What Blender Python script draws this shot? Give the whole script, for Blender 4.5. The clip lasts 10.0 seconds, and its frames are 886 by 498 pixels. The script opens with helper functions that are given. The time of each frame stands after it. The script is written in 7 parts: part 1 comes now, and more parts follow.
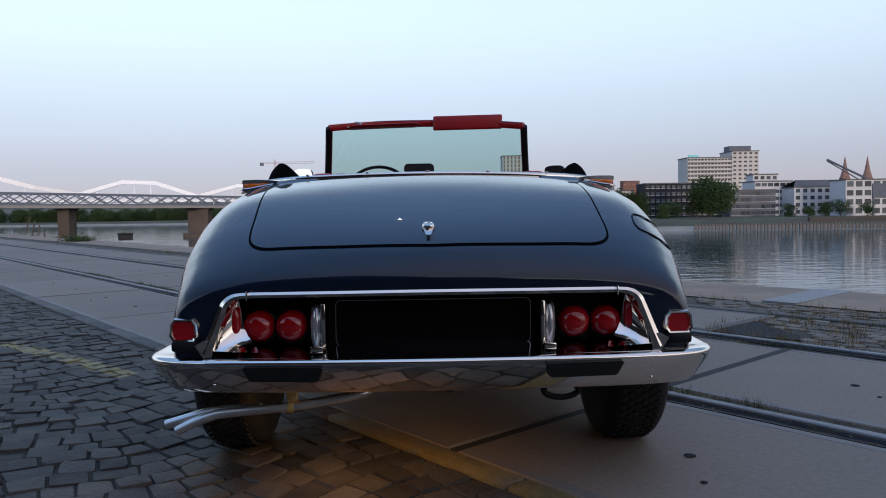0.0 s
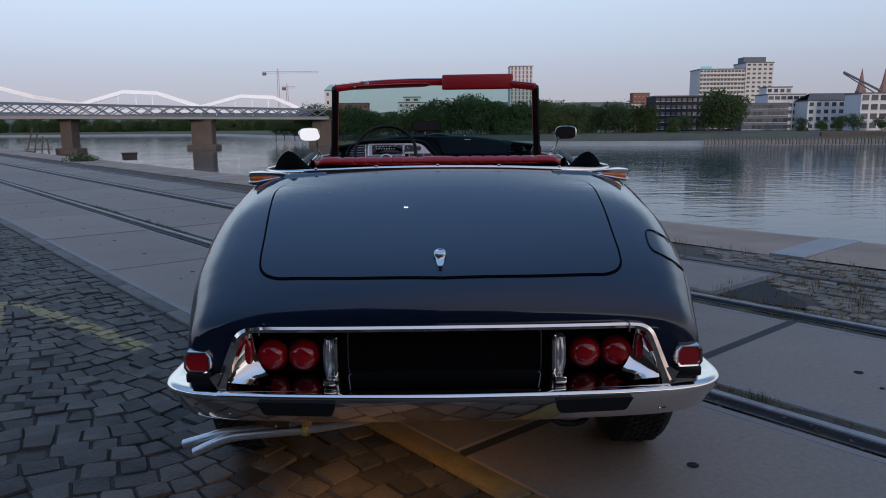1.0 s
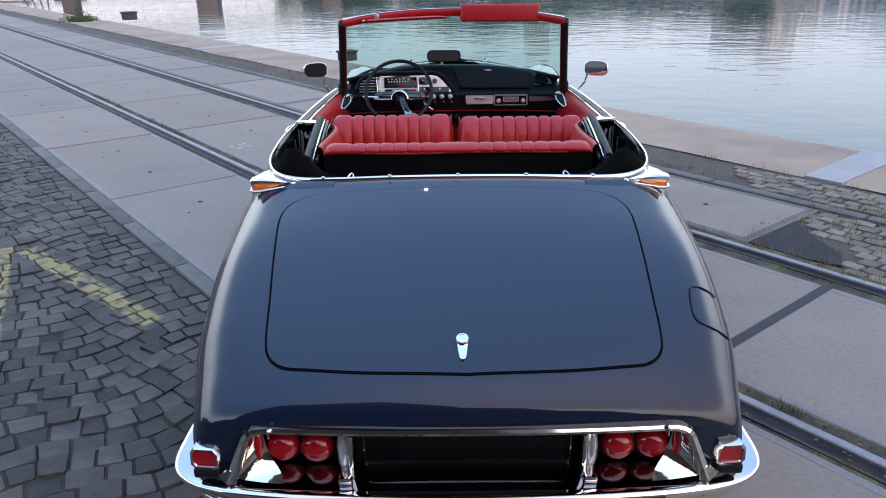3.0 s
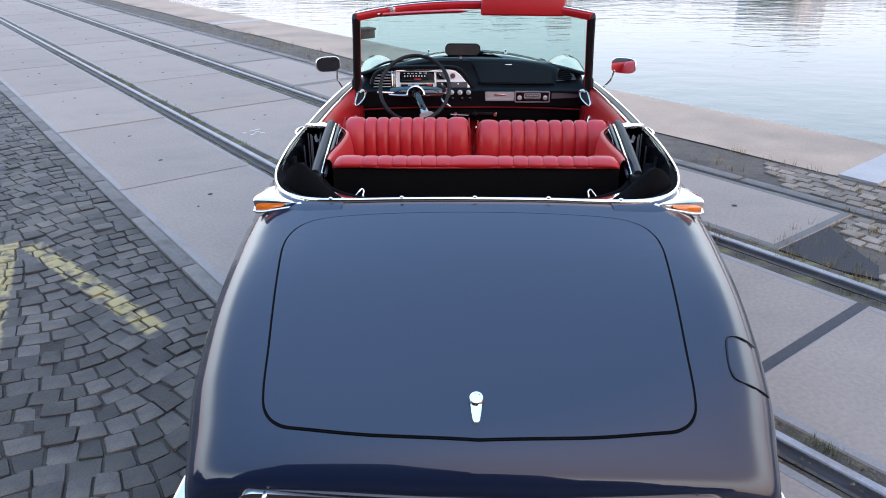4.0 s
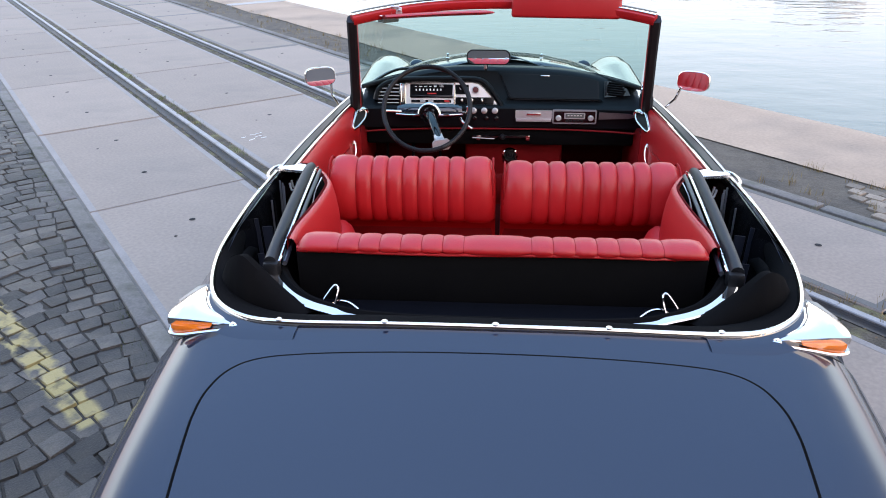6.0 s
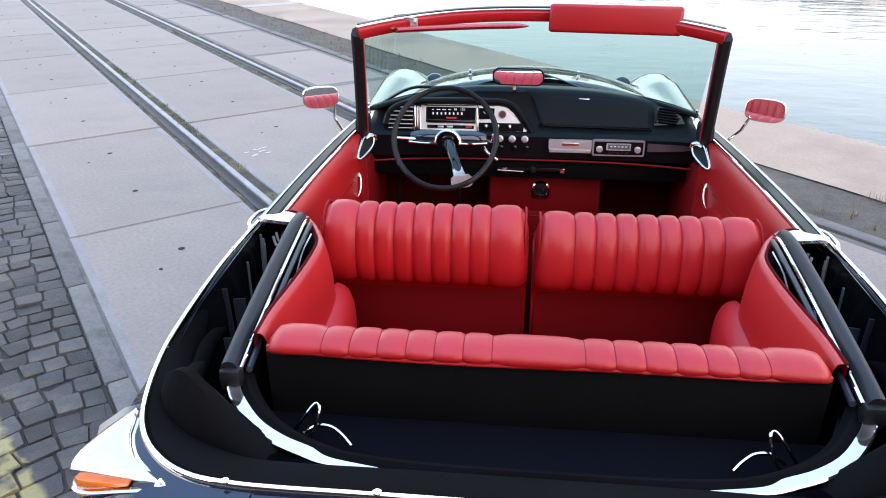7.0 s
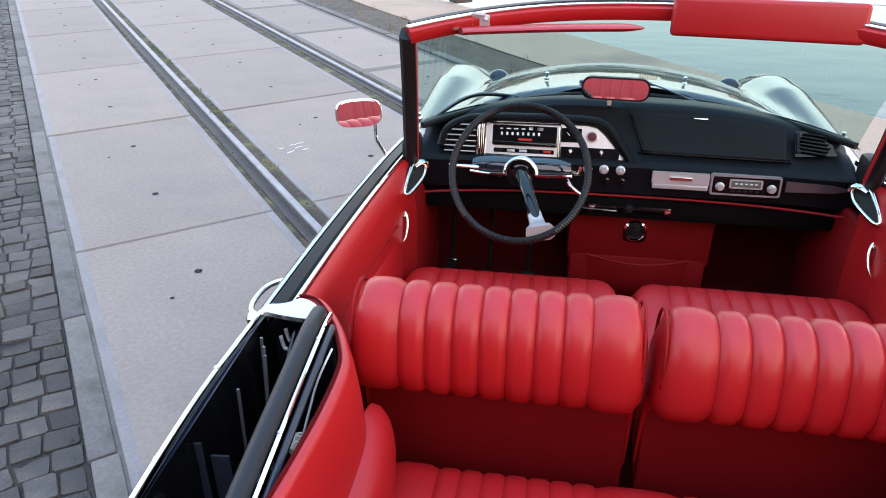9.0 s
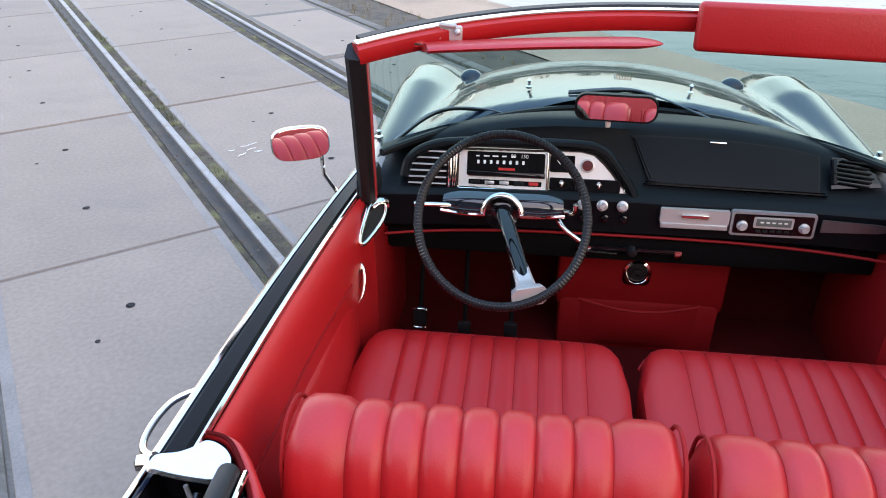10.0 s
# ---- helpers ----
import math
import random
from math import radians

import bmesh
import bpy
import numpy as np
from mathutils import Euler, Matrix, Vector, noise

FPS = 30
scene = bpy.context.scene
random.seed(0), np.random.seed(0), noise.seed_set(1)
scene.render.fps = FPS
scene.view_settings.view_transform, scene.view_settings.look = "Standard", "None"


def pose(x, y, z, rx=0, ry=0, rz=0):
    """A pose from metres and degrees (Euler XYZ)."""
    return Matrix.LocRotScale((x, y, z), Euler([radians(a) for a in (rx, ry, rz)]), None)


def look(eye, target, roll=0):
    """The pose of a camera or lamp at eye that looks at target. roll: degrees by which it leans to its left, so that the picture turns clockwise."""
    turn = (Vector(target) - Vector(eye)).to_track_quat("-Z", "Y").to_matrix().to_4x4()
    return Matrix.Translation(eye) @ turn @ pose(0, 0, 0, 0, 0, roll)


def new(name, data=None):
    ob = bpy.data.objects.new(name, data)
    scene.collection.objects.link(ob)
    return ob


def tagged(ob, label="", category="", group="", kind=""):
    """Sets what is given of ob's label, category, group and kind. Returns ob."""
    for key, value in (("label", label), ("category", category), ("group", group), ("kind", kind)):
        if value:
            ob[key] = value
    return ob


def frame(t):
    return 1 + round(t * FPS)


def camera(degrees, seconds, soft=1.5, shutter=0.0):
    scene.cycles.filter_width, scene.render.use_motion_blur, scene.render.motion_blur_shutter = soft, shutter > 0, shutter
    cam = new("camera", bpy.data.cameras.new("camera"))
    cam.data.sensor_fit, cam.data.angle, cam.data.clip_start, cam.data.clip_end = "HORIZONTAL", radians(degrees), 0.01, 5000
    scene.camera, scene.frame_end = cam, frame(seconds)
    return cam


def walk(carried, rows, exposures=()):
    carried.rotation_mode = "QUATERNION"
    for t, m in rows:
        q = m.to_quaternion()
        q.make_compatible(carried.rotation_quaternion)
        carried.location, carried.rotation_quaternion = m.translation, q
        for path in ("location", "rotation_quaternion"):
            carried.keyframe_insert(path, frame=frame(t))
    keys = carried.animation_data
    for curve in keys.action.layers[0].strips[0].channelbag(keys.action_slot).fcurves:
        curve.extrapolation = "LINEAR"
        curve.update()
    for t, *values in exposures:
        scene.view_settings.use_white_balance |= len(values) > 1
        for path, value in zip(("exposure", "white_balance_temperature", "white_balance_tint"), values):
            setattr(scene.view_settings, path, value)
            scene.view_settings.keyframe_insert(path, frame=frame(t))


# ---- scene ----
cam = camera(63.6, 10.0, 1.0)
PATH = [
    (0, (0.016, -2.006, 0.804), (0.044, -0.009, 0.705), -0.8),
    (0.5, (0.022, -1.974, 0.956), (0.045, 0.022, 0.829), -0.7),
    (1, (0.002, -1.952, 1.132), (0.012, 0.019, 0.791), -0.5),
    (1.5, (-0.023, -1.896, 1.329), (-0.026, 0.048, 0.86), -0.6),
    (2, (-0.07, -1.806, 1.488), (-0.081, 0.127, 0.976), -0.5),
    (2.5, (-0.038, -1.703, 1.581), (-0.057, 0.188, 0.931), -0.6),
    (2.7, (-0.02, -1.647, 1.624), (-0.043, 0.228, 0.928), -0.7),
    (4, (-0.013, -1.344, 1.786), (-0.091, 0.482, 0.974), -0.4),
    (4.5, (-0.02, -1.166, 1.817), (-0.125, 0.644, 0.971), -0.4),
    (5, (0.013, -0.945, 1.833), (-0.113, 0.853, 0.966), -0.5),
    (5.5, (0.021, -0.692, 1.815), (-0.12, 1.106, 0.95), -0.3),
    (5.7, (0.014, -0.593, 1.814), (-0.133, 1.202, 0.946), -0.5),
    (6.8, (-0.035, 0.016, 1.761), (-0.224, 1.809, 0.895), -0.3),
    (7, (-0.056, 0.111, 1.766), (-0.257, 1.903, 0.905), -0.2),
    (7.5, (-0.144, 0.272, 1.771), (-0.414, 2.056, 0.909), -0.1),
    (8, (-0.206, 0.405, 1.752), (-0.507, 2.175, 0.872), -0.2),
    (8.5, (-0.213, 0.598, 1.742), (-0.535, 2.352, 0.837), -0.3),
    (9, (-0.214, 0.808, 1.736), (-0.533, 2.551, 0.809), -0.3),
    (9.5, (-0.251, 1.031, 1.732), (-0.538, 2.76, 0.768), -0.1),
    (10, (-0.278, 1.276, 1.729), (-0.516, 3.001, 0.744), -0.1),
]
EXPOSURES = [(0, .44, 6800, 14), (.5, .22, 6700, 14), (1, .29, 6600, 14), (1.5, 1.10, 6700, 15), (2, 1.38, 6850, 16), (2.5, 1.54, 7150, 17), (4, 2.20, 7700, 18), (4.5, 2.24, 7850, 18), (5.5, 2.28, 7950, 18), (7, 2.55, 8150, 18), (10, 2.52, 8500, 18)]
walk(cam, [(t, look(eye, target, roll)) for t, eye, target, roll in PATH], EXPOSURES)

# ---- world and light ----
world = bpy.data.worlds.new("sky")
scene.world = world
world.use_nodes = True
wn = world.node_tree
sky = wn.nodes.new("ShaderNodeTexSky")
sky.sky_type, sky.sun_disc = "NISHITA", False
sky.sun_elevation, sky.sun_rotation = radians(8.0), radians(172)
sky.altitude, sky.air_density, sky.dust_density, sky.ozone_density = 100, 1.0, 0.3, 2.2
# a clear dusk sky: the sun's glow over a smooth fall of light from horizon to zenith
coords, split, fall, scaled, both = (wn.nodes.new("ShaderNode" + k) for k in ("TexCoord", "SeparateXYZ", "ValToRGB", "VectorMath", "VectorMath"))
wn.links.new(coords.outputs["Generated"], split.inputs[0])
wn.links.new(split.outputs["Z"], fall.inputs[0])
for k, (at, color) in enumerate(((0.0, (2.5, 2.48, 3.3)), (0.10, (3.1, 3.45, 4.5)), (0.28, (5.7, 7.6, 9.1)), (0.37, (2.2, 3.1, 4.3)), (0.46, (0.75, 1.5, 2.9)), (0.75, (1.25, 2.5, 4.9)), (1.0, (1.6, 3.1, 5.9)))):
    stop = fall.color_ramp.elements[k] if k < 2 else fall.color_ramp.elements.new(at)
    stop.position, stop.color = at, (color[0] / 10, color[1] / 10, color[2] / 10, 1)
fall.color_ramp.interpolation = "B_SPLINE"
scaled.operation, both.operation = "SCALE", "MULTIPLY_ADD"
wn.links.new(fall.outputs[0], scaled.inputs[0])
# the sky is brighter overhead and over the land side than over the river
lean, share = wn.nodes.new("ShaderNodeVectorMath"), wn.nodes.new("ShaderNodeMapRange")
lean.operation = "DOT_PRODUCT"
wn.links.new(coords.outputs["Generated"], lean.inputs[0])
lean.inputs[1].default_value = Vector((-0.75, -0.15, 0.62)).normalized()
wn.links.new(lean.outputs["Value"], share.inputs[0])
for k, value in zip((1, 2, 3, 4), (-1.0, 1.0, 8.1, 11.7)):
    share.inputs[k].default_value = value
wn.links.new(share.outputs[0], scaled.inputs["Scale"])
wn.links.new(sky.outputs[0], both.inputs[0])
both.inputs[1].default_value = (0.15, 0.15, 0.15)
# warm afterglow on the side where the sun has gone
toward, rise, glow, total = (wn.nodes.new("ShaderNode" + k) for k in ("VectorMath", "MapRange", "VectorMath", "VectorMath"))
toward.operation, glow.operation, total.operation = "DOT_PRODUCT", "SCALE", "ADD"
wn.links.new(coords.outputs["Generated"], toward.inputs[0])
toward.inputs[1].default_value = Vector((0.58, -0.78, 0.22)).normalized()
wn.links.new(toward.outputs["Value"], rise.inputs[0])
rise.interpolation_type = "SMOOTHSTEP"
rise.inputs[1].default_value, rise.inputs[2].default_value = 0.1, 1.0
glow.inputs[0].default_value = (2.5, 1.65, 0.85)
wn.links.new(rise.outputs[0], glow.inputs["Scale"])
wn.links.new(scaled.outputs[0], total.inputs[0])
wn.links.new(glow.outputs[0], total.inputs[1])
wn.links.new(total.outputs[0], both.inputs[2])
wn.links.new(both.outputs[0], wn.nodes["Background"].inputs[0])
wn.nodes["Background"].inputs[1].default_value = 0.11
sun = new("sun", bpy.data.lights.new("sun", "SUN"))
sun.data.energy, sun.data.angle, sun.data.color = 1.1, radians(10), (1.0, 0.87, 0.74)
sun.matrix_world = look((0, 0, 0), (-math.sin(radians(172)), -math.cos(radians(172)), -math.tan(radians(8))))

# added warm spot for the glow behind the car; its real source is unknown
lamp = new("added_lamp_light", bpy.data.lights.new("added_lamp_light", "SPOT"))
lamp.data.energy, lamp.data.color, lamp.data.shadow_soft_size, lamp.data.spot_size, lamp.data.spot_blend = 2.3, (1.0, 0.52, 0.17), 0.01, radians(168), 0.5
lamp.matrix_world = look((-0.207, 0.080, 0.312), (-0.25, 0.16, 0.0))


# ---- materials ----
def material(name, color, rough=0.5, metal=0.0, vary=0.12, scale=8.0, fine=90.0, bump=0.0, coat=0.0, spot=0.0, piece=0.0, island=0.0, coarse=None, spec=0.5):
    """Principled paint with colour variation at two scales, bump and a change from piece to piece."""
    m = bpy.data.materials.new(name)
    m.use_nodes = True
    t = m.node_tree
    n, l, b = t.nodes, t.links, t.nodes["Principled BSDF"]
    b.inputs["Roughness"].default_value, b.inputs["Metallic"].default_value = rough, metal
    b.inputs["Specular IOR Level"].default_value = spec
    b.inputs["Coat Weight"].default_value, b.inputs["Coat Roughness"].default_value = coat, 0.03
    co = n.new("ShaderNodeTexCoord")
    big, small = n.new("ShaderNodeTexNoise"), n.new("ShaderNodeTexNoise")
    for node, s in ((big, scale), (small, fine)):
        node.inputs["Scale"].default_value, node.inputs["Detail"].default_value = s, 5
        l.new(co.outputs["Object"], node.inputs["Vector"])
    ramp = n.new("ShaderNodeMapRange")
    ramp.inputs[1].default_value, ramp.inputs[2].default_value = 0.25, 0.75
    ramp.inputs[3].default_value, ramp.inputs[4].default_value = 1 - vary, 1 + vary
    add = n.new("ShaderNodeMath")
    add.operation = "MULTIPLY_ADD"
    l.new(small.outputs[0], add.inputs[0])
    add.inputs[1].default_value = 0.5
    half = n.new("ShaderNodeMath")
    half.operation = "MULTIPLY"
    l.new(big.outputs[0], half.inputs[0])
    half.inputs[1].default_value = 0.5
    l.new(half.outputs[0], add.inputs[2])
    l.new(add.outputs[0], ramp.inputs[0])
    factor = ramp.outputs[0]
    if piece or island:
        rnd = (n.new("ShaderNodeObjectInfo").outputs["Random"] if piece else n.new("ShaderNodeNewGeometry").outputs["Random Per Island"])
        pr = n.new("ShaderNodeMapRange")
        pr.inputs[3].default_value, pr.inputs[4].default_value = 1 - (piece or island), 1 + (piece or island)
        l.new(rnd, pr.inputs[0])
        mul = n.new("ShaderNodeMath")
        mul.operation = "MULTIPLY"
        l.new(factor, mul.inputs[0]), l.new(pr.outputs[0], mul.inputs[1])
        factor = mul.outputs[0]
    col = n.new("ShaderNodeVectorMath")
    col.operation = "SCALE"
    col.inputs[0].default_value = color
    if coarse:
        mix, st = n.new("ShaderNodeMix"), n.new("ShaderNodeTexNoise")
        st.inputs["Scale"].default_value, st.inputs["Detail"].default_value = coarse[1], 6
        l.new(co.outputs["Object"], st.inputs["Vector"])
        sm = n.new("ShaderNodeMapRange")
        sm.inputs[1].default_value, sm.inputs[2].default_value = coarse[2], coarse[2] + 0.18
        l.new(st.outputs[0], sm.inputs[0])
        mix.data_type = "RGBA"
        mix.inputs[6].default_value, mix.inputs[7].default_value = (*color, 1), (*coarse[0], 1)
        l.new(sm.outputs[0], mix.inputs[0])
        l.new(mix.outputs[2], col.inputs[0])
    l.new(factor, col.inputs["Scale"])
    l.new(col.outputs[0], b.inputs["Base Color"])
    if bump:
        bp = n.new("ShaderNodeBump")
        bp.inputs["Strength"].default_value, bp.inputs["Distance"].default_value = 0.6, bump
        l.new(small.outputs[0], bp.inputs["Height"])
        l.new(bp.outputs[0], b.inputs["Normal"])
    if spot:
        rr = n.new("ShaderNodeMapRange")
        rr.inputs[3].default_value, rr.inputs[4].default_value = rough - spot, rough + spot
        l.new(big.outputs[0], rr.inputs[0])
        l.new(rr.outputs[0], b.inputs["Roughness"])
    return m


PAINT = material("dark_grey_metallic_paint", (0.0050, 0.0105, 0.0262), 0.32, 0.0, 0.05, 2, 400, coat=1.0, spec=0.06)
TAILBLACK = material("tail_panel_black", (0.003, 0.003, 0.0035), 0.35, 0.0, 0.1, spec=0.12)
GLOSS = material("black_gloss_paint", (0.006, 0.006, 0.007), 0.06, 0.0, 0.1)
CHROME = material("chrome", (0.87, 0.80, 0.73), 0.06, 1.0, 0.03, 5, 60)
BRUSHED = material("satin_metal", (0.52, 0.52, 0.52), 0.30, 0.40, 0.08, 6, 300)
STEEL = material("steel_pipe", (0.82, 0.80, 0.78), 0.30, 0.85, 0.12, 9, 120)
RED = material("red_leather", (0.425, 0.0108, 0.0125), 0.40, 0.0, 0.10, 5, 260, bump=0.0006, spot=0.06, spec=0.48)
SEAM = material("dark_red_seam", (0.27, 0.008, 0.009), 0.7, 0.0, 0.1, 5, 320, spec=0.2)
REDTRIM = material("red_trim_cloth", (0.24, 0.006, 0.008), 0.6, 0.0, 0.12, 5, 320, bump=0.0006, spec=0.2)
# darker copy of the red carpet; the footwell's shade is in its colour
FOOTWELL = material("shade_darkened_carpet", (0.060, 0.0028, 0.0032), 0.95, 0.0, 0.25, 12, 400, bump=0.002, spec=0.1)
UNDERDASH = material("deep_red_trim", (0.215, 0.0050, 0.0062), 0.6, 0.0, 0.12, 5, 320, bump=0.0006, spec=0.2)
CARPET = material("dark_red_carpet", (0.085, 0.003, 0.0035), 0.95, 0.0, 0.25, 12, 400, bump=0.002, spec=0.1)
CLOTH = material("black_hood_cloth", (0.0052, 0.0050, 0.0052), 0.95, 0.0, 0.3, 7, 500, bump=0.001, spec=0.04)
NAVY = material("dark_felt", (0.0034, 0.0040, 0.0062), 0.92, 0.0, 0.2, 6, 300, bump=0.001, spec=0.05)
LIDVINYL = material("grey_black_vinyl", (0.0056, 0.0080, 0.0102), 0.45, 0.0, 0.1, 6, 700, spec=0.14)
VINYL = material("black_dash_vinyl", (0.0045, 0.0064, 0.0082), 0.46, 0.0, 0.12, 6, 700, bump=0.0004, spec=0.13)
RUBBER = material("black_rubber", (0.010, 0.010, 0.011), 0.5, 0.0, 0.2, 10, 200, spec=0.22)
TYRE = material("tyre_rubber", (0.014, 0.014, 0.014), 0.75, 0.0, 0.25, 14, 160)
LENSRED = material("red_lens", (0.36, 0.004, 0.008), 0.08, 0.0, 0.06, 30, 200, coat=0.6)
LENSORANGE = material("orange_lens", (0.80, 0.17, 0.015), 0.15, 0.0, 0.08, 20, 150, coat=0.8)
POLISHED = material("dark_polished_metal", (0.30, 0.30, 0.31), 0.07, 1.0, 0.05)
WHITE = material("white_mark", (0.75, 0.75, 0.73), 0.5)
REDMARK = material("red_mark", (0.6, 0.02, 0.02), 0.5)
BLUEMARK = material("blue_mark", (0.02, 0.03, 0.30), 0.5)
# pipe strap and clamp metal; the warm light on it is in this yellow
YELLOW = material("warm_lit_metal", (0.72, 0.48, 0.16), 0.35, 0.4)
MIRROR = material("mirror_glass", (0.92, 0.93, 0.94), 0.01, 1.0, 0.0)

SLAB = material("concrete_slab", (0.262, 0.203, 0.162), 0.66, 0.0, 0.26, 1.6, 45, bump=0.0005, spot=0.12, piece=0.08, spec=0.3, coarse=((0.215, 0.173, 0.141), 1.1, 0.52))
EDGE = material("slab_edge_iron", (0.205, 0.176, 0.160), 0.55, 0.0, 0.3, 5, 70, bump=0.0006)
KERB = material("kerb_stone", (0.138, 0.120, 0.104), 0.75, 0.0, 0.4, 5, 70, bump=0.004, piece=0.14, coarse=((0.066, 0.060, 0.042), 5, 0.5))


def sett_material(name, alone):
    """Granite setts, with the worn yellow lines that lie over many of them."""
    m = material(name, (0.052, 0.045, 0.039), 0.60, 0.0, 0.48, 14, 110, bump=0.005, spec=0.28, piece=0.58 if alone else 0.0, island=0.0 if alone else 0.58, spot=0.16, coarse=((0.082, 0.066, 0.050), 2.3, 0.5))
    n, l, b = m.node_tree.nodes, m.node_tree.links, m.node_tree.nodes["Principled BSDF"]
    where, wear = n.new("ShaderNodeNewGeometry"), n.new("ShaderNodeTexNoise")
    wear.inputs["Scale"].default_value, wear.inputs["Detail"].default_value = 11, 6
    l.new(where.outputs["Position"], wear.inputs["Vector"])

    def calc(op, a, c, clamp=False):
        k = n.new("ShaderNodeMath")
        k.operation, k.use_clamp = op, clamp
        for slot, val in zip(k.inputs, (a, c)):
            if isinstance(val, (int, float)):
                slot.default_value = val
            else:
                l.new(val, slot)
        return k.outputs[0]

    def along(p, d):
        off, dot = n.new("ShaderNodeVectorMath"), n.new("ShaderNodeVectorMath")
        off.operation, dot.operation = "SUBTRACT", "DOT_PRODUCT"
        l.new(where.outputs["Position"], off.inputs[0])
        off.inputs[1].default_value, dot.inputs[1].default_value = p, d
        l.new(off.outputs[0], dot.inputs[0])
        return dot.outputs["Value"]

    shift = calc("MULTIPLY", calc("SUBTRACT", wear.outputs[0], 0.5), 0.09)
    paint = 0.0
    for p, d, half, reach in (((-1.55, 1.655, 0), Vector((-1.19, 0.985, 0)).normalized(), 0.068, 1.62), ((-2.995, 2.70, 0), Vector((0.46, -0.888, 0)), 0.115, 3.2)):
        s, w = along(p, d), calc("ABSOLUTE", along(p, Vector((-d.y, d.x, 0))), 0)
        inside = calc("MULTIPLY", calc("SUBTRACT", calc("ADD", shift, half), w), 60, True)
        ends = calc("MULTIPLY", calc("MULTIPLY", s, 40, True), calc("MULTIPLY", calc("SUBTRACT", reach, s), 40, True))
        paint = calc("MAXIMUM", paint, calc("MULTIPLY", inside, ends))
    paint = calc("MULTIPLY", paint, calc("MULTIPLY", calc("SUBTRACT", 0.64, wear.outputs[0]), 6, True))
    color = b.inputs["Base Color"].links[0].from_socket
    for f, c in ((paint, (0.40, 0.30, 0.115, 1)),):
        mix = n.new("ShaderNodeMix")
        mix.data_type = "RGBA"
        l.new(calc("MULTIPLY", f, 0.78), mix.inputs[0])
        l.new(color, mix.inputs[6])
        mix.inputs[7].default_value = c
        color = mix.outputs[2]
    l.new(color, b.inputs["Base Color"])
    return m


SETT, SETTS = sett_material("grey_sett", True), sett_material("grey_setts_joined", False)
JOINT = material("dark_joint", (0.05, 0.048, 0.05), 0.9, 0.0, 0.4, 6, 60)
# kerb stones behind the car: warm light on them is put into the colour
KERBWARM = material("kerb_warm_light_tint", (0.20, 0.145, 0.055), 0.7, 0.0, 0.4, 9, 90, bump=0.003, coarse=((0.13, 0.115, 0.095), 7, 0.5))
BEDDIRT = material("dark_bed_dirt", (0.022, 0.021, 0.022), 0.95, 0.0, 0.5, 9, 90)
DIRT = material("dirt_fill", (0.070, 0.056, 0.040), 0.95, 0.0, 0.7, 9, 90, bump=0.012, coarse=((0.150, 0.135, 0.055), 5.0, 0.50))
SANDJOINT = material("sett_joint_sand", (0.034, 0.028, 0.022), 0.95, 0.0, 0.6, 6, 80, bump=0.01, coarse=((0.050, 0.050, 0.026), 2.0, 0.58))
RAIL = material("rail_steel", (0.27, 0.255, 0.25), 0.5, 0.2, 0.35, 9, 120, bump=0.001, coarse=((0.20, 0.16, 0.13), 7, 0.56))
DARKIRON = material("dark_slab_iron", (0.085, 0.075, 0.068), 0.55, 0.2, 0.3, 5, 70, bump=0.001)
# rusty groove steel, darkened so that the colour carries the groove's shadow
RAILDARK = material("rusty_shadow_dark_steel", (0.036, 0.033, 0.033), 0.6, 0.1, 0.4, 9, 120, bump=0.002, coarse=((0.055, 0.042, 0.032), 6, 0.50), spec=.25)
RIVERDIRT = material("brown_joint_dirt", (0.095, 0.075, 0.055), 0.95, 0.0, 0.5, 7, 70, bump=0.01, coarse=((0.06, 0.05, 0.04), 3, 0.52))
ASPHALT = material("black_asphalt", (0.022, 0.021, 0.022), 0.85, 0.0, 0.4, 14, 160, bump=0.006)
APRON = material("sandy_concrete", (0.38, 0.265, 0.185), 0.85, 0.0, 0.25, 1.2, 40, bump=0.004, coarse=((0.26, 0.19, 0.14), 0.9, 0.52))
PALE = material("pale_concrete", (0.36, 0.335, 0.31), 0.75, 0.0, 0.15, 3, 50, bump=0.002)
QUAY = material("quay_wall_stone", (0.22, 0.19, 0.16), 0.85, 0.0, 0.35, 0.8, 12, bump=0.01)
WEED = material("weeds", (0.075, 0.10, 0.025), 0.8, 0.0, 0.4, 6, 30, island=0.35)
LITTER = material("leaf_litter", (0.105, 0.065, 0.032), 0.85, 0.0, 0.3, 6, 30, island=0.6)
DRY = material("dry_grass", (0.24, 0.17, 0.07), 0.85, 0.0, 0.3, 6, 30, island=0.35)
LEAF = material("foliage", (0.040, 0.066, 0.030), 0.9, 0.0, 0.35, 0.3, 3, island=0.30, spec=0.08)
BARK = material("bark", (0.07, 0.055, 0.04), 0.9, 0.0, 0.4, 3, 20)
BANK = material("bank_grass", (0.066, 0.072, 0.038), 0.95, 0.0, 0.5, 0.08, 1.2, coarse=((0.075, 0.062, 0.046), 0.05, 0.5))
BEACH = material("bank_stones", (0.27, 0.25, 0.22), 0.95, 0.0, 0.35, 0.1, 1.5)
STONEWALL = material("bank_wall_stone", (0.060, 0.052, 0.048), 0.9, 0.0, 0.35, 0.15, 1.5)
PILE = material("sheet_pile", (0.115, 0.10, 0.09), 0.7, 0.1, 0.3, 0.5, 3)
CONC = material("building_concrete", (0.52, 0.50, 0.49), 0.8, 0.0, 0.10, 0.06, 0.8)
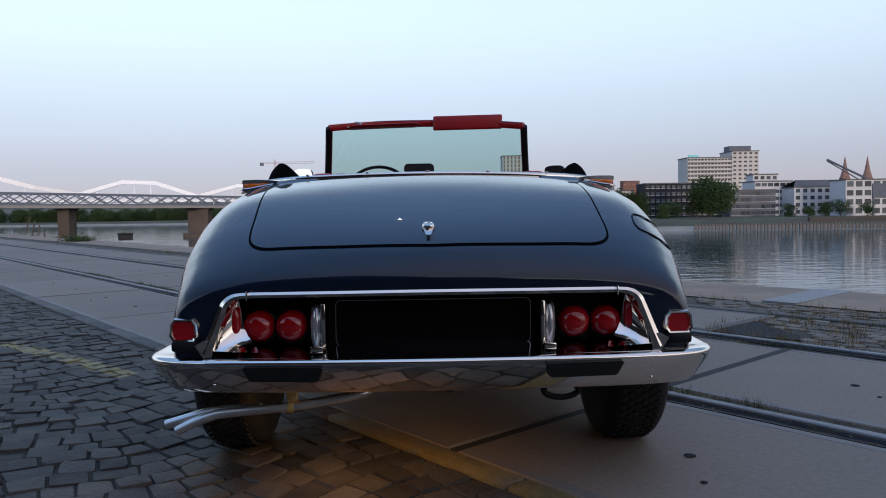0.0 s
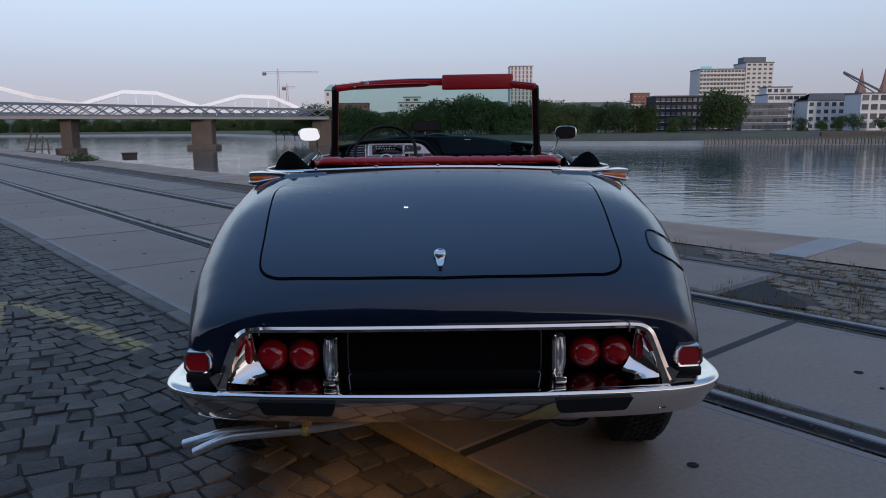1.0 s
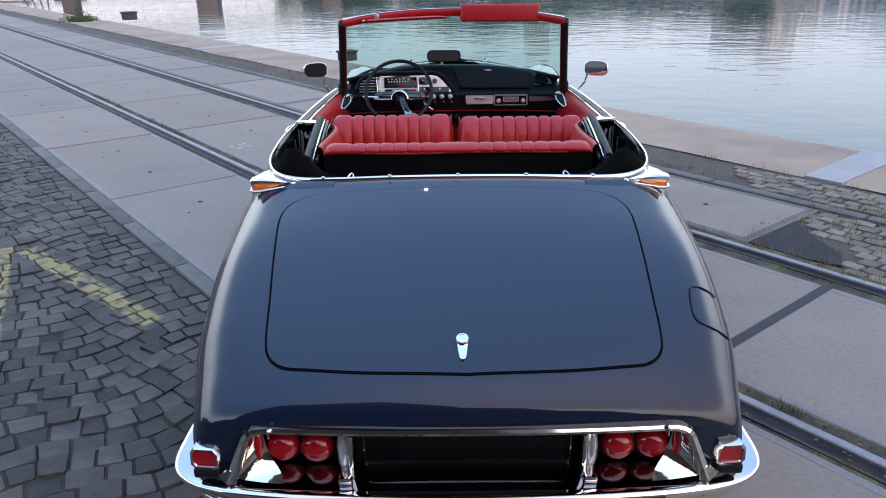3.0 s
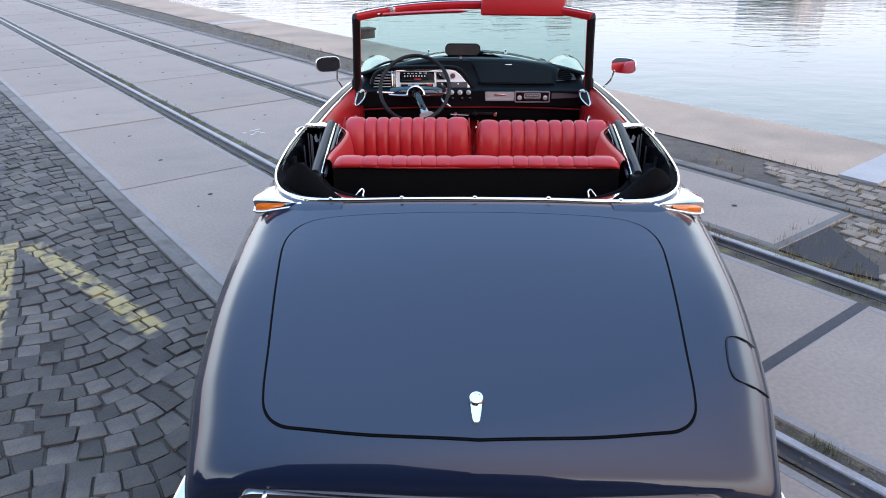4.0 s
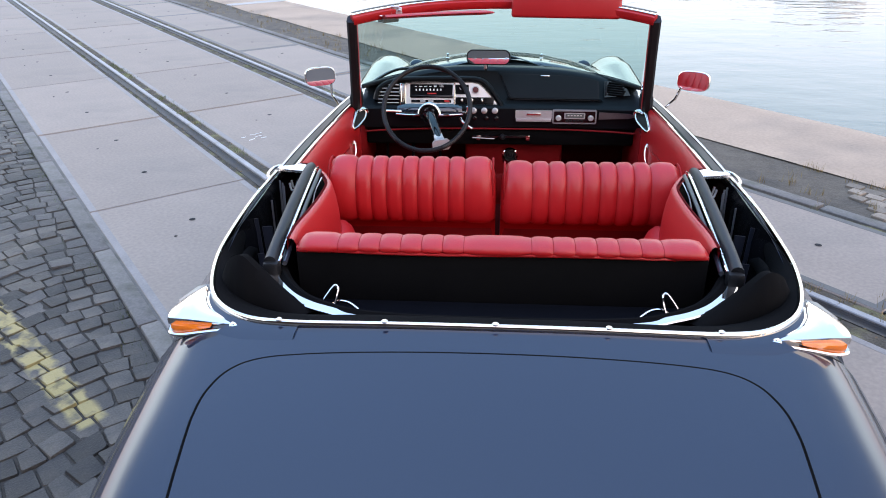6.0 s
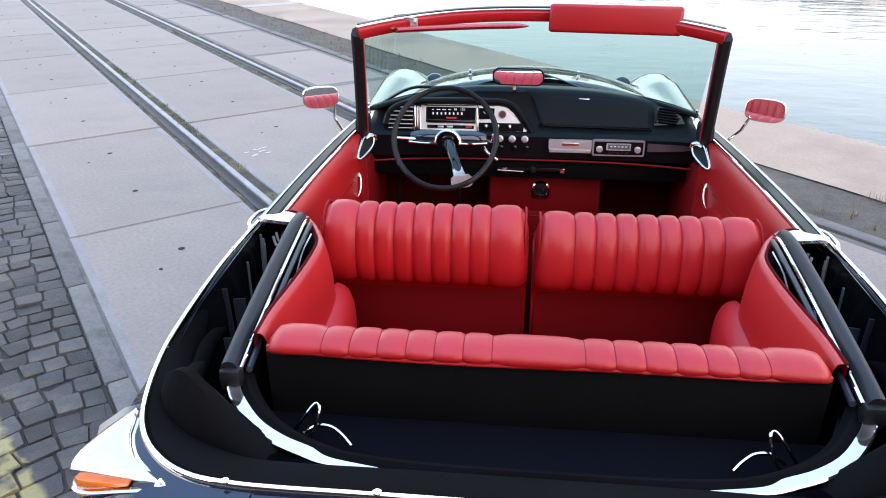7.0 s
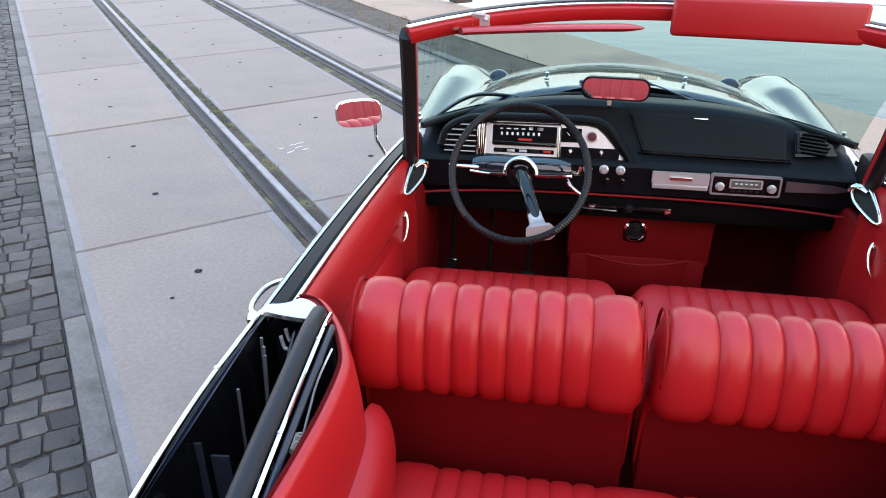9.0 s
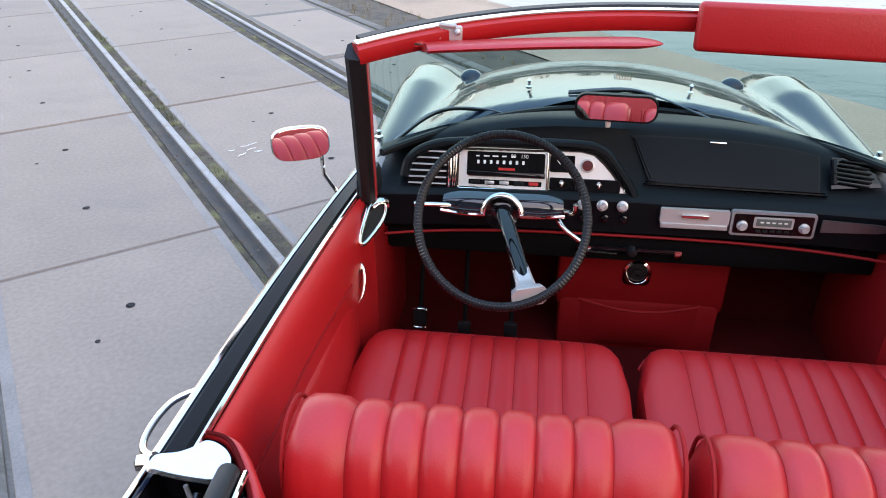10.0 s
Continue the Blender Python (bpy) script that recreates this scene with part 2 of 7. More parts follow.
# white walls greyed towards blue: distance haze is in the colour
WHITEWALL = material("hazed_white_render", (0.54, 0.54, 0.57), 0.8, 0.0, 0.08, 0.08, 1)
DARKWALL = material("dark_cladding", (0.014, 0.018, 0.028), 0.6, 0.0, 0.15, 0.1, 1, spec=0.1)
GREYWALL = material("grey_cladding", (0.10, 0.115, 0.15), 0.5, 0.0, 0.12, 0.1, 1, spec=0.2)
DARKBLOCK = material("dark_blocker_brick", (0.035, 0.026, 0.024), 0.9, 0.0, 0.3, 0.2, 2, spec=0.1)
BRICK = material("red_brick", (0.20, 0.085, 0.06), 0.85, 0.0, 0.15, 0.2, 2)
SANDSTONE = material("red_sandstone", (0.24, 0.14, 0.12), 0.85, 0.0, 0.15, 0.2, 2)
COPPER = material("copper_green", (0.25, 0.42, 0.38), 0.7, 0.0, 0.1, 0.3, 2)
ROOF = material("slate_roof", (0.09, 0.09, 0.10), 0.7, 0.0, 0.15, 0.2, 2)
# pane base lightened to hold haze and the sky it mirrors
PANE = material("hazed_dark_window", (0.055, 0.068, 0.085), 0.10, 0.0, 0.2, 0.2, 1, piece=0.5, spec=0.5)
BRIDGESTEEL = material("bridge_steel", (0.14, 0.17, 0.215), 0.6, 0.2, 0.15, 0.3, 2)
BRIDGEDECK = material("bridge_concrete", (0.28, 0.265, 0.26), 0.8, 0.0, 0.2, 0.2, 2)
PIER = material("pier_stone", (0.090, 0.073, 0.066), 0.9, 0.0, 0.35, 0.3, 2, bump=0.05)
ARCHWHITE = material("white_steel", (0.90, 0.90, 0.92), 0.5, 0.0, 0.05, 0.3, 2)
CRANERED = material("crane_red", (0.42, 0.27, 0.25), 0.6, 0.0, 0.1, 0.3, 2)
HILL = material("far_hills", (0.10, 0.12, 0.11), 1.0, 0.0, 0.2, 0.01, 0.05)


def clear_glass(name, tint):
    m = bpy.data.materials.new(name)
    m.use_nodes = True
    n, l = m.node_tree.nodes, m.node_tree.links
    n.remove(n["Principled BSDF"])
    tr, gl, mx, lw, pw = n.new("ShaderNodeBsdfTransparent"), n.new("ShaderNodeBsdfGlossy"), n.new("ShaderNodeMixShader"), n.new("ShaderNodeLayerWeight"), n.new("ShaderNodeMapRange")
    tr.inputs[0].default_value = (*tint, 1)
    gl.inputs["Roughness"].default_value = 0.01
    lw.inputs[0].default_value = 0.25
    pw.inputs[3].default_value, pw.inputs[4].default_value = 0.03, 0.12
    l.new(lw.outputs["Facing"], pw.inputs[0])
    l.new(pw.outputs[0], mx.inputs[0]), l.new(tr.outputs[0], mx.inputs[1]), l.new(gl.outputs[0], mx.inputs[2])
    l.new(mx.outputs[0], n["Material Output"].inputs[0])
    return m


GLASS = clear_glass("tinted_windscreen", (0.55, 0.73, 0.69))


def water_material():
    m = bpy.data.materials.new("river_water")
    m.use_nodes = True
    n, l, b = m.node_tree.nodes, m.node_tree.links, m.node_tree.nodes["Principled BSDF"]
    b.inputs["Base Color"].default_value = (0.020, 0.060, 0.074, 1)
    b.inputs["Roughness"].default_value, b.inputs["IOR"].default_value = 0.05, 1.20
    b.inputs["Specular IOR Level"].default_value = 0.34
    co, mp = n.new("ShaderNodeTexCoord"), n.new("ShaderNodeMapping")
    mp.inputs["Scale"].default_value = (1.0, 1.6, 1.0)
    l.new(co.outputs["Object"], mp.inputs[0])
    heights = []
    for s, d in ((0.35, 4), (0.05, 3)):
        t = n.new("ShaderNodeTexNoise")
        t.inputs["Scale"].default_value, t.inputs["Detail"].default_value = s, d
        l.new(mp.outputs[0], t.inputs["Vector"])
        heights.append(t)
    mul = n.new("ShaderNodeMath")
    mul.operation = "MULTIPLY_ADD"
    l.new(heights[0].outputs[0], mul.inputs[0])
    mul.inputs[1].default_value = 0.055
    big = n.new("ShaderNodeMath")
    big.operation = "MULTIPLY"
    l.new(heights[1].outputs[0], big.inputs[0])
    big.inputs[1].default_value = 0.10
    l.new(big.outputs[0], mul.inputs[2])
    bp = n.new("ShaderNodeBump")
    bp.inputs["Strength"].default_value, bp.inputs["Distance"].default_value = 1.0, 1.0
    l.new(mul.outputs[0], bp.inputs["Height"])
    l.new(bp.outputs[0], b.inputs["Normal"])
    return m


WATER = water_material()


# ---- mesh helpers ----
def make_mesh(name, data, mat, smooth=True):
    v, f = data
    me = bpy.data.meshes.new(name)
    me.from_pydata([tuple(p) for p in v], [], [tuple(q) for q in f])
    me.materials.append(mat)
    bm = bmesh.new()
    bm.from_mesh(me)
    bmesh.ops.remove_doubles(bm, verts=bm.verts, dist=1e-5)
    bmesh.ops.recalc_face_normals(bm, faces=bm.faces)
    bm.to_mesh(me)
    bm.free()
    if smooth:
        me.polygons.foreach_set("use_smooth", [True] * len(me.polygons))
        me.set_sharp_from_angle(angle=radians(42))
    me.update()
    return me


def part(name, data, mat, parent=None, label="", smooth=True):
    ob = new(name, make_mesh(name, data, mat, smooth) if isinstance(data, tuple) else data)
    ob.parent = parent
    return tagged(ob, label)


def thing(name, label, category, m=None, group="", kind=""):
    ob = new(name)
    if m is not None:
        ob.matrix_basis = m
    return tagged(ob, label, category, group, kind)


def join(*parts):
    v, f = [], []
    for a, b in parts:
        k = len(v)
        v += [tuple(p) for p in a]
        f += [tuple(i + k for i in q) for q in b]
    return v, f


def moved(data, m):
    return [tuple(m @ Vector(p)) for p in data[0]], data[1]


def grid(rows, close=False, ends=False):
    n, v, f = len(rows[0]), [tuple(p) for r in rows for p in r], []
    for i in range(len(rows) - 1):
        for j in range(n if close else n - 1):
            k = (j + 1) % n
            f.append((i * n + j, i * n + k, i * n + n + k, i * n + n + j))
    if ends:
        f += [tuple(range(n)), tuple(range(len(v) - n, len(v)))]
    return v, f


def spline(points, steps=6):
    """A smooth line through the points."""
    p = [Vector(q) for q in points]
    out = []
    for i in range(len(p) - 1):
        a, b, c, d = p[max(i - 1, 0)], p[i], p[i + 1], p[min(i + 2, len(p) - 1)]
        for s in range(steps):
            t = s / steps
            out.append(0.5 * (2 * b + (c - a) * t + (2 * a - 5 * b + 4 * c - d) * t * t + (3 * b - a - 3 * c + d) * t ** 3))
    return out + [p[-1]]


def sweep(path, profile, up=(0, 0, 1), closed=False, taper=None):
    """A closed profile (aside, up) carried along a path."""
    path, rows, n = [Vector(p) for p in path], [], len(path)
    for i, p in enumerate(path):
        a, b = (path[i - 1], path[(i + 1) % n]) if closed else (path[max(i - 1, 0)], path[min(i + 1, n - 1)])
        d = (b - a).normalized()
        side = d.cross(Vector(up))
        side = side.normalized() if side.length > 1e-4 else Vector((1, 0, 0))
        over = side.cross(d)
        k = taper[i] if taper else 1.0
        rows.append([p + side * (q[0] * k) + over * (q[1] * k) for q in profile])
    if closed:
        rows.append(rows[0])
    return grid(rows, True, not closed)


def ring(r, n=10, rb=None):
    rb = r if rb is None else rb
    return [(r * math.cos(2 * math.pi * i / n), rb * math.sin(2 * math.pi * i / n)) for i in range(n)]


def rect(w, h, b=0.0):
    """A rectangle with cut corners, as a profile."""
    w, h = w / 2, h / 2
    if not b:
        return [(-w, -h), (w, -h), (w, h), (-w, h)]
    return [(-w + b, -h), (w - b, -h), (w, -h + b), (w, h - b), (w - b, h), (-w + b, h), (-w, h - b), (-w, -h + b)]


def tube(path, r, n=10, up=(0, 0, 1), closed=False, taper=None):
    return sweep(path, ring(r, n), up, closed, taper)


def box(cx, cy, cz, sx, sy, sz, b=0.0, seg=2):
    bm = bmesh.new()
    bmesh.ops.create_cube(bm, size=1.0, matrix=Matrix.LocRotScale((cx, cy, cz), None, (sx, sy, sz)))
    if b:
        bmesh.ops.bevel(bm, geom=list(bm.edges), offset=b, segments=seg, profile=0.5, affect="EDGES")
    bm.verts.index_update()
    out = [tuple(v.co) for v in bm.verts], [tuple(v.index for v in f.verts) for f in bm.faces]
    bm.free()
    return out


def lathe(profile, n=24, m=None):
    """A profile (radius, height) turned round its z axis."""
    rows = [[(r * math.cos(2 * math.pi * i / n), r * math.sin(2 * math.pi * i / n), z) for i in range(n)] for r, z in profile]
    out = grid(rows, True, True)
    return moved(out, m) if m is not None else out


def plate(outline, thick, m):
    """A flat outline (x, y) given a thickness, its face at z = 0."""
    n = len(outline)
    v = [(x, y, 0) for x, y in outline] + [(x, y, -thick) for x, y in outline]
    f = [tuple(range(n)), tuple(reversed(range(n, 2 * n)))] + [(i, n + i, n + (i + 1) % n, (i + 1) % n) for i in range(n)]
    return moved((v, f), m)


def rounded(w, h, r, n=5):
    out = []
    for cx, cy, a0 in ((w / 2 - r, h / 2 - r, 0), (-w / 2 + r, h / 2 - r, 90), (-w / 2 + r, -h / 2 + r, 180), (w / 2 - r, -h / 2 + r, 270)):
        out += [(cx + r * math.cos(radians(a0 + 90 * i / n)), cy + r * math.sin(radians(a0 + 90 * i / n))) for i in range(n + 1)]
    return out


def facing(p, normal, up=(0, 0, 1)):
    """A frame at p whose z axis is the normal and whose y axis leans to up."""
    z = Vector(normal).normalized()
    x = Vector(up).cross(z).normalized()
    y = z.cross(x)
    return Matrix(((x.x, y.x, z.x, p[0]), (x.y, y.y, z.y, p[1]), (x.z, y.z, z.z, p[2]), (0, 0, 0, 1)))


# ---- ground: quay axes, u along the tracks, v towards the river ----
UX, VX = (-0.640, 0.768), (0.768, 0.640)


def q(u, v, z=0.0):
    return (u * UX[0] + v * VX[0], u * UX[1] + v * VX[1], z)


QM = Matrix(((VX[0], UX[0], 0, 0), (VX[1], UX[1], 0, 0), (0, 0, 1, 0), (0, 0, 0, 1)))  # local x = v, local y = u


def strip(v0, v1, u0, u1, z0, z1):
    return [q(u, v, z) for z in (z0, z1) for u, v in ((u0, v0), (u0, v1), (u1, v1), (u1, v0))], [
        (0, 3, 2, 1), (4, 5, 6, 7), (0, 1, 5, 4), (1, 2, 6, 5), (2, 3, 7, 6), (3, 0, 4, 7)]


EDGE_V = 6.17
WATER_Z = -6.2
ground = part("ground", ([q(-2500, -2500, -0.045), q(2500, -2500, -0.045), q(2500, EDGE_V, -0.045), q(-2500, EDGE_V, -0.045)], [(0, 1, 2, 3)]), BEDDIRT, smooth=False)
tagged(ground, "dark dirt bed under the quay paving", "ground", kind="structure")
water = part("water", ([(-4000, -4000, WATER_Z), (4000, -4000, WATER_Z), (4000, 4000, WATER_Z), (-4000, 4000, WATER_Z)], [(0, 1, 2, 3)]), WATER, smooth=False)
tagged(water, "calm grey-blue river with small ripples", "river", kind="structure")
quay_wall = part("quay_wall", strip(EDGE_V - 0.6, EDGE_V - 0.004, -300, 600, -7, -0.10), QUAY, smooth=False)
tagged(quay_wall, "stone quay wall falling to the river", "quay wall", kind="structure")

PITCH, FIRST = 2.17, 0.235
pavement = thing("pavement", "worn concrete slabs with thin dark joints laid between tracks", "pavement", kind="structure")


def slab_mesh(w, l, name):
    return make_mesh(name, box(0, 0, -0.05, w, l, 0.10, 0.006, 1), SLAB, False)


def edge_strips(w, l, t, mat):
    """Flat iron edging round a slab."""
    o = [(-w / 2 + .007, -l / 2 + .007), (w / 2 - .007, -l / 2 + .007), (w / 2 - .007, l / 2 - .007), (-w / 2 + .007, l / 2 - .007)]
    i = [(x - math.copysign(t, x), y - math.copysign(t if t > .045 else .004, y)) for x, y in o]
    v = [(x, y, z) for z in (0.0009, -0.002) for x, y in o + i]
    return make_mesh("iron_edge", (v, [(k, (k + 1) % 4, 4 + (k + 1) % 4, 4 + k) for k in range(4)] + [(8 + k, 12 + k, 12 + (k + 1) % 4, 8 + (k + 1) % 4) for k in range(4)] + [(k, 8 + k, 8 + (k + 1) % 4, (k + 1) % 4) for k in range(4)] + [(4 + k, 4 + (k + 1) % 4, 12 + (k + 1) % 4, 12 + k) for k in range(4)]), mat, False)


hole_mesh = make_mesh("lifting_hole", lathe([(0.020, 0.0028), (0.012, 0.0028), (0.010, -0.002)], 10), BEDDIRT, False)
for v0, v1, k0, k1, gap in ((0.298, 1.365, -5, 24, 0.013), (1.605, 2.865, -5, 24, 0.013), (3.17, 4.14, 0, 24, 0.010)):
    first = FIRST + (0.66 if v0 > 3 else 0.0)
    me, edges = slab_mesh(v1 - v0, PITCH - gap, "slab"), edge_strips(v1 - v0, PITCH - gap, 0.050 if v0 > 3 else 0.042, DARKIRON if v0 > 3 else EDGE)
    for k in range(k0, k1):
        wide = 0.035 if k == 0 and v0 < 3 else 0.0
        s = part("slab", me, None, pavement)
        u = first + (k + 0.5) * PITCH
        s.matrix_basis = QM @ pose((v0 + v1) / 2 + random.uniform(-0.003, 0.003), u, random.uniform(-0.003, 0.003), 0, 0, random.uniform(-0.12, 0.12)) @ Matrix.Diagonal((1, 1 - wide, 1, 1))
        if -2 <= k < 12:
            part("iron_edge", edges, None, s, "worn iron edging")
            for a, b, r in ((-0.015, -0.5, 1.0), (-0.015, 0.5, 1.0), (-0.17, 0.36, 0.55)):
                h = part("lifting_hole", hole_mesh, None, s)
                h.matrix_basis = pose(a + random.uniform(-0.02, 0.02), b * 1.05 + random.uniform(-0.05, 0.05), 0) @ Matrix.Diagonal((r, r, 1, 1))

part("joint_filler", strip(0.32, 2.86, FIRST - 0.05, FIRST + 0.05, -0.05, -0.004), JOINT, pavement, smooth=False)

kerb = thing("kerb", "weathered grey granite kerb along the slabs", "kerb", kind="structure")
kerb_warm = make_mesh("kerb_stone", box(0, 0, -0.06, 0.094, 0.992, 0.13, 0.012), KERBWARM)
kerb_mesh = make_mesh("kerb_stone", box(0, 0, -0.06, 0.094, 0.992, 0.13, 0.012), KERB)
for k in range(-10, 60):
    s = part("kerb_stone", kerb_warm if k in (-1, 0) else kerb_mesh, None, kerb)
    s.matrix_basis = QM @ pose(0.243 + random.uniform(-0.004, 0.004), 0.4 + k * 1.0, random.uniform(-0.001, 0.004), random.uniform(-0.2, 0.2), 0, random.uniform(-0.3, 0.3))
part("joint_filler", strip(0.284, 0.304, -6, 34, -0.06, -0.003), KERB, kerb, smooth=False)
kerb_far_mesh = make_mesh("kerb_stone", box(0, 0, -0.06, 0.11, 1.18, 0.13, 0.012), KERB)
for k in range(-8, 50):
    s = part("kerb_stone", kerb_far_mesh, None, kerb)
    s.matrix_basis = QM @ pose(4.235, k * 1.2, random.uniform(-0.006, 0.006), 0, 0, random.uniform(-0.3, 0.3))

for v in (1.508, 3.075):
    rail = thing("rail", "worn grooved steel tram rail sunk in the quay", "rail", group="quay rails", kind="structure")
    prof = [(-0.023, -0.045), (-0.023, -0.005), (-0.018, 0.0), (0.018, 0.0), (0.023, -0.005), (0.023, -0.045)]
    part("rail_head", sweep([q(u, v, 0.004) for u in range(-30, 61, 3)], prof), RAIL, rail, "bright worn running edge")
    rows = []
    for k in range(-120, 240):
        u = k * 0.25
        rows.append([q(u, v - a, z + 0.003 * noise.noise((u * 3, a * 40, 2))) for a, z in ((.022, -.008), (.034, -.020), (.070, -.018), (.086, -.008), (.104, -.006), (.106, -.05))])
    part("rail_groove", grid(rows), RAILDARK, rail, "steel groove beside the running edge, its shadow in the dark colour")
for v0, v1, d in ((1.366, 1.404, -0.012), (1.532, 1.604, -0.004), (2.867, 2.972, -0.012), (3.099, 3.168, -0.006), (4.145, 4.18, -0.015)):
    rows = []
    for k in range(-80, 300):
        u = k * 0.12
        rows.append([q(u, v0 + (v1 - v0) * a, d + 0.010 * noise.noise((u * 4, v0 * 9 + a * 3, 0))) for a in (0, 0.33, 0.67, 1)])
    dirt = part("groove_dirt", grid(rows), DIRT)
    tagged(dirt, "dark dirt and moss packed beside a rail", "dirt", kind="stuff")

# river apron and crossing strips
rows = []
for k in range(-40, 121):
    u = k * 0.5
    rows.append([q(u, v + (0.06 * noise.noise((u * 0.7, v, 3)) if i == 0 else 0), z + 0.008 * noise.noise((u, v * 3, 1))) for i, (v, z) in enumerate(((4.93, -0.012), (5.2, -0.004), (5.6, 0.0), (5.95, 0.002), (6.13, 0.0), (6.17, -0.02), (6.17, -0.3)))])
apron = part("apron", grid(rows), APRON)
tagged(apron, "sandy brown stone apron along the quay edge", "quay edge", kind="structure")
for u in (1.08, 14.6):
    mesh = [q(u, 4.93, 0.003), q(u + 0.30, 4.93, 0.003), q(u + 0.33, 6.16, 0.008), q(u, 6.16, 0.008)]
    mesh += [(p[0], p[1], -0.05) for p in mesh]
    ps = part("crossing_strip", (mesh, [(0, 1, 2, 3), (0, 4, 5, 1), (1, 5, 6, 2), (2, 6, 7, 3), (3, 7, 4, 0)]), PALE, smooth=False)
    tagged(ps, "pale concrete strip across the quay edge", "concrete strip", kind="structure")


# ---- setts ----
def sett_shape(w, l, rnd):
    """One sett: crowned top, chamfered edge, uneven corners."""
    j = lambda s: rnd.uniform(-s, s)
    return sett_from([(-w / 2 + j(.009), -l / 2 + j(.009)), (w / 2 + j(.009), -l / 2 + j(.009)), (w / 2 + j(.009), l / 2 + j(.009)), (-w / 2 + j(.009), l / 2 + j(.009))], rnd)


def sett_from(c, rnd):
    """A sett over a four-cornered outline about its middle, its corners a little worn off."""
    j = lambda s: rnd.uniform(-s, s)
    z = j(0.0035)
    o = []
    for k in range(4):
        p, a, b = Vector(c[k]), Vector(c[k - 1]), Vector(c[(k + 1) % 4])
        o += [tuple(p.lerp(a, rnd.uniform(.03, .11))), tuple(p.lerp(b, rnd.uniform(.03, .11)))]
    v = [(x, y, -0.05) for x, y in o] + [(x, y, -0.009 + z) for x, y in o] + [(x * .935, y * .935, z + j(.0015)) for x, y in o] + [(j(.01), j(.01), z + .002)]
    f = [(k, (k + 1) % 8, 8 + (k + 1) % 8, 8 + k) for k in range(8)] + [(8 + k, 8 + (k + 1) % 8, 16 + (k + 1) % 8, 16 + k) for k in range(8)] + [(16 + k, 16 + (k + 1) % 8, 24) for k in range(8)]
    return v, f


rnd = random.Random(7)
bed = part("sett_bed", ([q(-14, -14, -0.0115), q(18, -14, -0.0115), q(18, 0.198, -0.0115), q(-14, 0.198, -0.0115)], [(0, 1, 2, 3)]), SANDJOINT, smooth=False)
tagged(bed, "dark earthy joints between the setts", "joint sand", kind="structure")
setts = thing("sett_paving", "dark grey granite setts in curved rows with worn yellow lines", "cobblestone paving", kind="structure")
bulk = [[], []]
ROW = 0.115


def course(j, v):
    """The joint under row j, bowed in shallow arcs."""
    return j * ROW + 0.066 * math.cos(2 * math.pi * (v - 0.05) / 1.02) * min(1.0, 0.55 + abs(v - 0.1)) + 0.022 * noise.noise((v * 1.7, j * 0.31, 8)) + 0.010 * noise.noise((v * 5, j * 0.9, 2))


count = 0
for j in range(-78, 146):
    v1 = 0.191 - rnd.uniform(0, 0.004)
    lean = 0.0
    while v1 > -9.6:
        v0 = v1 - rnd.uniform(0.084, 0.132)
        lean_next = -0.65 * (course(j, v0 + .05) - course(j, v0 - .05)) / .10 * ROW + rnd.uniform(-0.010, 0.010)
        g = rnd.uniform(.0018, .0046)
        uv = [(course(j, v0) + g, v0 + g), (course(j, v1) + g, v1 - g), (course(j + 1, v1) - g, min(v1 + lean, .193) - g), (course(j + 1, v0) - g, min(v0 + lean_next, .168) + g)]
        v1, lean = v0, lean_next
        pts = [Vector(q(a, b)[:2]) + Vector((rnd.uniform(-.003, .003), rnd.uniform(-.003, .003))) for a, b in uv]
        mid = sum(pts, Vector((0, 0))) / 4
        if mid.y < -5.5 or rnd.random() < 0.004:
            continue
        shape = sett_from([tuple(p - mid) for p in pts], rnd)
        m = pose(mid.x, mid.y, -0.004 + rnd.uniform(-.004, .003), rnd.uniform(-2.8, 2.8), rnd.uniform(-2.8, 2.8), 0)
        if -2.75 < mid.x < -0.2 and 0.45 < mid.y < 2.9 and count < 300:
            count += 1
            part("sett", shape, SETT, setts).matrix_basis = m
        else:
            k = len(bulk[0])
            bulk[0] += [tuple(m @ Vector(p)) for p in shape[0]]
            bulk[1] += [tuple(t + k for t in f) for f in shape[1]]
me = bpy.data.meshes.new("setts")
me.from_pydata(bulk[0], [], bulk[1])
me.materials.append(SETTS)
far_setts = new("setts", me)
far_setts.parent = setts
tagged(far_setts, "dark grey granite setts", kind="stuff")

# setts along the river side, with weeds
river_bed = part("sett_bed", ([q(-9, 3.17, -0.022), q(41, 3.17, -0.022), q(41, 4.95, -0.022), q(-9, 4.95, -0.022)], [(0, 1, 2, 3)]), RIVERDIRT, smooth=False)
tagged(river_bed, "brown dirt between the riverside setts", "joint sand", kind="structure")
patch = [(.90, 3.19), (.55, 3.18), (.34, 3.24), (.42, 3.42), (.62, 3.55), (.80, 3.72), (.895, 3.80)]
asphalt = part("asphalt_patch", ([q(a, b, -.006) for a, b in patch] + [q(a, b, -.05) for a, b in patch], [tuple(range(7))] + [(k, 7 + k, 7 + (k + 1) % 7, (k + 1) % 7) for k in range(7)]), ASPHALT, smooth=False)
tagged(asphalt, "small black asphalt patch at a slab corner", "asphalt patch", kind="structure")
bulk = [[], []]
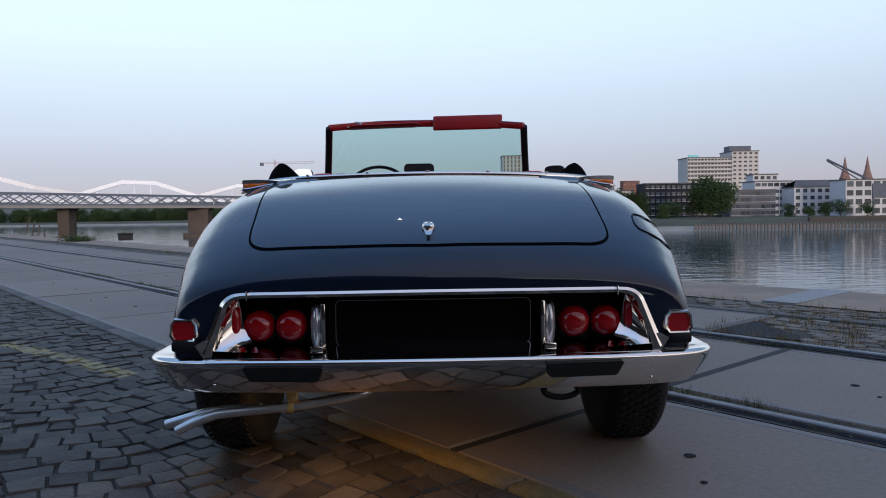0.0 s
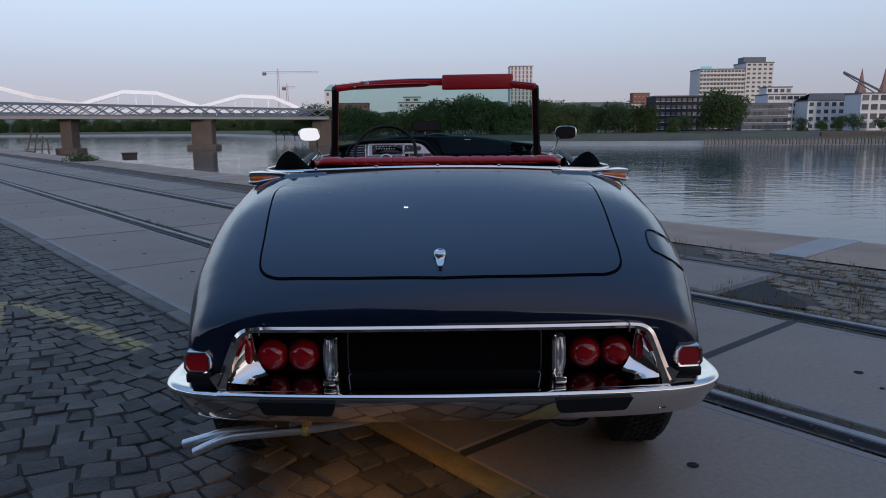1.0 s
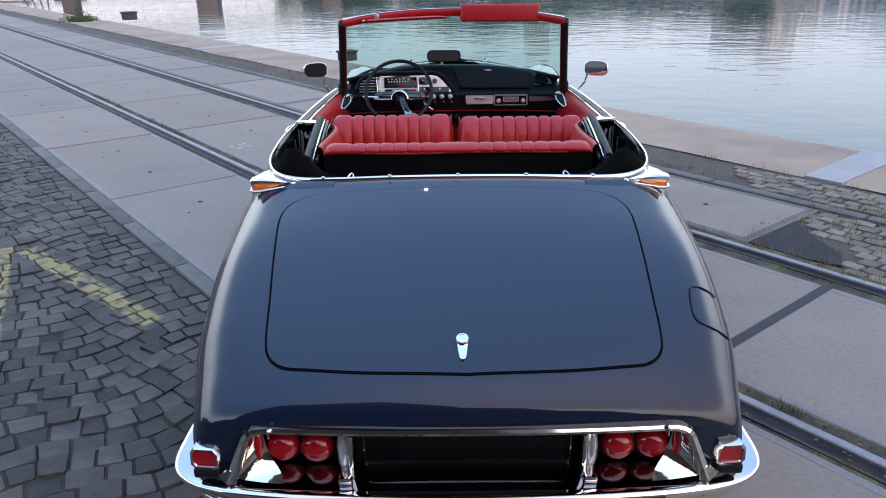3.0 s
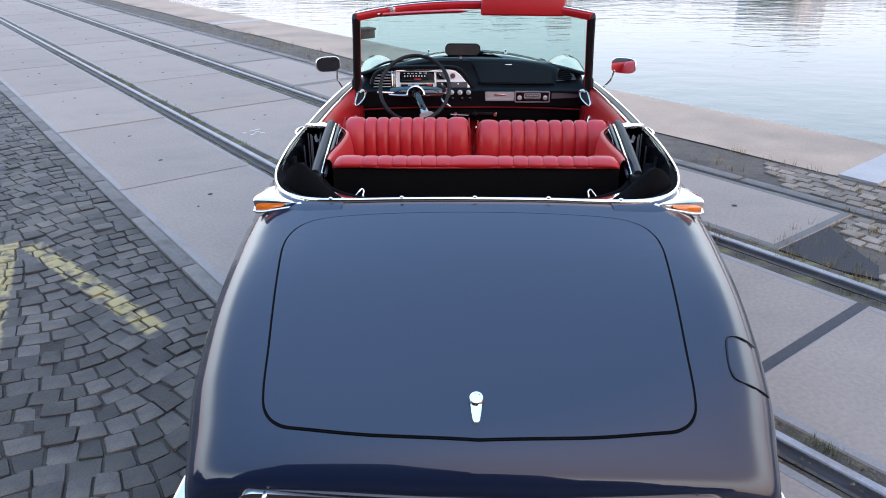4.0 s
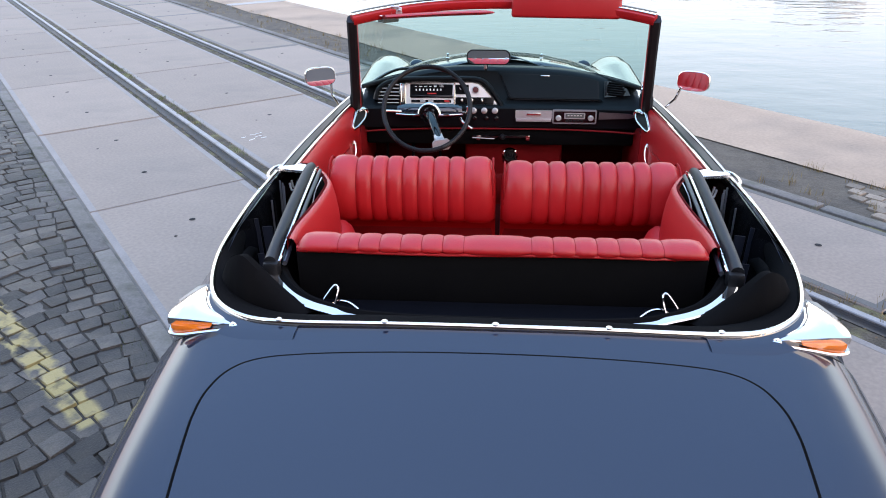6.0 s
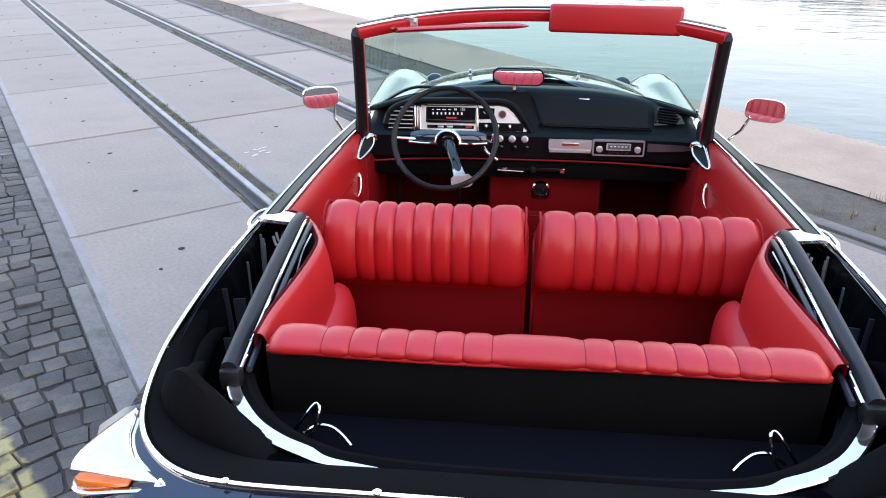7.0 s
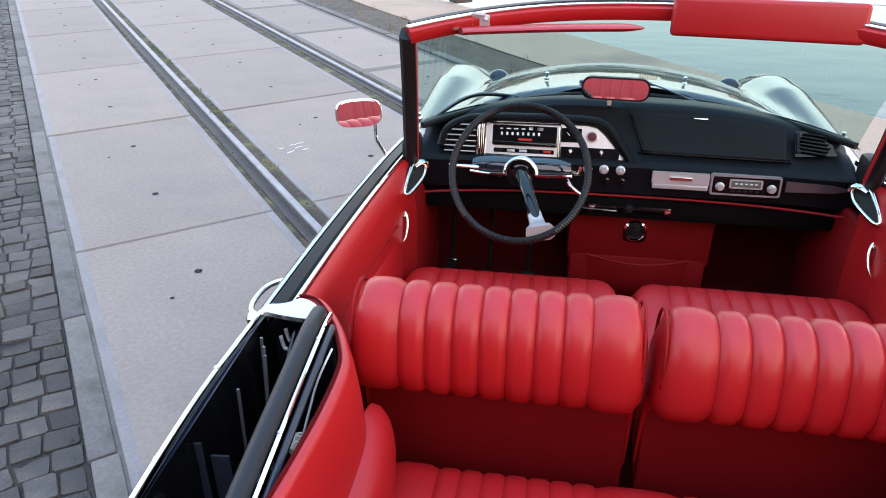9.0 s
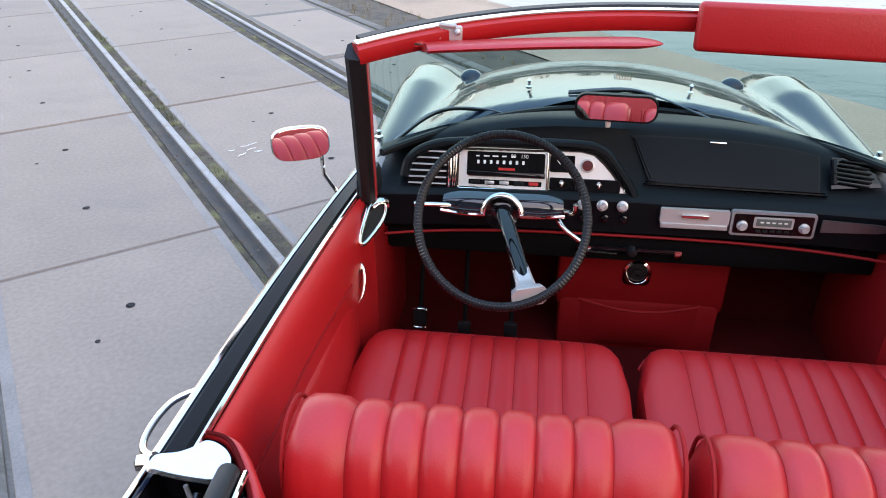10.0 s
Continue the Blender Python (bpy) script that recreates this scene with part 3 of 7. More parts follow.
for i in range(-70, 330):
    for j in range(0, 18):
        u, v = i * 0.125 + (j % 2) * 0.06, 3.2 + j * 0.1
        if v > 4.88 or (u > FIRST + 0.68 and v < 4.32) or 4.17 < v < 4.31:
            continue
        m = QM @ Matrix.Translation((v, u, -0.009 + rnd.uniform(-.008, .005))) @ Matrix.Rotation(rnd.uniform(-.12, .12), 4, "Z")
        if noise.noise((u * 0.9, v * 1.1, 5)) > 0.55:
            continue
        if u > .30 and v < 3.2 + (u - .2) * .9:
            continue
        vv, ff = sett_shape(0.096 * rnd.uniform(.9, 1.04), 0.120 * rnd.uniform(.88, 1.03), rnd)
        k = len(bulk[0])
        bulk[0] += [tuple(m @ Vector(p)) for p in vv]
        bulk[1] += [tuple(t + k for t in f) for f in ff]
me = bpy.data.meshes.new("setts")
me.from_pydata(bulk[0], [], bulk[1])
me.materials.append(material("brown_grey_setts", (0.185, 0.142, 0.104), 0.75, 0.0, 0.4, 10, 90, bump=0.005, island=0.35))
river_setts = new("setts", me)
river_setts.parent = setts
tagged(river_setts, "brownish worn setts with weeds", kind="stuff")


def tufts(name, mat, spots, h, label):
    v, f = [], []
    for u, vv in spots:
        for _ in range(rnd.randint(5, 12)):
            a, hh, ln = rnd.uniform(0, 6.28), h * rnd.uniform(0.4, 1.2), rnd.uniform(.2, .9)
            x, y, _z = q(u + rnd.gauss(0, .02), vv + rnd.gauss(0, .018))
            dx, dy = math.cos(a), math.sin(a)
            k = len(v)
            v += [(x - dy * .0022, y + dx * .0022, -.03), (x + dy * .0022, y - dx * .0022, -.03), (x + dx * hh * ln, y + dy * hh * ln, hh)]
            f.append((k, k + 1, k + 2))
    me = bpy.data.meshes.new(name)
    me.from_pydata(v, [], f)
    me.materials.append(mat)
    return tagged(new(name, me), label, "grass", kind="stuff")


spots = [(rnd.uniform(-3, 14), rnd.choice((1.575, 1.56, 1.385, 3.13, 2.93, 2.95, 4.16))) for _ in range(300)] + [(rnd.uniform(-3, 12), rnd.gauss(1.572, .016)) for _ in range(420)]
spots = [s for s in spots if noise.noise((s[0] * 0.8, s[1] * 5, 2)) > -0.05]
tufts("weeds", WEED, spots, 0.035, "low green weeds in the track grooves")
spots = [(rnd.uniform(-4, 1.0), rnd.uniform(3.2, 4.9)) for _ in range(520)] + [(rnd.uniform(1, 16), rnd.uniform(4.3, 4.95)) for _ in range(160)] + [(rnd.uniform(-3, 1.6), rnd.gauss(3.13, .03)) for _ in range(120)]
tufts("dry_grass", DRY, spots, 0.05, "dry yellow grass between the setts")
spots = [(rnd.uniform(-1.5, 9), rnd.uniform(-3, 0.16)) for _ in range(900)]
spots = [p for p in spots if noise.noise((p[0] * 1.1, p[1] * 1.3, 8)) > 0.12] + [(rnd.uniform(-1, 9), .166) for _ in range(60)]
tufts("weeds", WEED, spots, 0.018, "tiny weeds between the setts")

# leaves and crumbs lying in the grooves and on the riverside setts
v, f = [], []
for _ in range(2600):
    lane = rnd.random()
    u, vv, z = rnd.uniform(-3, 13), 0, 0
    if lane < .30:
        vv, z = rnd.uniform(1.37, 1.47), -.008
    elif lane < .62:
        vv, z = rnd.uniform(1.535, 1.60), -.002
    elif lane < .82:
        vv, z = rnd.choice((rnd.uniform(2.87, 2.97), rnd.uniform(3.10, 3.165))), -.004
    else:
        u, vv, z = rnd.uniform(-4, 6), rnd.uniform(3.3, 4.9), .003
        if u > .88 and vv < 4.3:
            continue
    x, y, _z = q(u, vv)
    a, r = rnd.uniform(0, 6.28), rnd.uniform(.004, .013)
    k = len(v)
    for b, rr in ((0, 1.0), (1.4, .6), (3.0, .9), (4.6, .65)):
        v.append((x + math.cos(a + b) * r * rr, y + math.sin(a + b) * r * rr, z + rnd.uniform(.001, .009)))
    f.append((k, k + 1, k + 2, k + 3))
me = bpy.data.meshes.new("leaf_litter")
me.from_pydata(v, [], f)
me.materials.append(LITTER)
tagged(new("leaf_litter", me), "brown dead leaves and crumbs in the grooves", "leaf litter", kind="stuff")

# unseen blocks added behind the quay: they block low sun and darken reflections
row = thing("unseen_blocker_row", "plain dark blocks added out of view to shade the quay", "warehouse", kind="structure")
part("warehouse", strip(-20.5, 4.5, -118, -96, -0.08, 9.5), DARKBLOCK, row, smooth=False)
for u0, u1, v, h in ((-175, -119, 6, 12), (-170, -96, -21, 16), (-95.6, -52, -21, 19), (-51.6, -26, -21, 17), (-25.6, -4, -21, 18), (-14, 14, -64, 14), (14.4, 60, -64, 12)):
    part("warehouse", strip(v - 15, v, u0, u1, -0.08, h), DARKBLOCK, row, smooth=False)
    mid = (u0 + u1) / 2
    gable = [q(u0, v + .2, h), q(u1, v + .2, h), q(mid, v + .2, h + 4), q(u0, v - 15.2, h), q(u1, v - 15.2, h), q(mid, v - 15.2, h + 4)]
    part("gable_roof", (gable, [(0, 1, 2), (3, 5, 4), (0, 2, 5, 3), (1, 4, 5, 2)]), ROOF, row, smooth=False)


# ---- the car ----
car = thing("convertible_car", "dark grey classic convertible with red leather interior, parked on the quay", "car", pose(0.014, 0, 0, 0, 0, 0.58))

# rear body: rows of (y, crown height, half width, lower edge, bow)
ROWS = [(-.086, .598, .700, .36, .10), (-.089, .622, .713, .36, .11), (-.079, .652, .728, .36, .14), (-.056, .684, .742, .36, .19), (-.019, .714, .757, .35, .22),
        (.05, .747, .772, .35, .20), (.15, .783, .789, .34, .16), (.30, .829, .803, .33, .12), (.45, .871, .815, .32, .09), (.60, .907, .826, .31, .07),
        (.75, .936, .834, .31, .05), (.84, .952, .837, .30, .04), (.902, .962, .838, .30, .04)]
BODY = [tuple(p) for p in zip(*[[p[0] for p in spline([(r[k], 0, 0) for r in ROWS], 12)] for k in range(5)])]
SQ = 6.0


def camber(x, y):
    """How far the deck falls away from its centre line."""
    t = min(1.0, max(0.0, (y - .25) / 0.6))
    return .055 * t * t * (3 - 2 * t) * min(abs(x), .6) ** 2


def squareness(y):
    t = min(1.0, max(0.0, y / 0.55))
    return 5.3 + 3.2 * t * t * (3 - 2 * t)


def half_section(p):
    top = [(r, (1 - r ** p) ** (1 / SQ)) for r in np.linspace(0, 0.9, 19)]
    h0 = top[-1][1]
    return top + [((1 - h ** SQ) ** (1 / p), h) for h in np.linspace(h0, 0, 15)[1:]]


HALF = half_section(5.3)
SECTION = [(-r, h) for r, h in reversed(HALF)] + HALF[1:]


def body_row(row):
    y, zc, w, zb, k = row
    half = half_section(squareness(y))
    return [(r * w, y + k * (r * w) ** 2, zb + (zc - camber(r * w, y) - zb) * h) for r, h in [(-r, h) for r, h in reversed(half)] + half[1:]]


def on_body(x, y):
    """The height and normal of the rear body at a place."""
    best = None
    for a, b in zip(BODY, BODY[1:]):
        ya, yb = a[0] + a[4] * x * x, b[0] + b[4] * x * x
        if ya <= y <= yb and yb > ya:
            t = (y - ya) / (yb - ya)
            zc, w, zb = (a[i] + (b[i] - a[i]) * t for i in (1, 2, 3))
            r = min(abs(x) / w, 0.999)
            zc -= camber(x, a[0])
            best = zb + (zc - zb) * (1 - r ** squareness(a[0] + (b[0] - a[0]) * t)) ** (1 / SQ)
    return best if best is not None else BODY[-1][1]


def body_point(x, y, lift=0.0):
    e = 0.004
    z = on_body(x, y)
    nx, ny = (on_body(x - e, y) - on_body(x + e, y)) / (2 * e), (on_body(x, y - e) - on_body(x, y + e)) / (2 * e)
    return Vector((x, y, z)) + Vector((nx, ny, 1)).normalized() * lift


rows = [body_row(r) for r in BODY]


def opening(depth):
    """The outline of the lamp recess, matched to the section's points."""
    out, n = [], len(HALF)
    h0 = HALF[18][1]
    for r, h in SECTION:
        s, ar = (1 if r >= 0 else -1), abs(r)
        if h >= h0 - 1e-9:
            x, z = ar / 0.9 * 0.538, 0.588 - 0.006 * (ar / .9) ** 8
        else:
            t = (h0 - h) / h0
            x, z = 0.538 + 0.084 * min(1, t * 1.05), 0.582 - 0.19 * t
        out.append((s * x, -0.072 + 0.075 * x * x + depth, z))
    return out


tail = [opening(0.075), opening(0.0), [(p[0] * 0.5 + o[0] * 0.5, p[1] * .5 + o[1] * .5 - 0.006, p[2] * .5 + o[2] * .5) for p, o in zip(rows[0], opening(0.0))]]
rear_body = part("rear_body", grid(tail + rows), PAINT, car, "dark grey metallic rear body with rounded haunches")

back = [(x, 0.0 + 0.07 * x * x, z) for z in (0.39, 0.45, 0.52, 0.595) for x in np.linspace(-.63, .63, 21)]
part("tail_panel", (back, [(i * 21 + j, i * 21 + j + 1, (i + 1) * 21 + j + 1, (i + 1) * 21 + j) for i in range(3) for j in range(20)]), TAILBLACK, car, "black tail panel")
shelf = [[(x, y + 0.075 * x * x, z) for x in np.linspace(-.62, .62, 21)] for y, z in ((0.012, .450), (-.05, .4365), (-.108, .4225), (-.112, .410))]
part("shelf", grid(shelf), POLISHED, car, "glossy black shelf under the lamps")

# boot lid, a little proud of the body, with a dark gap round it
def lid_outline():
    pts = []
    for s in (1, -1):
        side = [(0.0, -0.017), (.25, -.004), (.42, .020), (.480, .036), (.516, .070), (.530, .125), (.541, .25), (.561, .44), (.577, .60), (.581, .665), (.574, .728), (.545, .781), (.49, .810), (.39, .821), (.2, .826), (0, .827)]
        side = spline([(x, y, 0) for x, y in side], 6)
        pts.append([(s * p.x - .004 - .024 * p.y, p.y) for p in side])
    return pts


lid_r, lid_l = lid_outline()
outline = lid_r + list(reversed(lid_l))[1:-1]
cen = (-.014, 0.42)
ins = [(cen[0] + (x - cen[0]) * 0.994, cen[1] + (y - cen[1]) * 0.994) for x, y in outline]
lid_rows = []
for f in (1.0, 0.96, 0.88, 0.75, 0.6, 0.42, 0.22, 0.0):
    lid_rows.append([tuple(body_point(cen[0] + (x - cen[0]) * f, cen[1] + (y - cen[1]) * f, 0.004)) for x, y in ins])
skirt = [tuple(body_point(x, y, -0.004)) for x, y in ins]
boot_lid = part("boot_lid", grid([skirt] + lid_rows, True, False), PAINT, car, "dark grey boot lid")
part("shut_line", sweep([body_point(x, y, 0.0008) for x, y in outline], rect(0.0072, 0.003), closed=True), CLOTH, car, "black gap round the boot lid")
flap = spline([(.748, .342, 0), (.715, .340, 0), (.683, .334, 0), (.661, .320, 0), (.650, .290, 0), (.641, .240, 0), (.641, .212, 0), (.652, .196, 0), (.690, .196, 0), (.722, .202, 0), (.748, .210, 0)], 6)
part("fuel_flap_gap", sweep([body_point(p.x, p.y, 0.0012) for p in flap if p.x < .747], rect(0.0036, 0.003)), RUBBER, car, "black gap round the fuel flap")

lock = part("boot_lock", moved(plate([(-.0145, .003), (-.011, .014), (.011, .014), (.0145, .003), (.0115, -.026), (.0080, -.048), (.004, -.053), (-.004, -.053), (-.0080, -.048), (-.0115, -.026)], .012, Matrix.Translation((0, 0, .009))), facing(body_point(-.010, .064, .004), (0, -.40, 1), (0, 1, 0))), CHROME, car, "chrome boot lock")
part("button", lathe([(.0185, 0), (.0185, .011), (.0160, .016), (.012, .0165), (.011, .0145), (.003, .0145)], 24, facing(body_point(-.010, .072, .006), (0, -.40, 1))), CHROME, lock, "round chrome push button")


# front flanks, doors, bonnet
def flank(s):
    rows = []
    w, zc, zb = .838, .943, .30
    start = [(r * w, zb + (zc - zb) * (1 - r ** 8) ** (1 / SQ)) for r in (.80, .86, .90, .94, .97, .99)]
    start += [(w * (1 - ((z - zb) / (zc - zb)) ** SQ) ** (1 / 8), z) for z in (.62, .48, .38, .30)]
    for y in (.915, .96, 1.0, 1.06, 1.12, 1.2, 1.3, 1.5, 1.9, 2.4, 2.9, 3.15):
        e, x = edge_x(y), max(float(np.interp(y, [.95, 1.1, 1.3, 1.5, 1.7], [.834, .826, .820, .816, .812])), edge_x(y) + .006)
        door = [(e - .012, .930), (e - .002, .928), (e + .006, .918), (x + .002, .865), (x + .010, .80), (x + .015, .72), (x + .016, .60), (x + .008, .46), (x - .008, .37), (x - .03, .30)]
        t = min(1.0, max(0.0, (y - .915) / .43))
        t = t * t * (3 - 2 * t)
        rows.append([(s * (a[0] + (b[0] - a[0]) * t), y + (.025 if y < 1 else 0), a[1] + (b[1] - a[1]) * t) for a, b in zip(start, door)])
    return grid(rows)


def edge_x(y):
    return float(np.interp(y, [.90, 1.0, 1.10, 1.25, 1.42, 1.7, 2.0, 2.4, 2.8, 3.05, 3.2], [.74, .74, .742, .762, .788, .808, .806, .800, .780, .760, .74]))


for s in (-1, 1):
    part("flank", flank(s), PAINT, car, "dark grey door and flank skin")


def bonnet_z(x, y):
    ax = abs(x)
    c = np.interp(y, [3.0, 3.3, 3.46, 3.6, 3.75, 3.9, 4.05, 4.2, 4.35, 4.5, 4.6, 4.7, 4.78], [.960, 1.012, 1.056, 1.048, 1.034, 1.016, .993, .966, .935, .900, .868, .82, .70]) - .28 * ax ** 2 - .5 * max(0, ax - .42) ** 2
    f = np.interp(y, [3.0, 3.3, 3.7, 4.0, 4.25, 4.5, 4.65, 4.78], [.90, .905, .925, .940, .928, .87, .79, .66]) - 3.4 * (ax - .715) ** 2 - (18 * (ax - .775) ** 2 if ax > .775 else 0)
    k = 0.012
    return float(k * np.log(np.exp(c / k) + np.exp(f / k)))


rows = []
for k in np.linspace(0, 1, 44):
    line = []
    for x in np.linspace(-.90, .90, 61):
        y0 = 3.46 - .36 * min(1.0, abs(x) / .68) ** 2.2 - .10 * max(0.0, (abs(x) - .68) / .18)
        y = y0 + (4.78 - y0) * k
        line.append((x, y, bonnet_z(x, y)))
    rows.append(line)
front_rows = rows + [[(p[0] * .97, 4.80, p[2] - .18) for p in rows[-1]], [(p[0] * .95, 4.74, .30) for p in rows[-1]]]
part("bonnet", grid(front_rows), PAINT, car, "dark grey bonnet and front wings")
for s in (-1, 1):
    side = [[(s * x, y, z) for z, x in ((bonnet_z(.90, y), .90), (.62, .912), (.45, .90), (.30, .86))] for y in np.linspace(2.98, 4.74, 10)]
    part("front_wing_side", grid(side), PAINT, car, "dark grey front wing side")
    pod = moved(lathe([(.056 * math.sin(a), .050 * math.cos(a)) for a in np.linspace(.02, 1.7, 12)], 24), Matrix.Translation((s * .545, 4.34, bonnet_z(.545, 4.34) - .012)))
    part("bonnet_pod", pod, PAINT, car, "small rounded pod on the bonnet")
    part("washer_jet", lathe([(.010, 0), (.010, .006), (.005, .010), (.005, .022), (.008, .026), (.002, .032)], 12, Matrix.Translation((s * .26 - .03, 3.62, bonnet_z(.26, 3.62)))), CHROME, car, "chrome washer jet")
    part("wing_fixing", lathe([(.014, 0), (.014, .008), (.008, .014), (.008, .026), (.002, .030)], 14, Matrix.Translation((s * .76, 3.42, bonnet_z(.76, 3.42)))), CHROME, car, "chrome wing bolt")

# chrome strip round the cockpit, with studs
rim = [(.0, .906, .970), (.245, .909, .967), (.40, .913, .962), (.487, .919, .959), (.560, .935, .956), (.623, .970, .953), (.678, 1.026, .950), (.720, 1.105, .948), (.757, 1.228, .945), (.782, 1.38, .943), (.806, 1.70, .938), (.806, 1.98, .935)]
rim = spline([(-x, y, z) for x, y, z in reversed(rim[1:])] + rim, 6)
part("cockpit_rim", sweep(rim, [(-.0065, -.012), (-.0065, -.002), (-.0052, .003), (-.0028, .0055), (.000, .006), (.0028, .0050), (.0050, .002), (.0063, -.003), (.0065, -.012)]), CHROME, car, "polished chrome rim round the cockpit")
for s in (-1, 1):
    corner = [p for p in rim if s * p.x > .44 and p.y < 1.13]
    part("corner_fill", sweep(corner, [(0, -.006), (.035, -.010), (.085, -.040), (.085, -.050), (0, -.016)]), PAINT, car, "dark grey corner panel beside the rim")
for x in (-.487, -.245, 0, .245, .487):
    part("stud", lathe([(.007, 0), (.007, .003), (.004, .005), (.001, .0055)], 12, Matrix.Translation((x - .006, .906 + .05 * x * x, .9755 - .046 * x * x))), CHROME, car)
for s in (-1, 1):
    for y in (1.3, 1.55, 1.78):
        part("stud", lathe([(.005, 0), (.005, .002), (.002, .004)], 10, Matrix.Translation((s * (edge_x(y)), y, .942))), CHROME, car)
    dl = spline([(s * edge_x(y), y, .934) for y in (2.0, 2.3, 2.6, 2.9, 3.1)], 5)
    part("door_top_trim", sweep(dl, [(-.007, -.010), (-.006, .003), (0, .006), (.006, .003), (.007, -.010)]), CHROME, car, "chrome strip along the door top")
    part("door_seal", sweep([p + Vector((-s * .030, 0, -.002)) for p in dl], rect(.040, .02, .006)), TAILBLACK, car, "black rubber window seal")
    part("door_inner_trim", sweep([p + Vector((-s * .056, 0, .000)) for p in dl], rect(.010, .016, .003)), CHROME, car, "thin chrome inner strip")

# rear indicators in chrome horns
HORNMETAL = material("polished_horn", (.90, .85, .80), .16, 1.0, .03)
for s in (-1, 1):
    # top plate: outer edge, rear edge over the lens, concave inner edge; (x, y, z) from the front tip round
    outer = spline([(.732, 1.104, .944), (.744, 1.072, .948), (.756, 1.030, .952), (.764, .988, .954), (.766, .958, .953), (.760, .934, .951)], 5)
    inner = spline([(.728, 1.098, .944), (.716, 1.060, .947), (.702, 1.020, .949), (.672, .976, .949), (.630, .944, .947), (.596, .924, .944)], 5)
    rowsh = []
    for a, b in zip(outer, inner):
        mid = a.lerp(b, .5) + Vector((0, -.004, .004))
        line = [(a.x + .001, a.y, a.z - .016), (a.x + .002, a.y, a.z - .004), (a.x - .002, a.y, a.z), tuple(a.lerp(mid, .5) + Vector((0, 0, .001))), tuple(mid), tuple(b.lerp(mid, .5)), (b.x + .003, b.y, b.z), (b.x, b.y, b.z - .003), (b.x + .004, b.y + .004, b.z - .014)]
        rowsh.append([(s * x, y, z) for x, y, z in line])
    horn = part("indicator_horn", grid(rowsh, True, True), HORNMETAL, car, "chrome rear indicator horn")
    low = [[(s * (a.x + .001), a.y + .010, a.z - .014), (s * (a.x + .002), a.y + .012, .912), (s * (a.x - .004), a.y + .014, .900), (s * (b.x + .006), b.y + .020, .902), (s * (b.x + .004), b.y + .014, b.z - .012)] for a, b in zip(outer[:-2], inner[:-2])]
    part("horn_base", grid(low, True, True), CHROME, horn, "chrome side of the horn")
    for k in range(3):
        rib = [(p.x - .005 - .006 * k, p.y - .004 * k, p.z - .006 - .007 * k) for p in inner[3:-1]]
        part("rib", tube([(s * x, y, z) for x, y, z in rib], .0034, 8), CHROME, horn, "fine chrome rib")
    lens = []
    for x, y, h in ((.756, .938, .90), (.747, .931, .96), (.732, .929, .92), (.712, .928, .78), (.692, .927, .58), (.674, .926, .36), (.658, .927, .12)):
        lens.append([(s * x, yy, .9375 - .0115 * h + z * h) for yy, z in ((y + .004, .0115), (y - .003, .009), (y - .006, 0), (y - .003, -.0095), (y + .004, -.0125), (y + .030, -.0115), (y + .030, .0105))])
    part("lens", grid(lens, True, True), LENSORANGE, horn, "orange indicator lens")
    lip = [(s * .769, .985, .912), (s * .766, .952, .912), (s * .756, .931, .912), (s * .728, .923, .914), (s * .690, .921, .921), (s * .645, .920, .929), (s * .610, .921, .934)]
    part("lip", sweep(spline(lip, 5), rect(.011, .010, .003)), CHROME, horn, "chrome lower lip")
    part("end_clip", join(box(s * .600, .926, .938, .024, .022, .016, .004), lathe([(.005, 0), (.003, .003), (.001, .0032)], 10, facing((s * .600, .924, .946), (0, -.3, 1)))), CHROME, horn, "small chrome clip at the end")

CLEARLENS = material("clear_lens", (.50, .50, .52), .10, .6, .25, 60, 180)
# lamp recess: chrome frame, lamps, reversing lamps, plate recess
half_f = [(0, .592), (.25, .591), (.42, .590), (.500, .589), (.538, .584), (.560, .568), (.573, .540), (.590, .496), (.604, .460), (.616, .430)]
full_f = [(-x, z) for x, z in reversed(half_f[1:])] + half_f
frame_path = spline([(x, -.088 + .075 * x * x - .10 * max(0, .50 - z) ** 1.3, z) for x, z in full_f], 7)
part("lamp_frame", sweep(frame_path, [(-.011, -.012), (-.009, .005), (-.002, .009), (.006, .007), (.011, -.012)], (0, -1, 0), taper=[1 + .9 * max(0, abs(p.x) - .52) / .09 for p in frame_path]), CHROME, car, "chrome band framing the tail panel")
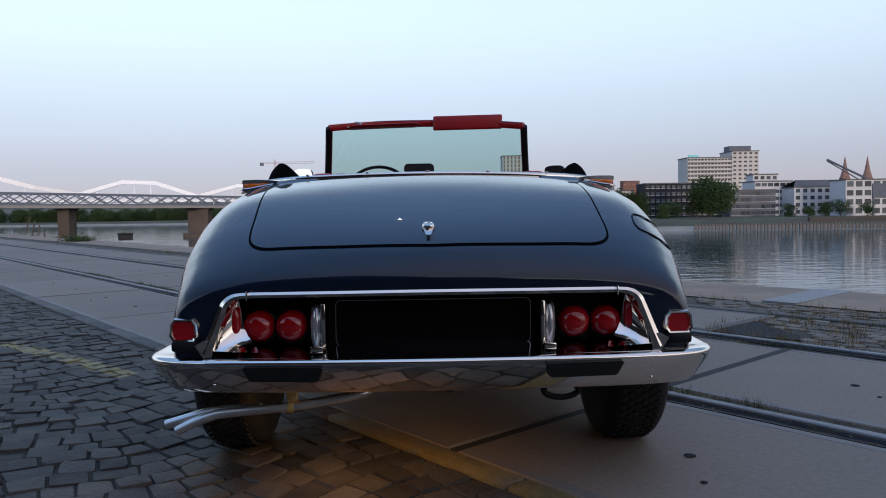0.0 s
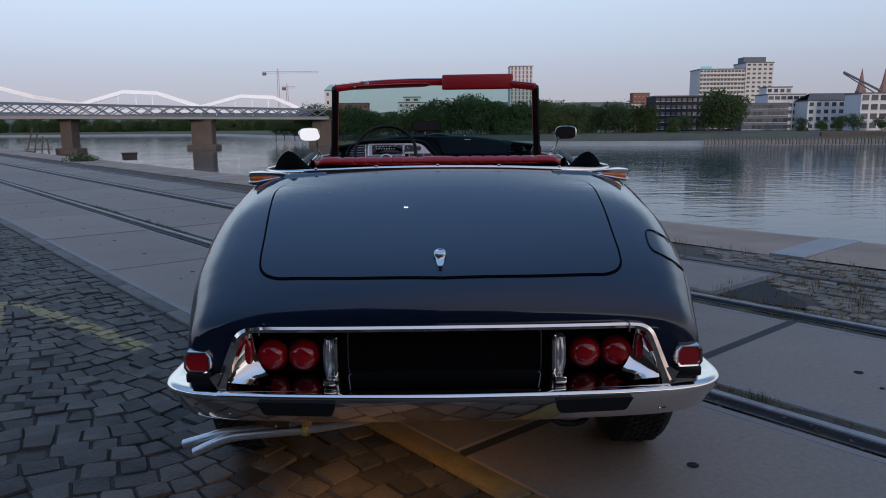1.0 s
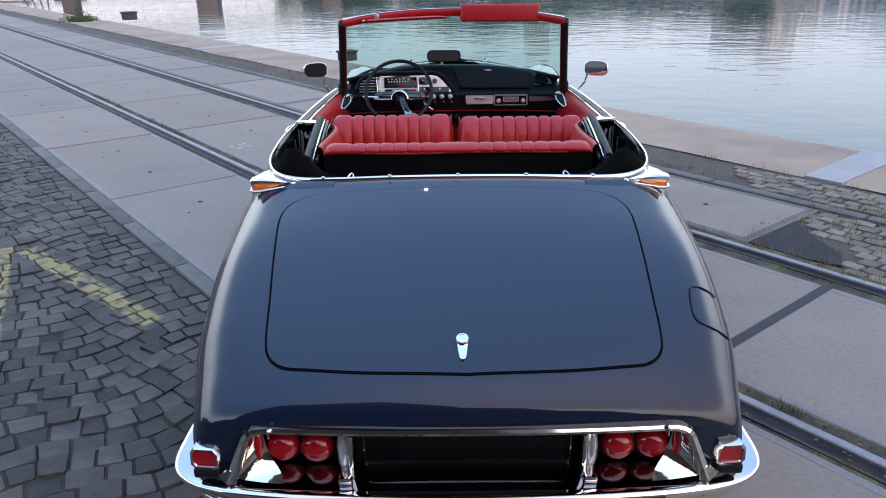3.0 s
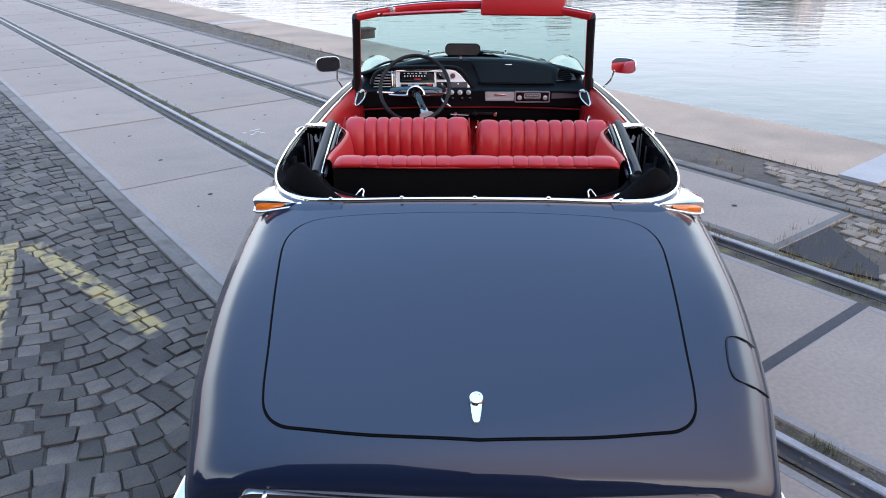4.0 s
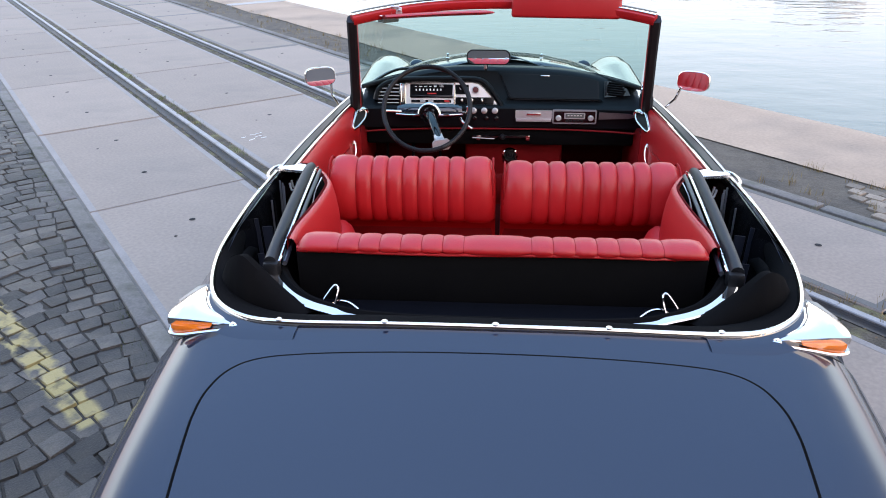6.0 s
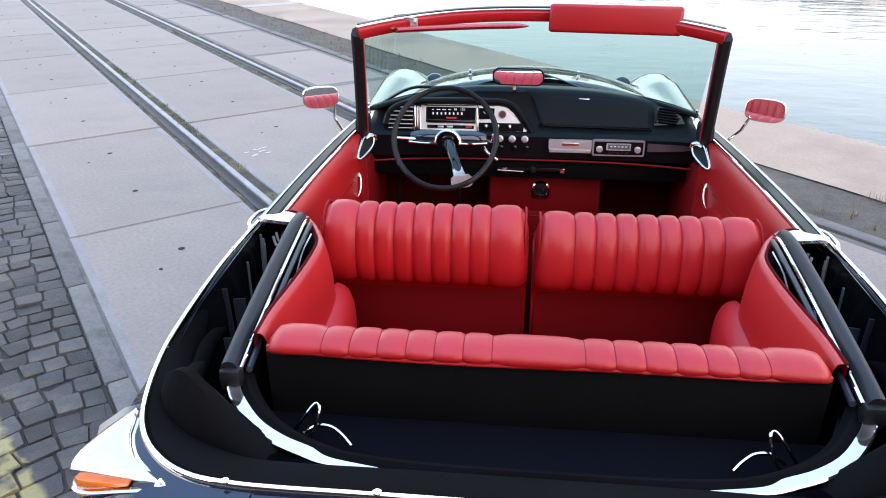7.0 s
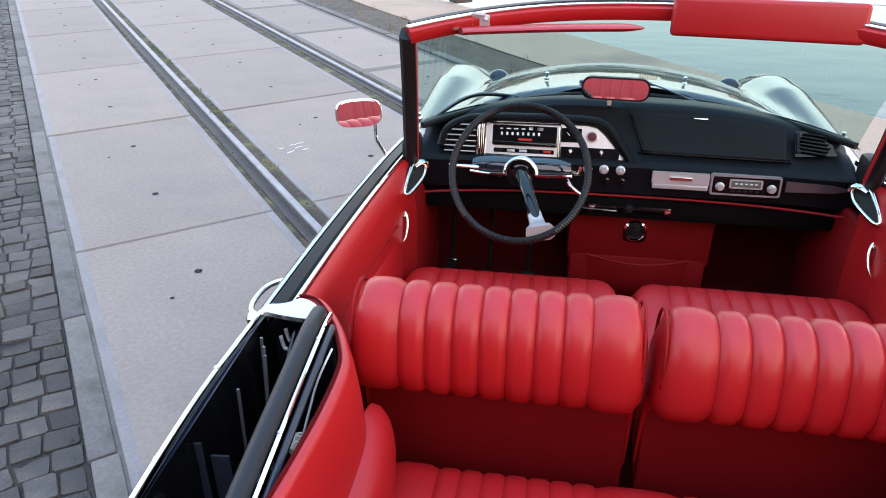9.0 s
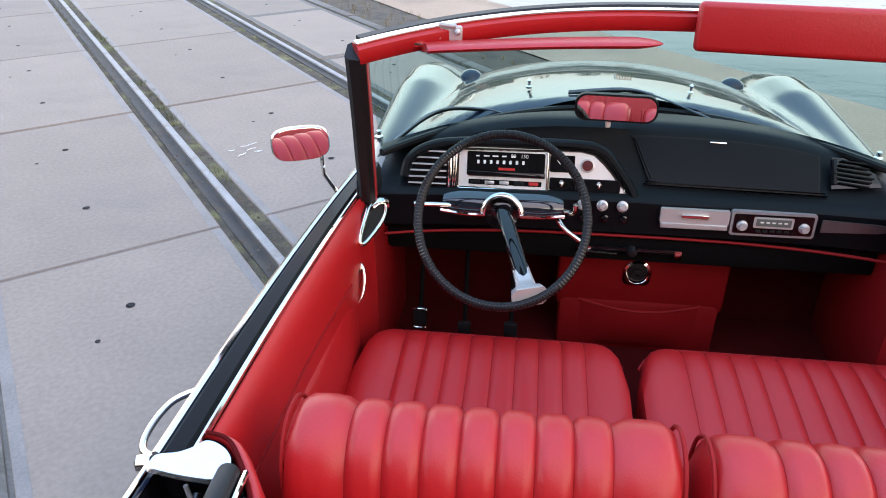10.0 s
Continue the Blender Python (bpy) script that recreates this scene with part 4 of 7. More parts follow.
for s in (-1, 1):
    part("frame_clip", box(s * .500, -.080, .590, .005, .024, .026, .002), CHROME, car)
    gus = []
    for z, xo, xi, yi in ((.578, .550, .536, -.030), (.555, .566, .534, -.026), (.525, .580, .530, -.024), (.498, .590, .524, -.026), (.476, .598, .512, -.034), (.460, .604, .496, -.046), (.448, .608, .482, -.064), (.440, .610, .474, -.086)):
        yo = -.088 + .075 * xo * xo - .006
        gus.append([(s * (xo + (xi - xo) * t), yo + (yi - yo) * math.sin(t * 1.57), z - .003 * t) for t in np.linspace(0, 1, 8)])
    part("frame_gusset", grid(gus), CHROME, car, "curved chrome gusset beside the lamps")
    tip = [(.590, .492), (.606, .468), (.622, .470), (.646, .456), (.636, .440), (.613, .404), (.600, .428)]
    part("frame_tip", plate([(s * x, z) for x, z in tip], .012, Matrix(((1, 0, 0, 0), (0, 0, -1, -.076), (0, 1, 0, 0), (0, 0, 0, 1)))), CHROME, car, "pointed chrome foot of the frame")
    for x in (.396, .488):
        y0 = .004 + .07 * x * x
        lamp = part("tail_lamp", lathe([(.046, 0), (.0455, .022), (.043, .034), (.037, .045), (.027, .053), (.014, .0575), (.002, .0585)], 32, facing((s * x, y0, .497), (0, -1, 0))), LENSRED, car, "round red tail lamp")
        part("rim", lathe([(.049, 0), (.049, .026), (.0462, .028), (.0462, 0)], 28, facing((s * x, y0, .497), (0, -1, 0))), RUBBER, lamp)
    part("side_reflector", grid([[(s * (.548 - .016 * math.cos(t) * k), -.018 - .022 * math.sin(t) * k, .505 + z) for t in np.linspace(0, 3.14, 9)] for z, k in ((-.050, .35), (-.04, .8), (-.015, 1), (.02, 1), (.045, .9), (.056, .4))], False), LENSRED, car, "narrow red side reflector")
    rv = part("reversing_lamp", box(s * .301, -.034, .500, .012, .060, .126, .004), CHROME, car, "upright chrome reversing lamp")
    part("reversing_lens", grid([[(s * (.322 + a * w), -.012 - d * (1 - .35 * a * a), .500 + zz) for zz, w, d in ((-.058, .008, .004), (-.052, .014, .032), (-.02, .016, .046), (.02, .016, .046), (.050, .014, .032), (.056, .008, .004))] for a in np.linspace(-1, 1, 7)]), CLEARLENS, rv, "clear ribbed lens")
    part("lamp_foot", box(s * .317, -.062, .440, .034, .05, .020, .004), CHROME, rv)
plate_rim = [(x, -.016, z) for x, z in [(a, .503 + b) for a, b in rounded(.545, .125, .014)]]
part("plate_recess_rim", sweep(plate_rim, ring(.0026, 6), (0, 1, 0), True), POLISHED, car, "thin rim of the empty plate recess")
part("plate_recess", plate(rounded(.54, .12, .013), .02, facing((0, -.008, .503), (0, -1, 0))), TAILBLACK, car, "black empty number plate recess")
for s in (-1, 1):
    hexa = ((-.042, -.018), (-.032, -.032), (.030, -.032), (.040, -.018), (.038, .016), (.026, .032), (-.028, .032), (-.040, .016))
    fm = facing((s * .680, -.058, .496), (s * .10, -1, .02))
    shell = [[tuple(fm @ Vector((a * k, b * k, z))) for a, b in hexa] for k, z in ((1.0, -.09), (1.05, -.025), (1.0, -.002), (.92, .004), (.80, .002), (.74, -.006))]
    marker = part("marker_lamp", grid(shell, True, True), CHROME, car, "chrome hexagonal side marker")
    part("lens", plate([(a * .76, b * .74) for a, b in hexa], .01, fm @ Matrix.Translation((0, 0, -.003))), LENSRED, marker, "red marker lens")
    part("seat_pad", box(s * .68, -.030, .452, .07, .07, .03, .008), RUBBER, marker)

# bumper with rubber blocks
bp = [(-.802, .34, .415), (-.806, .16, .412), (-.800, .055, .412), (-.765, -.012, .414), (-.69, -.060, .416), (-.55, -.094, .418), (-.3, -.119, .420), (0, -.130, .421)]
bp = spline(bp + [(-x, y, z) for x, y, z in reversed(bp[:-1])], 6)
bprof = [(-.085, -.004), (-.040, .002), (-.012, .003), (.002, .002), (.009, -.002), (.0115, -.007), (.0112, -.012), (.007, -.022), (-.002, -.038), (-.012, -.052), (-.034, -.088), (-.046, -.098), (-.054, -.094), (-.042, -.060), (-.030, -.03), (-.085, -.012)]
bumper = part("bumper", sweep(bp, bprof), CHROME, car, "polished chrome rear bumper")
for s in (-1, 1):
    block = [(-.107, .015), (-.103, .019), (.103, .019), (.107, .015), (.098, -.015), (.090, -.019), (-.082, -.019), (-.090, -.015)]
    part("rubber_block", plate([(-s * x, z) for x, z in block], .045, facing((s * .403, -.129, .384), (s * .09, -1, -.06))), RUBBER, bumper, "black rubber bumper block")
    part("bumper_bolt", lathe([(.005, 0), (.004, .006), (.001, .008)], 10, facing((s * .60, -.056, .345), (0, -1, 0))), CHROME, bumper)

# added lamp housing behind the bumper's lower edge, for the warm pool on paving
added_lamp = part("added_lamp", join(box(-.22, .090, .345, .060, .040, .040, .006), lathe([(.012, 0), (.012, .006), (.004, .010)], 14, facing((-.22, .088, .326), (0, -.2, -1)))), RUBBER, car, "small black lamp housing added under the bumper")

# wheels, exhaust, underside
def rear_wheel(s):
    m = facing((s * .672, .56, .325), (1, 0, 0))
    prof = [(.20, -.075), (.26, -.092), (.305, -.092), (.320, -.080), (.326, -.06), (.327, 0), (.326, .06), (.320, .080), (.305, .092), (.26, .092), (.20, .075)]
    w = part("rear_wheel", lathe(prof, 48, m), TYRE, car, "black rear tyre with zigzag tread")
    v, f = [], []
    for i in range(64):
        for row in (-.055, -.033, -.011, .011, .033, .055):
            a = 2 * math.pi * (i + (0.5 if row in (-.033, .011, .055) else 0)) / 64
            d = join(box(0, 0, 0, .017, .017, .010))
            mm = m @ Matrix.Rotation(a, 4, "Z") @ Matrix.Translation((.327, 0, row)) @ Matrix.Rotation(radians(30), 4, "X")
            k = len(v)
            v += [tuple(mm @ Vector((p[2], p[0], p[1]))) for p in d[0]]
            f += [tuple(t + k for t in c) for c in d[1]]
    part("tread", (v, f), TYRE, w, smooth=False)
    part("wheel_disc", lathe([(.205, -.06), (.20, .05), (.12, .06), (.01, .06)], 28, m), BRUSHED, w)


for s in (-1, 1):
    rear_wheel(s)
    fm = facing((s * .74, 3.72, .325), (1, 0, 0))
    fw = part("front_wheel", lathe([(.20, -.075), (.26, -.092), (.305, -.092), (.327, -.07), (.327, .07), (.305, .092), (.26, .092), (.20, .075)], 36, fm), TYRE, car, "black front tyre")
    part("wheel_disc", lathe([(.205, -.06), (.20, .05), (.12, .06), (.01, .06)], 28, fm), BRUSHED, fw)
part("underbody", join(box(0, 2.75, .30, 1.46, 3.5, .09, .03), box(0, .48, .42, .96, .80, .20, .05), box(0, .05, .385, 1.36, .12, .06, .02)), RUBBER, car, "black underbody")
pipe = part("exhaust", tube(spline([(-.15, .60, .31), (-.155, .38, .315), (-.16, .20, .312), (-.168, .105, .310), (-.185, .055, .298), (-.215, .030, .289), (-.31, .024, .274), (-.409, .022, .260), (-.59, .020, .245), (-.640, .018, .236), (-.690, .016, .217), (-.733, .015, .197)], 5), .0135, 14), STEEL, car, "twin-ended steel exhaust pipe")
part("second_tip", tube(spline([(-.50, .046, .250), (-.58, .054, .246), (-.65, .056, .239), (-.71, .056, .223), (-.777, .056, .204)], 5), .0140, 14), STEEL, pipe)
part("strap", lathe([(.0185, -.008), (.0185, .008)], 16, facing((-.409, .022, .260), (1, 0, -.1))), YELLOW, pipe, "pipe strap with warm light in its yellow colour")
part("clamp", box(-.406, .022, .289, .030, .018, .026, .004), YELLOW, pipe, "yellowish pipe clamp")
part("tow_eye", tube([Vector((.36 + .05 * math.cos(a), -.005, .300 + .022 * math.sin(a))) for a in np.linspace(0, 6.283, 17)[:-1]], .009, 8, (0, 1, 0), True), RUBBER, car, "black towing eye")

# ---- hood well ----
WELLPAINT = material("black_well_paint", (.0035, .0035, .004), .22, 0.0, .25, 9, 60, spec=.25)
well = [[(p.x * .988, p.y + .008 * (p.y < 1.2), p.z - .006) for p in rim], [(p.x * .97, p.y + .02 * (p.y < 1.2), .86) for p in rim], [(p.x * .955, p.y + .03 * (p.y < 1.2), .62) for p in rim], [(max(-.60, min(.60, p.x)), max(p.y, 1.30), .60) for p in rim]]
part("hood_well", grid(well), WELLPAINT, car, "black painted well for the folded hood")
part("well_floor", box(0, 1.10, .800, 1.14, .36, .04, .015), NAVY, car, "dark felt floor behind the rear seat")
# padded lip of folded cloth inside the rim
lip_rows = []
for i, p in enumerate(rim):
    d = (rim[min(i + 1, len(rim) - 1)] - rim[max(i - 1, 0)]).normalized()
    n = Vector((-d.y, d.x, 0)).normalized()
    w = float(np.interp(p.y, [.95, 1.05, 1.2, 1.4, 1.6], [.118, .095, .060, .026, .014]))
    k = 1 + .16 * noise.noise((p.x * 6, p.y * 6, 4))
    lip_rows.append([tuple(p + n * (a * w) + Vector((0, 0, c))) for a, c in ((.05, -.010), (.12, -.004 * k), (.36, -.010 * k), (.66, -.026 * k), (.90, -.044), (1.0, -.058), (1.0, -.075), (.90, -.12))])
part("hood_cloth", grid(lip_rows), CLOTH, car, "black cloth lining along the rim")


LINKGREY = material("blue_grey_link_paint", (.020, .024, .036), .35, .2, .1)
RODGREY = material("grey_rod_metal", (.16, .17, .19), .35, .6, .1)
RAILPAD = material("grey_black_rail_padding", (.011, .012, .014), .5, 0.0, .15, 10, 300, spec=.3)


def fold(s, pts, radii, flat, seed):
    """A soft lobe of folded cloth along a line."""
    line = spline(pts, 5)
    rs = [p.x for p in spline([(r, 0, 0) for r in radii], 5)]
    rows = []
    for i, (p, r) in enumerate(zip(line, rs)):
        d = (line[min(i + 1, len(line) - 1)] - line[max(i - 1, 0)]).normalized()
        side = Vector((d.y, -d.x, 0)).normalized()
        up = side.cross(d)
        rows.append([(s * q_.x, q_.y, q_.z) for q_ in [p + side * (math.cos(t) * r * flat) + up * (math.sin(t) * r * (1 + .10 * noise.noise((i * .35, 2 * math.cos(t), seed)) + .08 * math.sin(3 * t + seed))) for t in np.linspace(0, 2 * math.pi, 19)[:-1]]])
    return grid(rows, True, True)


def bunch(s):
    """Folded hood cloth lying in a rear corner, drawn up to a peak."""
    drop = .08 if s > 0 else 0.0  # the cloth lies lower on this side
    ridge = spline([(x, y, z - drop * max(0.0, z - .872)) for x, y, z in ((.728, 1.20, .915), (.712, 1.165, .958), (.684, 1.125, 1.006), (.650, 1.095, 1.036), (.626, 1.082, 1.042), (.600, 1.072, 1.024), (.560, 1.060, .986), (.515, 1.045, .945), (.470, 1.03, .912))], 4)
    rows = []
    for i, p in enumerate(ridge):
        w = .006 * noise.noise((i * .55, 1.3, s))
        rows.append([(s * (p.x + .004), p.y - .036, .872), (s * (p.x + .006), p.y - .034 + w, .55 * p.z + .45 * .872), (s * (p.x + .006 + w), p.y - .022, .85 * p.z + .15 * .872), (s * (p.x + .003), p.y - .006, p.z), (s * (p.x - .006), p.y + .010, p.z - .004), (s * (p.x - .016), p.y + .026 + w, .72 * p.z + .28 * .872), (s * (p.x - .024 - w), p.y + .040, .42 * p.z + .58 * .872), (s * (p.x - .028), p.y + .048, .86)])
    return join(grid(rows), fold(s, [(.716, 1.31, .890), (.700, 1.23, .915), (.680, 1.15, .905), (.640, 1.085, .900), (.590, 1.040, .885)], (.010, .026, .034, .030, .010), .70, 1),
                fold(s, [(.700, 1.22, .870), (.660, 1.10, .880), (.590, 1.02, .880), (.49, .985, .878), (.36, .965, .876), (.25, .955, .875)], (.010, .028, .030, .028, .020, .010), .75, 5),
                fold(s, [(.772, 1.56, .82), (.760, 1.46, .855), (.738, 1.34, .870), (.705, 1.22, .88)], (.008, .022, .030, .012), .5, 9))


for s in (-1, 1):
    part("hood_cloth", moved(bunch(s), Matrix.Translation((0, .026, -.012))), CLOTH, car, "bunched black hood cloth")
    bow = spline([(s * x, y, z) for x, y, z in ((.612, 1.246, .926), (.598, 1.222, .916), (.578, 1.190, .908), (.525, 1.128, .906), (.468, 1.088, .905), (.41, 1.062, .905), (.365, 1.042, .905), (.27, 1.030, .905))], 6)
    n = len(bow)
    part("hood_bow", sweep(bow, rect(.028, .008, .003), taper=[1.0] * (n - 12) + [1 - .07 * i for i in range(12)]), CHROME, car, "bright flat hood bow")
    inner_line = spline([(s * x, y, z) for x, y, z in ((.590, 1.262, .906), (.556, 1.206, .894), (.508, 1.148, .891), (.455, 1.108, .890), (.40, 1.080, .889), (.33, 1.058, .889), (.20, 1.046, .888), (.0, 1.044, .888))], 6)
    part("bow_padding", sweep(inner_line, rect(.034, .046, .014)), CLOTH, car, "black padding inside the hood bow")
    rail_line = spline([(s * .606, 1.228, .952), (s * .615, 1.34, .962), (s * .629, 1.52, .973), (s * .643, 1.70, .980), (s * .656, 1.863, .982), (s * .667, 1.95, .966)], 5)
    part("hood_rail", tube(rail_line, .0165, 12), RAILPAD, car, "grey-black padded hood rail")
    part("hood_rail_strip", sweep([p + Vector((-s * .022, .006, -.004)) for p in rail_line], rect(.008, .010, .002)), CHROME, car, "bright strip beside the hood rail")
    part("hood_rail_bar", sweep([p + Vector((-s * .034, .016, -.012)) for p in rail_line[:-4]], rect(.012, .014, .004)), LINKGREY, car, "blue-grey bar beside the strip")
    for k in (4, 12, 19):
        part("rail_rivet", lathe([(.004, 0), (.003, .002), (.001, .0025)], 8, Matrix.Translation(rail_line[k] + Vector((-s * .022, .006, .001)))), BRUSHED, car)
    part("rail_end", box(s * .604, 1.232, .928, .046, .035, .05, .012), RUBBER, car, "black bracket at the rail end")
    for x, y, z0, z1, w in ((.777, 1.630, .70, .900, .014), (.747, 1.640, .68, .868, .034), (.728, 1.50, .68, .84, .020)):
        part("hood_link", sweep([(s * (x - .02), y - .03, z0), (s * x, y, z1 - .01), (s * (x + .001), y + .002, z1)], rect(w, .006, .002), (0, 1, 0)), LINKGREY, car, "blue-grey flat hood link")
    for x, y, z0, z1, lean in ((.772, 1.90, .60, .930, .03), (.752, 1.865, .60, .935, .05), (.742, 1.845, .60, .930, .05), (.764, 1.765, .60, .910, .01)):
        part("hood_rod", tube([(s * (x - .012), y - lean - .03, z0), (s * x, y, z1)], .0032, 6), RODGREY, car, "thin upright hood rod")
    part("hood_link", sweep([(s * .70, 1.60, .72), (s * .712, 1.80, .84), (s * .722, 1.955, .905)], rect(.010, .036, .003)), GLOSS, car, "black folding hood link")
    for y in (1.945, 1.972):
        part("link_hook", tube(spline([(s * .752, y, .905), (s * .745, y - .004, .880), (s * .728, y - .014, .884), (s * .722, y - .018, .868)], 4), .004, 7), BRUSHED, car, "small steel hook")
    part("hood_wire", tube(spline([(s * .604, 1.835, .968), (s * .608, 1.76, .952), (s * .604, 1.69, .930), (s * .600, 1.60, .898), (s * .606, 1.52, .88)], 5), .0022, 6), BRUSHED, car, "thin curved hood wire")
    for y in (1.545, 1.575):
        part("link_bolt", lathe([(.012, 0), (.012, .008), (.006, .010), (.006, .018), (.001, .019)], 12, facing((s * .600, y, .905), (-s * .3, -.2, 1))), GLOSS, car, "black link bolt")
    part("link_spring", tube([Vector((s * (.606 + .009 * math.cos(t)), 1.622 + t * .0011, .915 + .009 * math.sin(t))) for t in np.linspace(0, 38, 150)], .0022, 5), BRUSHED, car, "small steel hood spring")
    cap = [(.0, -.022), (.05, -.027), (.098, -.026), (.112, -.014), (.113, .008), (.100, .028), (.078, .041), (.060, .042), (.048, .027), (.030, .013), (.002, .002)]
    cap = [(p.x, p.y) for p in spline([(x, y, 0) for x, y in cap + cap[:1]], 4)[:-1]]
    m = Matrix.Translation((s * .792, 1.975, .958)) @ Matrix.Diagonal((-s, 1, 1, 1)) @ Matrix.Rotation(radians(4), 4, "Y")
    part("corner_cap", plate(cap, .010, m), material("bright_cap", (.83, .84, .85), .22, .9, .05), car, "bright metal cap at the door corner")
    hook = tube(spline([(s * .515, 1.195, .768), (s * .500, 1.215, .800), (s * .470, 1.24, .838), (s * .458, 1.245, .842), (s * .452, 1.235, .830), (s * .462, 1.21, .790), (s * .478, 1.19, .768)], 5), .0045, 8)
    hook = join(hook, tube(spline([(s * .490, 1.215, .775), (s * .455, 1.225, .792), (s * .42, 1.222, .792), (s * .39, 1.205, .784), (s * .365, 1.185, .772)], 5), .0058, 8), box(s * .515, 1.19, .768, .036, .022, .016, .004), box(s * .485, 1.18, .768, .026, .020, .012, .004))
    hook = moved(hook, Matrix.Translation((s * .451, 1.162, .840)) @ Matrix.Scale(.80, 4) @ Matrix.Translation((-s * .49, -1.195, -.768)))
    part("hood_hook", hook, CHROME, car, "chrome wire hood hook")

# ---- seats ----
def pleats(x, bounds, depth):
    """The bulge of padded channels between seams at bounds."""
    for a, b in zip(bounds, bounds[1:]):
        if a <= x <= b:
            t = (x - a) / (b - a)
            return depth * min(1.0, (b - a) / .07) * (1 - abs(2 * t - 1) ** 4.5)
    return 0.0


def padded(section, bounds, depth, fade=None, round_ends=.045, steps=6, per=7):
    """A padded cushion: a section (y, z) run from seam to seam along x, with its ends drawn in."""
    sec = spline([(0, y, z) for y, z in section], steps)
    n = len(sec)
    nor = []
    for i in range(n):
        d = (sec[min(i + 1, n - 1)] - sec[max(i - 1, 0)]).normalized()
        nor.append(Vector((0, -d.z, d.y)))
    cy, cz = sum(p.y for p in sec) / n, sum(p.z for p in sec) / n
    xs = []
    for a, b in zip(bounds, bounds[1:]):
        xs += [a + (b - a) * t for t in np.linspace(0, 1, per)[:-1]]
    xs.append(bounds[-1])
    rows = []
    for x in xs:
        d = min(x - bounds[0], bounds[-1] - x)
        e = 1 - .30 * (1 - math.sqrt(max(0, 1 - (1 - min(d / round_ends, 1)) ** 2)))
        p = pleats(x, bounds, depth)
        rows.append([(x, cy + (q_.y + nn.y * p * (fade(i / (n - 1)) if fade else 1) - cy) * e, cz + (q_.z + nn.z * p * (fade(i / (n - 1)) if fade else 1) - cz) * e) for i, (q_, nn) in enumerate(zip(sec, nor))])
    return grid(rows, False, False), rows


def closed_pad(section, bounds, depth, fade=None, round_ends=.045, steps=6):
    d, rows = padded(section, bounds, depth, fade, round_ends, steps)
    n = len(rows[0])
    v, f = d
    f = list(f) + [tuple(range(n)), tuple(range(len(v) - n, len(v)))]
    return v, f


def seams(x0, x1, end0, end1, k):
    inner = list(np.linspace(x0 + end0, x1 - end1, k + 1))
    return [x0] + inner + [x1]


def seam_lines(section, bounds, i0, i1, r=.0012):
    """Fine stitched seams in the creases between the pleats."""
    line = spline([(0, y, z) for y, z in section[i0:i1]], 5)
    return join(*[tube([Vector((x, p.y, p.z)) for p in line], r, 5, (1, 0, 0)) for x in bounds[1:-1]])


BACK = [(2.175, .36), (2.158, .50), (2.140, .66), (2.112, .706), (2.062, .718), (2.031, .746), (2.018, .80), (2.030, .875), (2.058, .922), (2.100, .942), (2.145, .934), (2.182, .895), (2.205, .84), (2.225, .70), (2.26, .50), (2.27, .40)]
top_only = lambda t: min(1.0, max(0.0, (t - .255) * 18))
LEFT_BACK = BACK
for x0, x1 in ((-.643, -.009), (.010, .668)):
    drop = .014 if x0 > 0 else 0
    BACK = [(y, z - drop * min(1, max(0, (z - .72) / .1))) for y, z in LEFT_BACK]
    b = seams(x0, x1, .114, .116, 7)
    back = part("front_seat", closed_pad(BACK, b, .013, top_only, .05), RED, car, "red leather front seat with vertical pleats")
    tagged(part("seams", seam_lines(BACK, b, 4, 13), SEAM, back), "fine dark red stitched seams", kind="stuff")
    part("back_panel", box((x0 + x1) / 2, 2.166, .52, x1 - x0 - .012, .05, .36, .012), REDTRIM, back, "plain red back panel")
    for xx in (x0 + .012, x1 - .012):
        part("piping", tube(spline([(xx, 2.05, .74), (xx, 2.036, .82 - drop), (xx, 2.045, .895 - drop), (xx, 2.085, .940 - drop), (xx, 2.14, .943 - drop), (xx, 2.185, .90 - drop), (xx, 2.20, .82)], 5), .0038, 6), SEAM, back)
    CUSH = [(2.24, .44), (2.24, .555), (2.30, .585), (2.45, .602), (2.62, .620), (2.73, .626), (2.79, .608), (2.815, .55), (2.79, .42)]
    xa, xb = (x0 - .032, x1 + .0) if x0 < 0 else (x0 + .012, x1 + .022)
    pad_v, pad_f = closed_pad(CUSH, seams(xa, xb, .11, .10, 8), .008, None, .05)
    pad_v = [(x, y - .085 * (1 - math.sqrt(max(0.0, 1 - (1 - min(1.0, min(x - xa, xb - x) / .10)) ** 2))) * max(0.0, (y - 2.45) / .36), z) for x, y, z in pad_v]
    part("front_cushion", (pad_v, pad_f), RED, back, "red pleated seat cushion")
    tagged(part("seams", seam_lines(CUSH, seams(xa, xb, .11, .10, 8), 1, 8), SEAM, back), "fine dark red stitched seams", kind="stuff")
    part("piping", tube([(x, 2.790 - .080 * (1 - math.sqrt(max(0.0, 1 - (1 - min(1.0, min(x - xa, xb - x) / .10)) ** 2))), .612 - .03 * abs(2 * (x - xa) / (xb - xa) - 1) ** 10) for x in np.linspace(xa + .004, xb - .004, 40)], .0040, 6), SEAM, back)
    part("seat_base", box((xa + xb) / 2, 2.5, .34, xb - xa - .06, .5, .14, .02), CARPET, back)

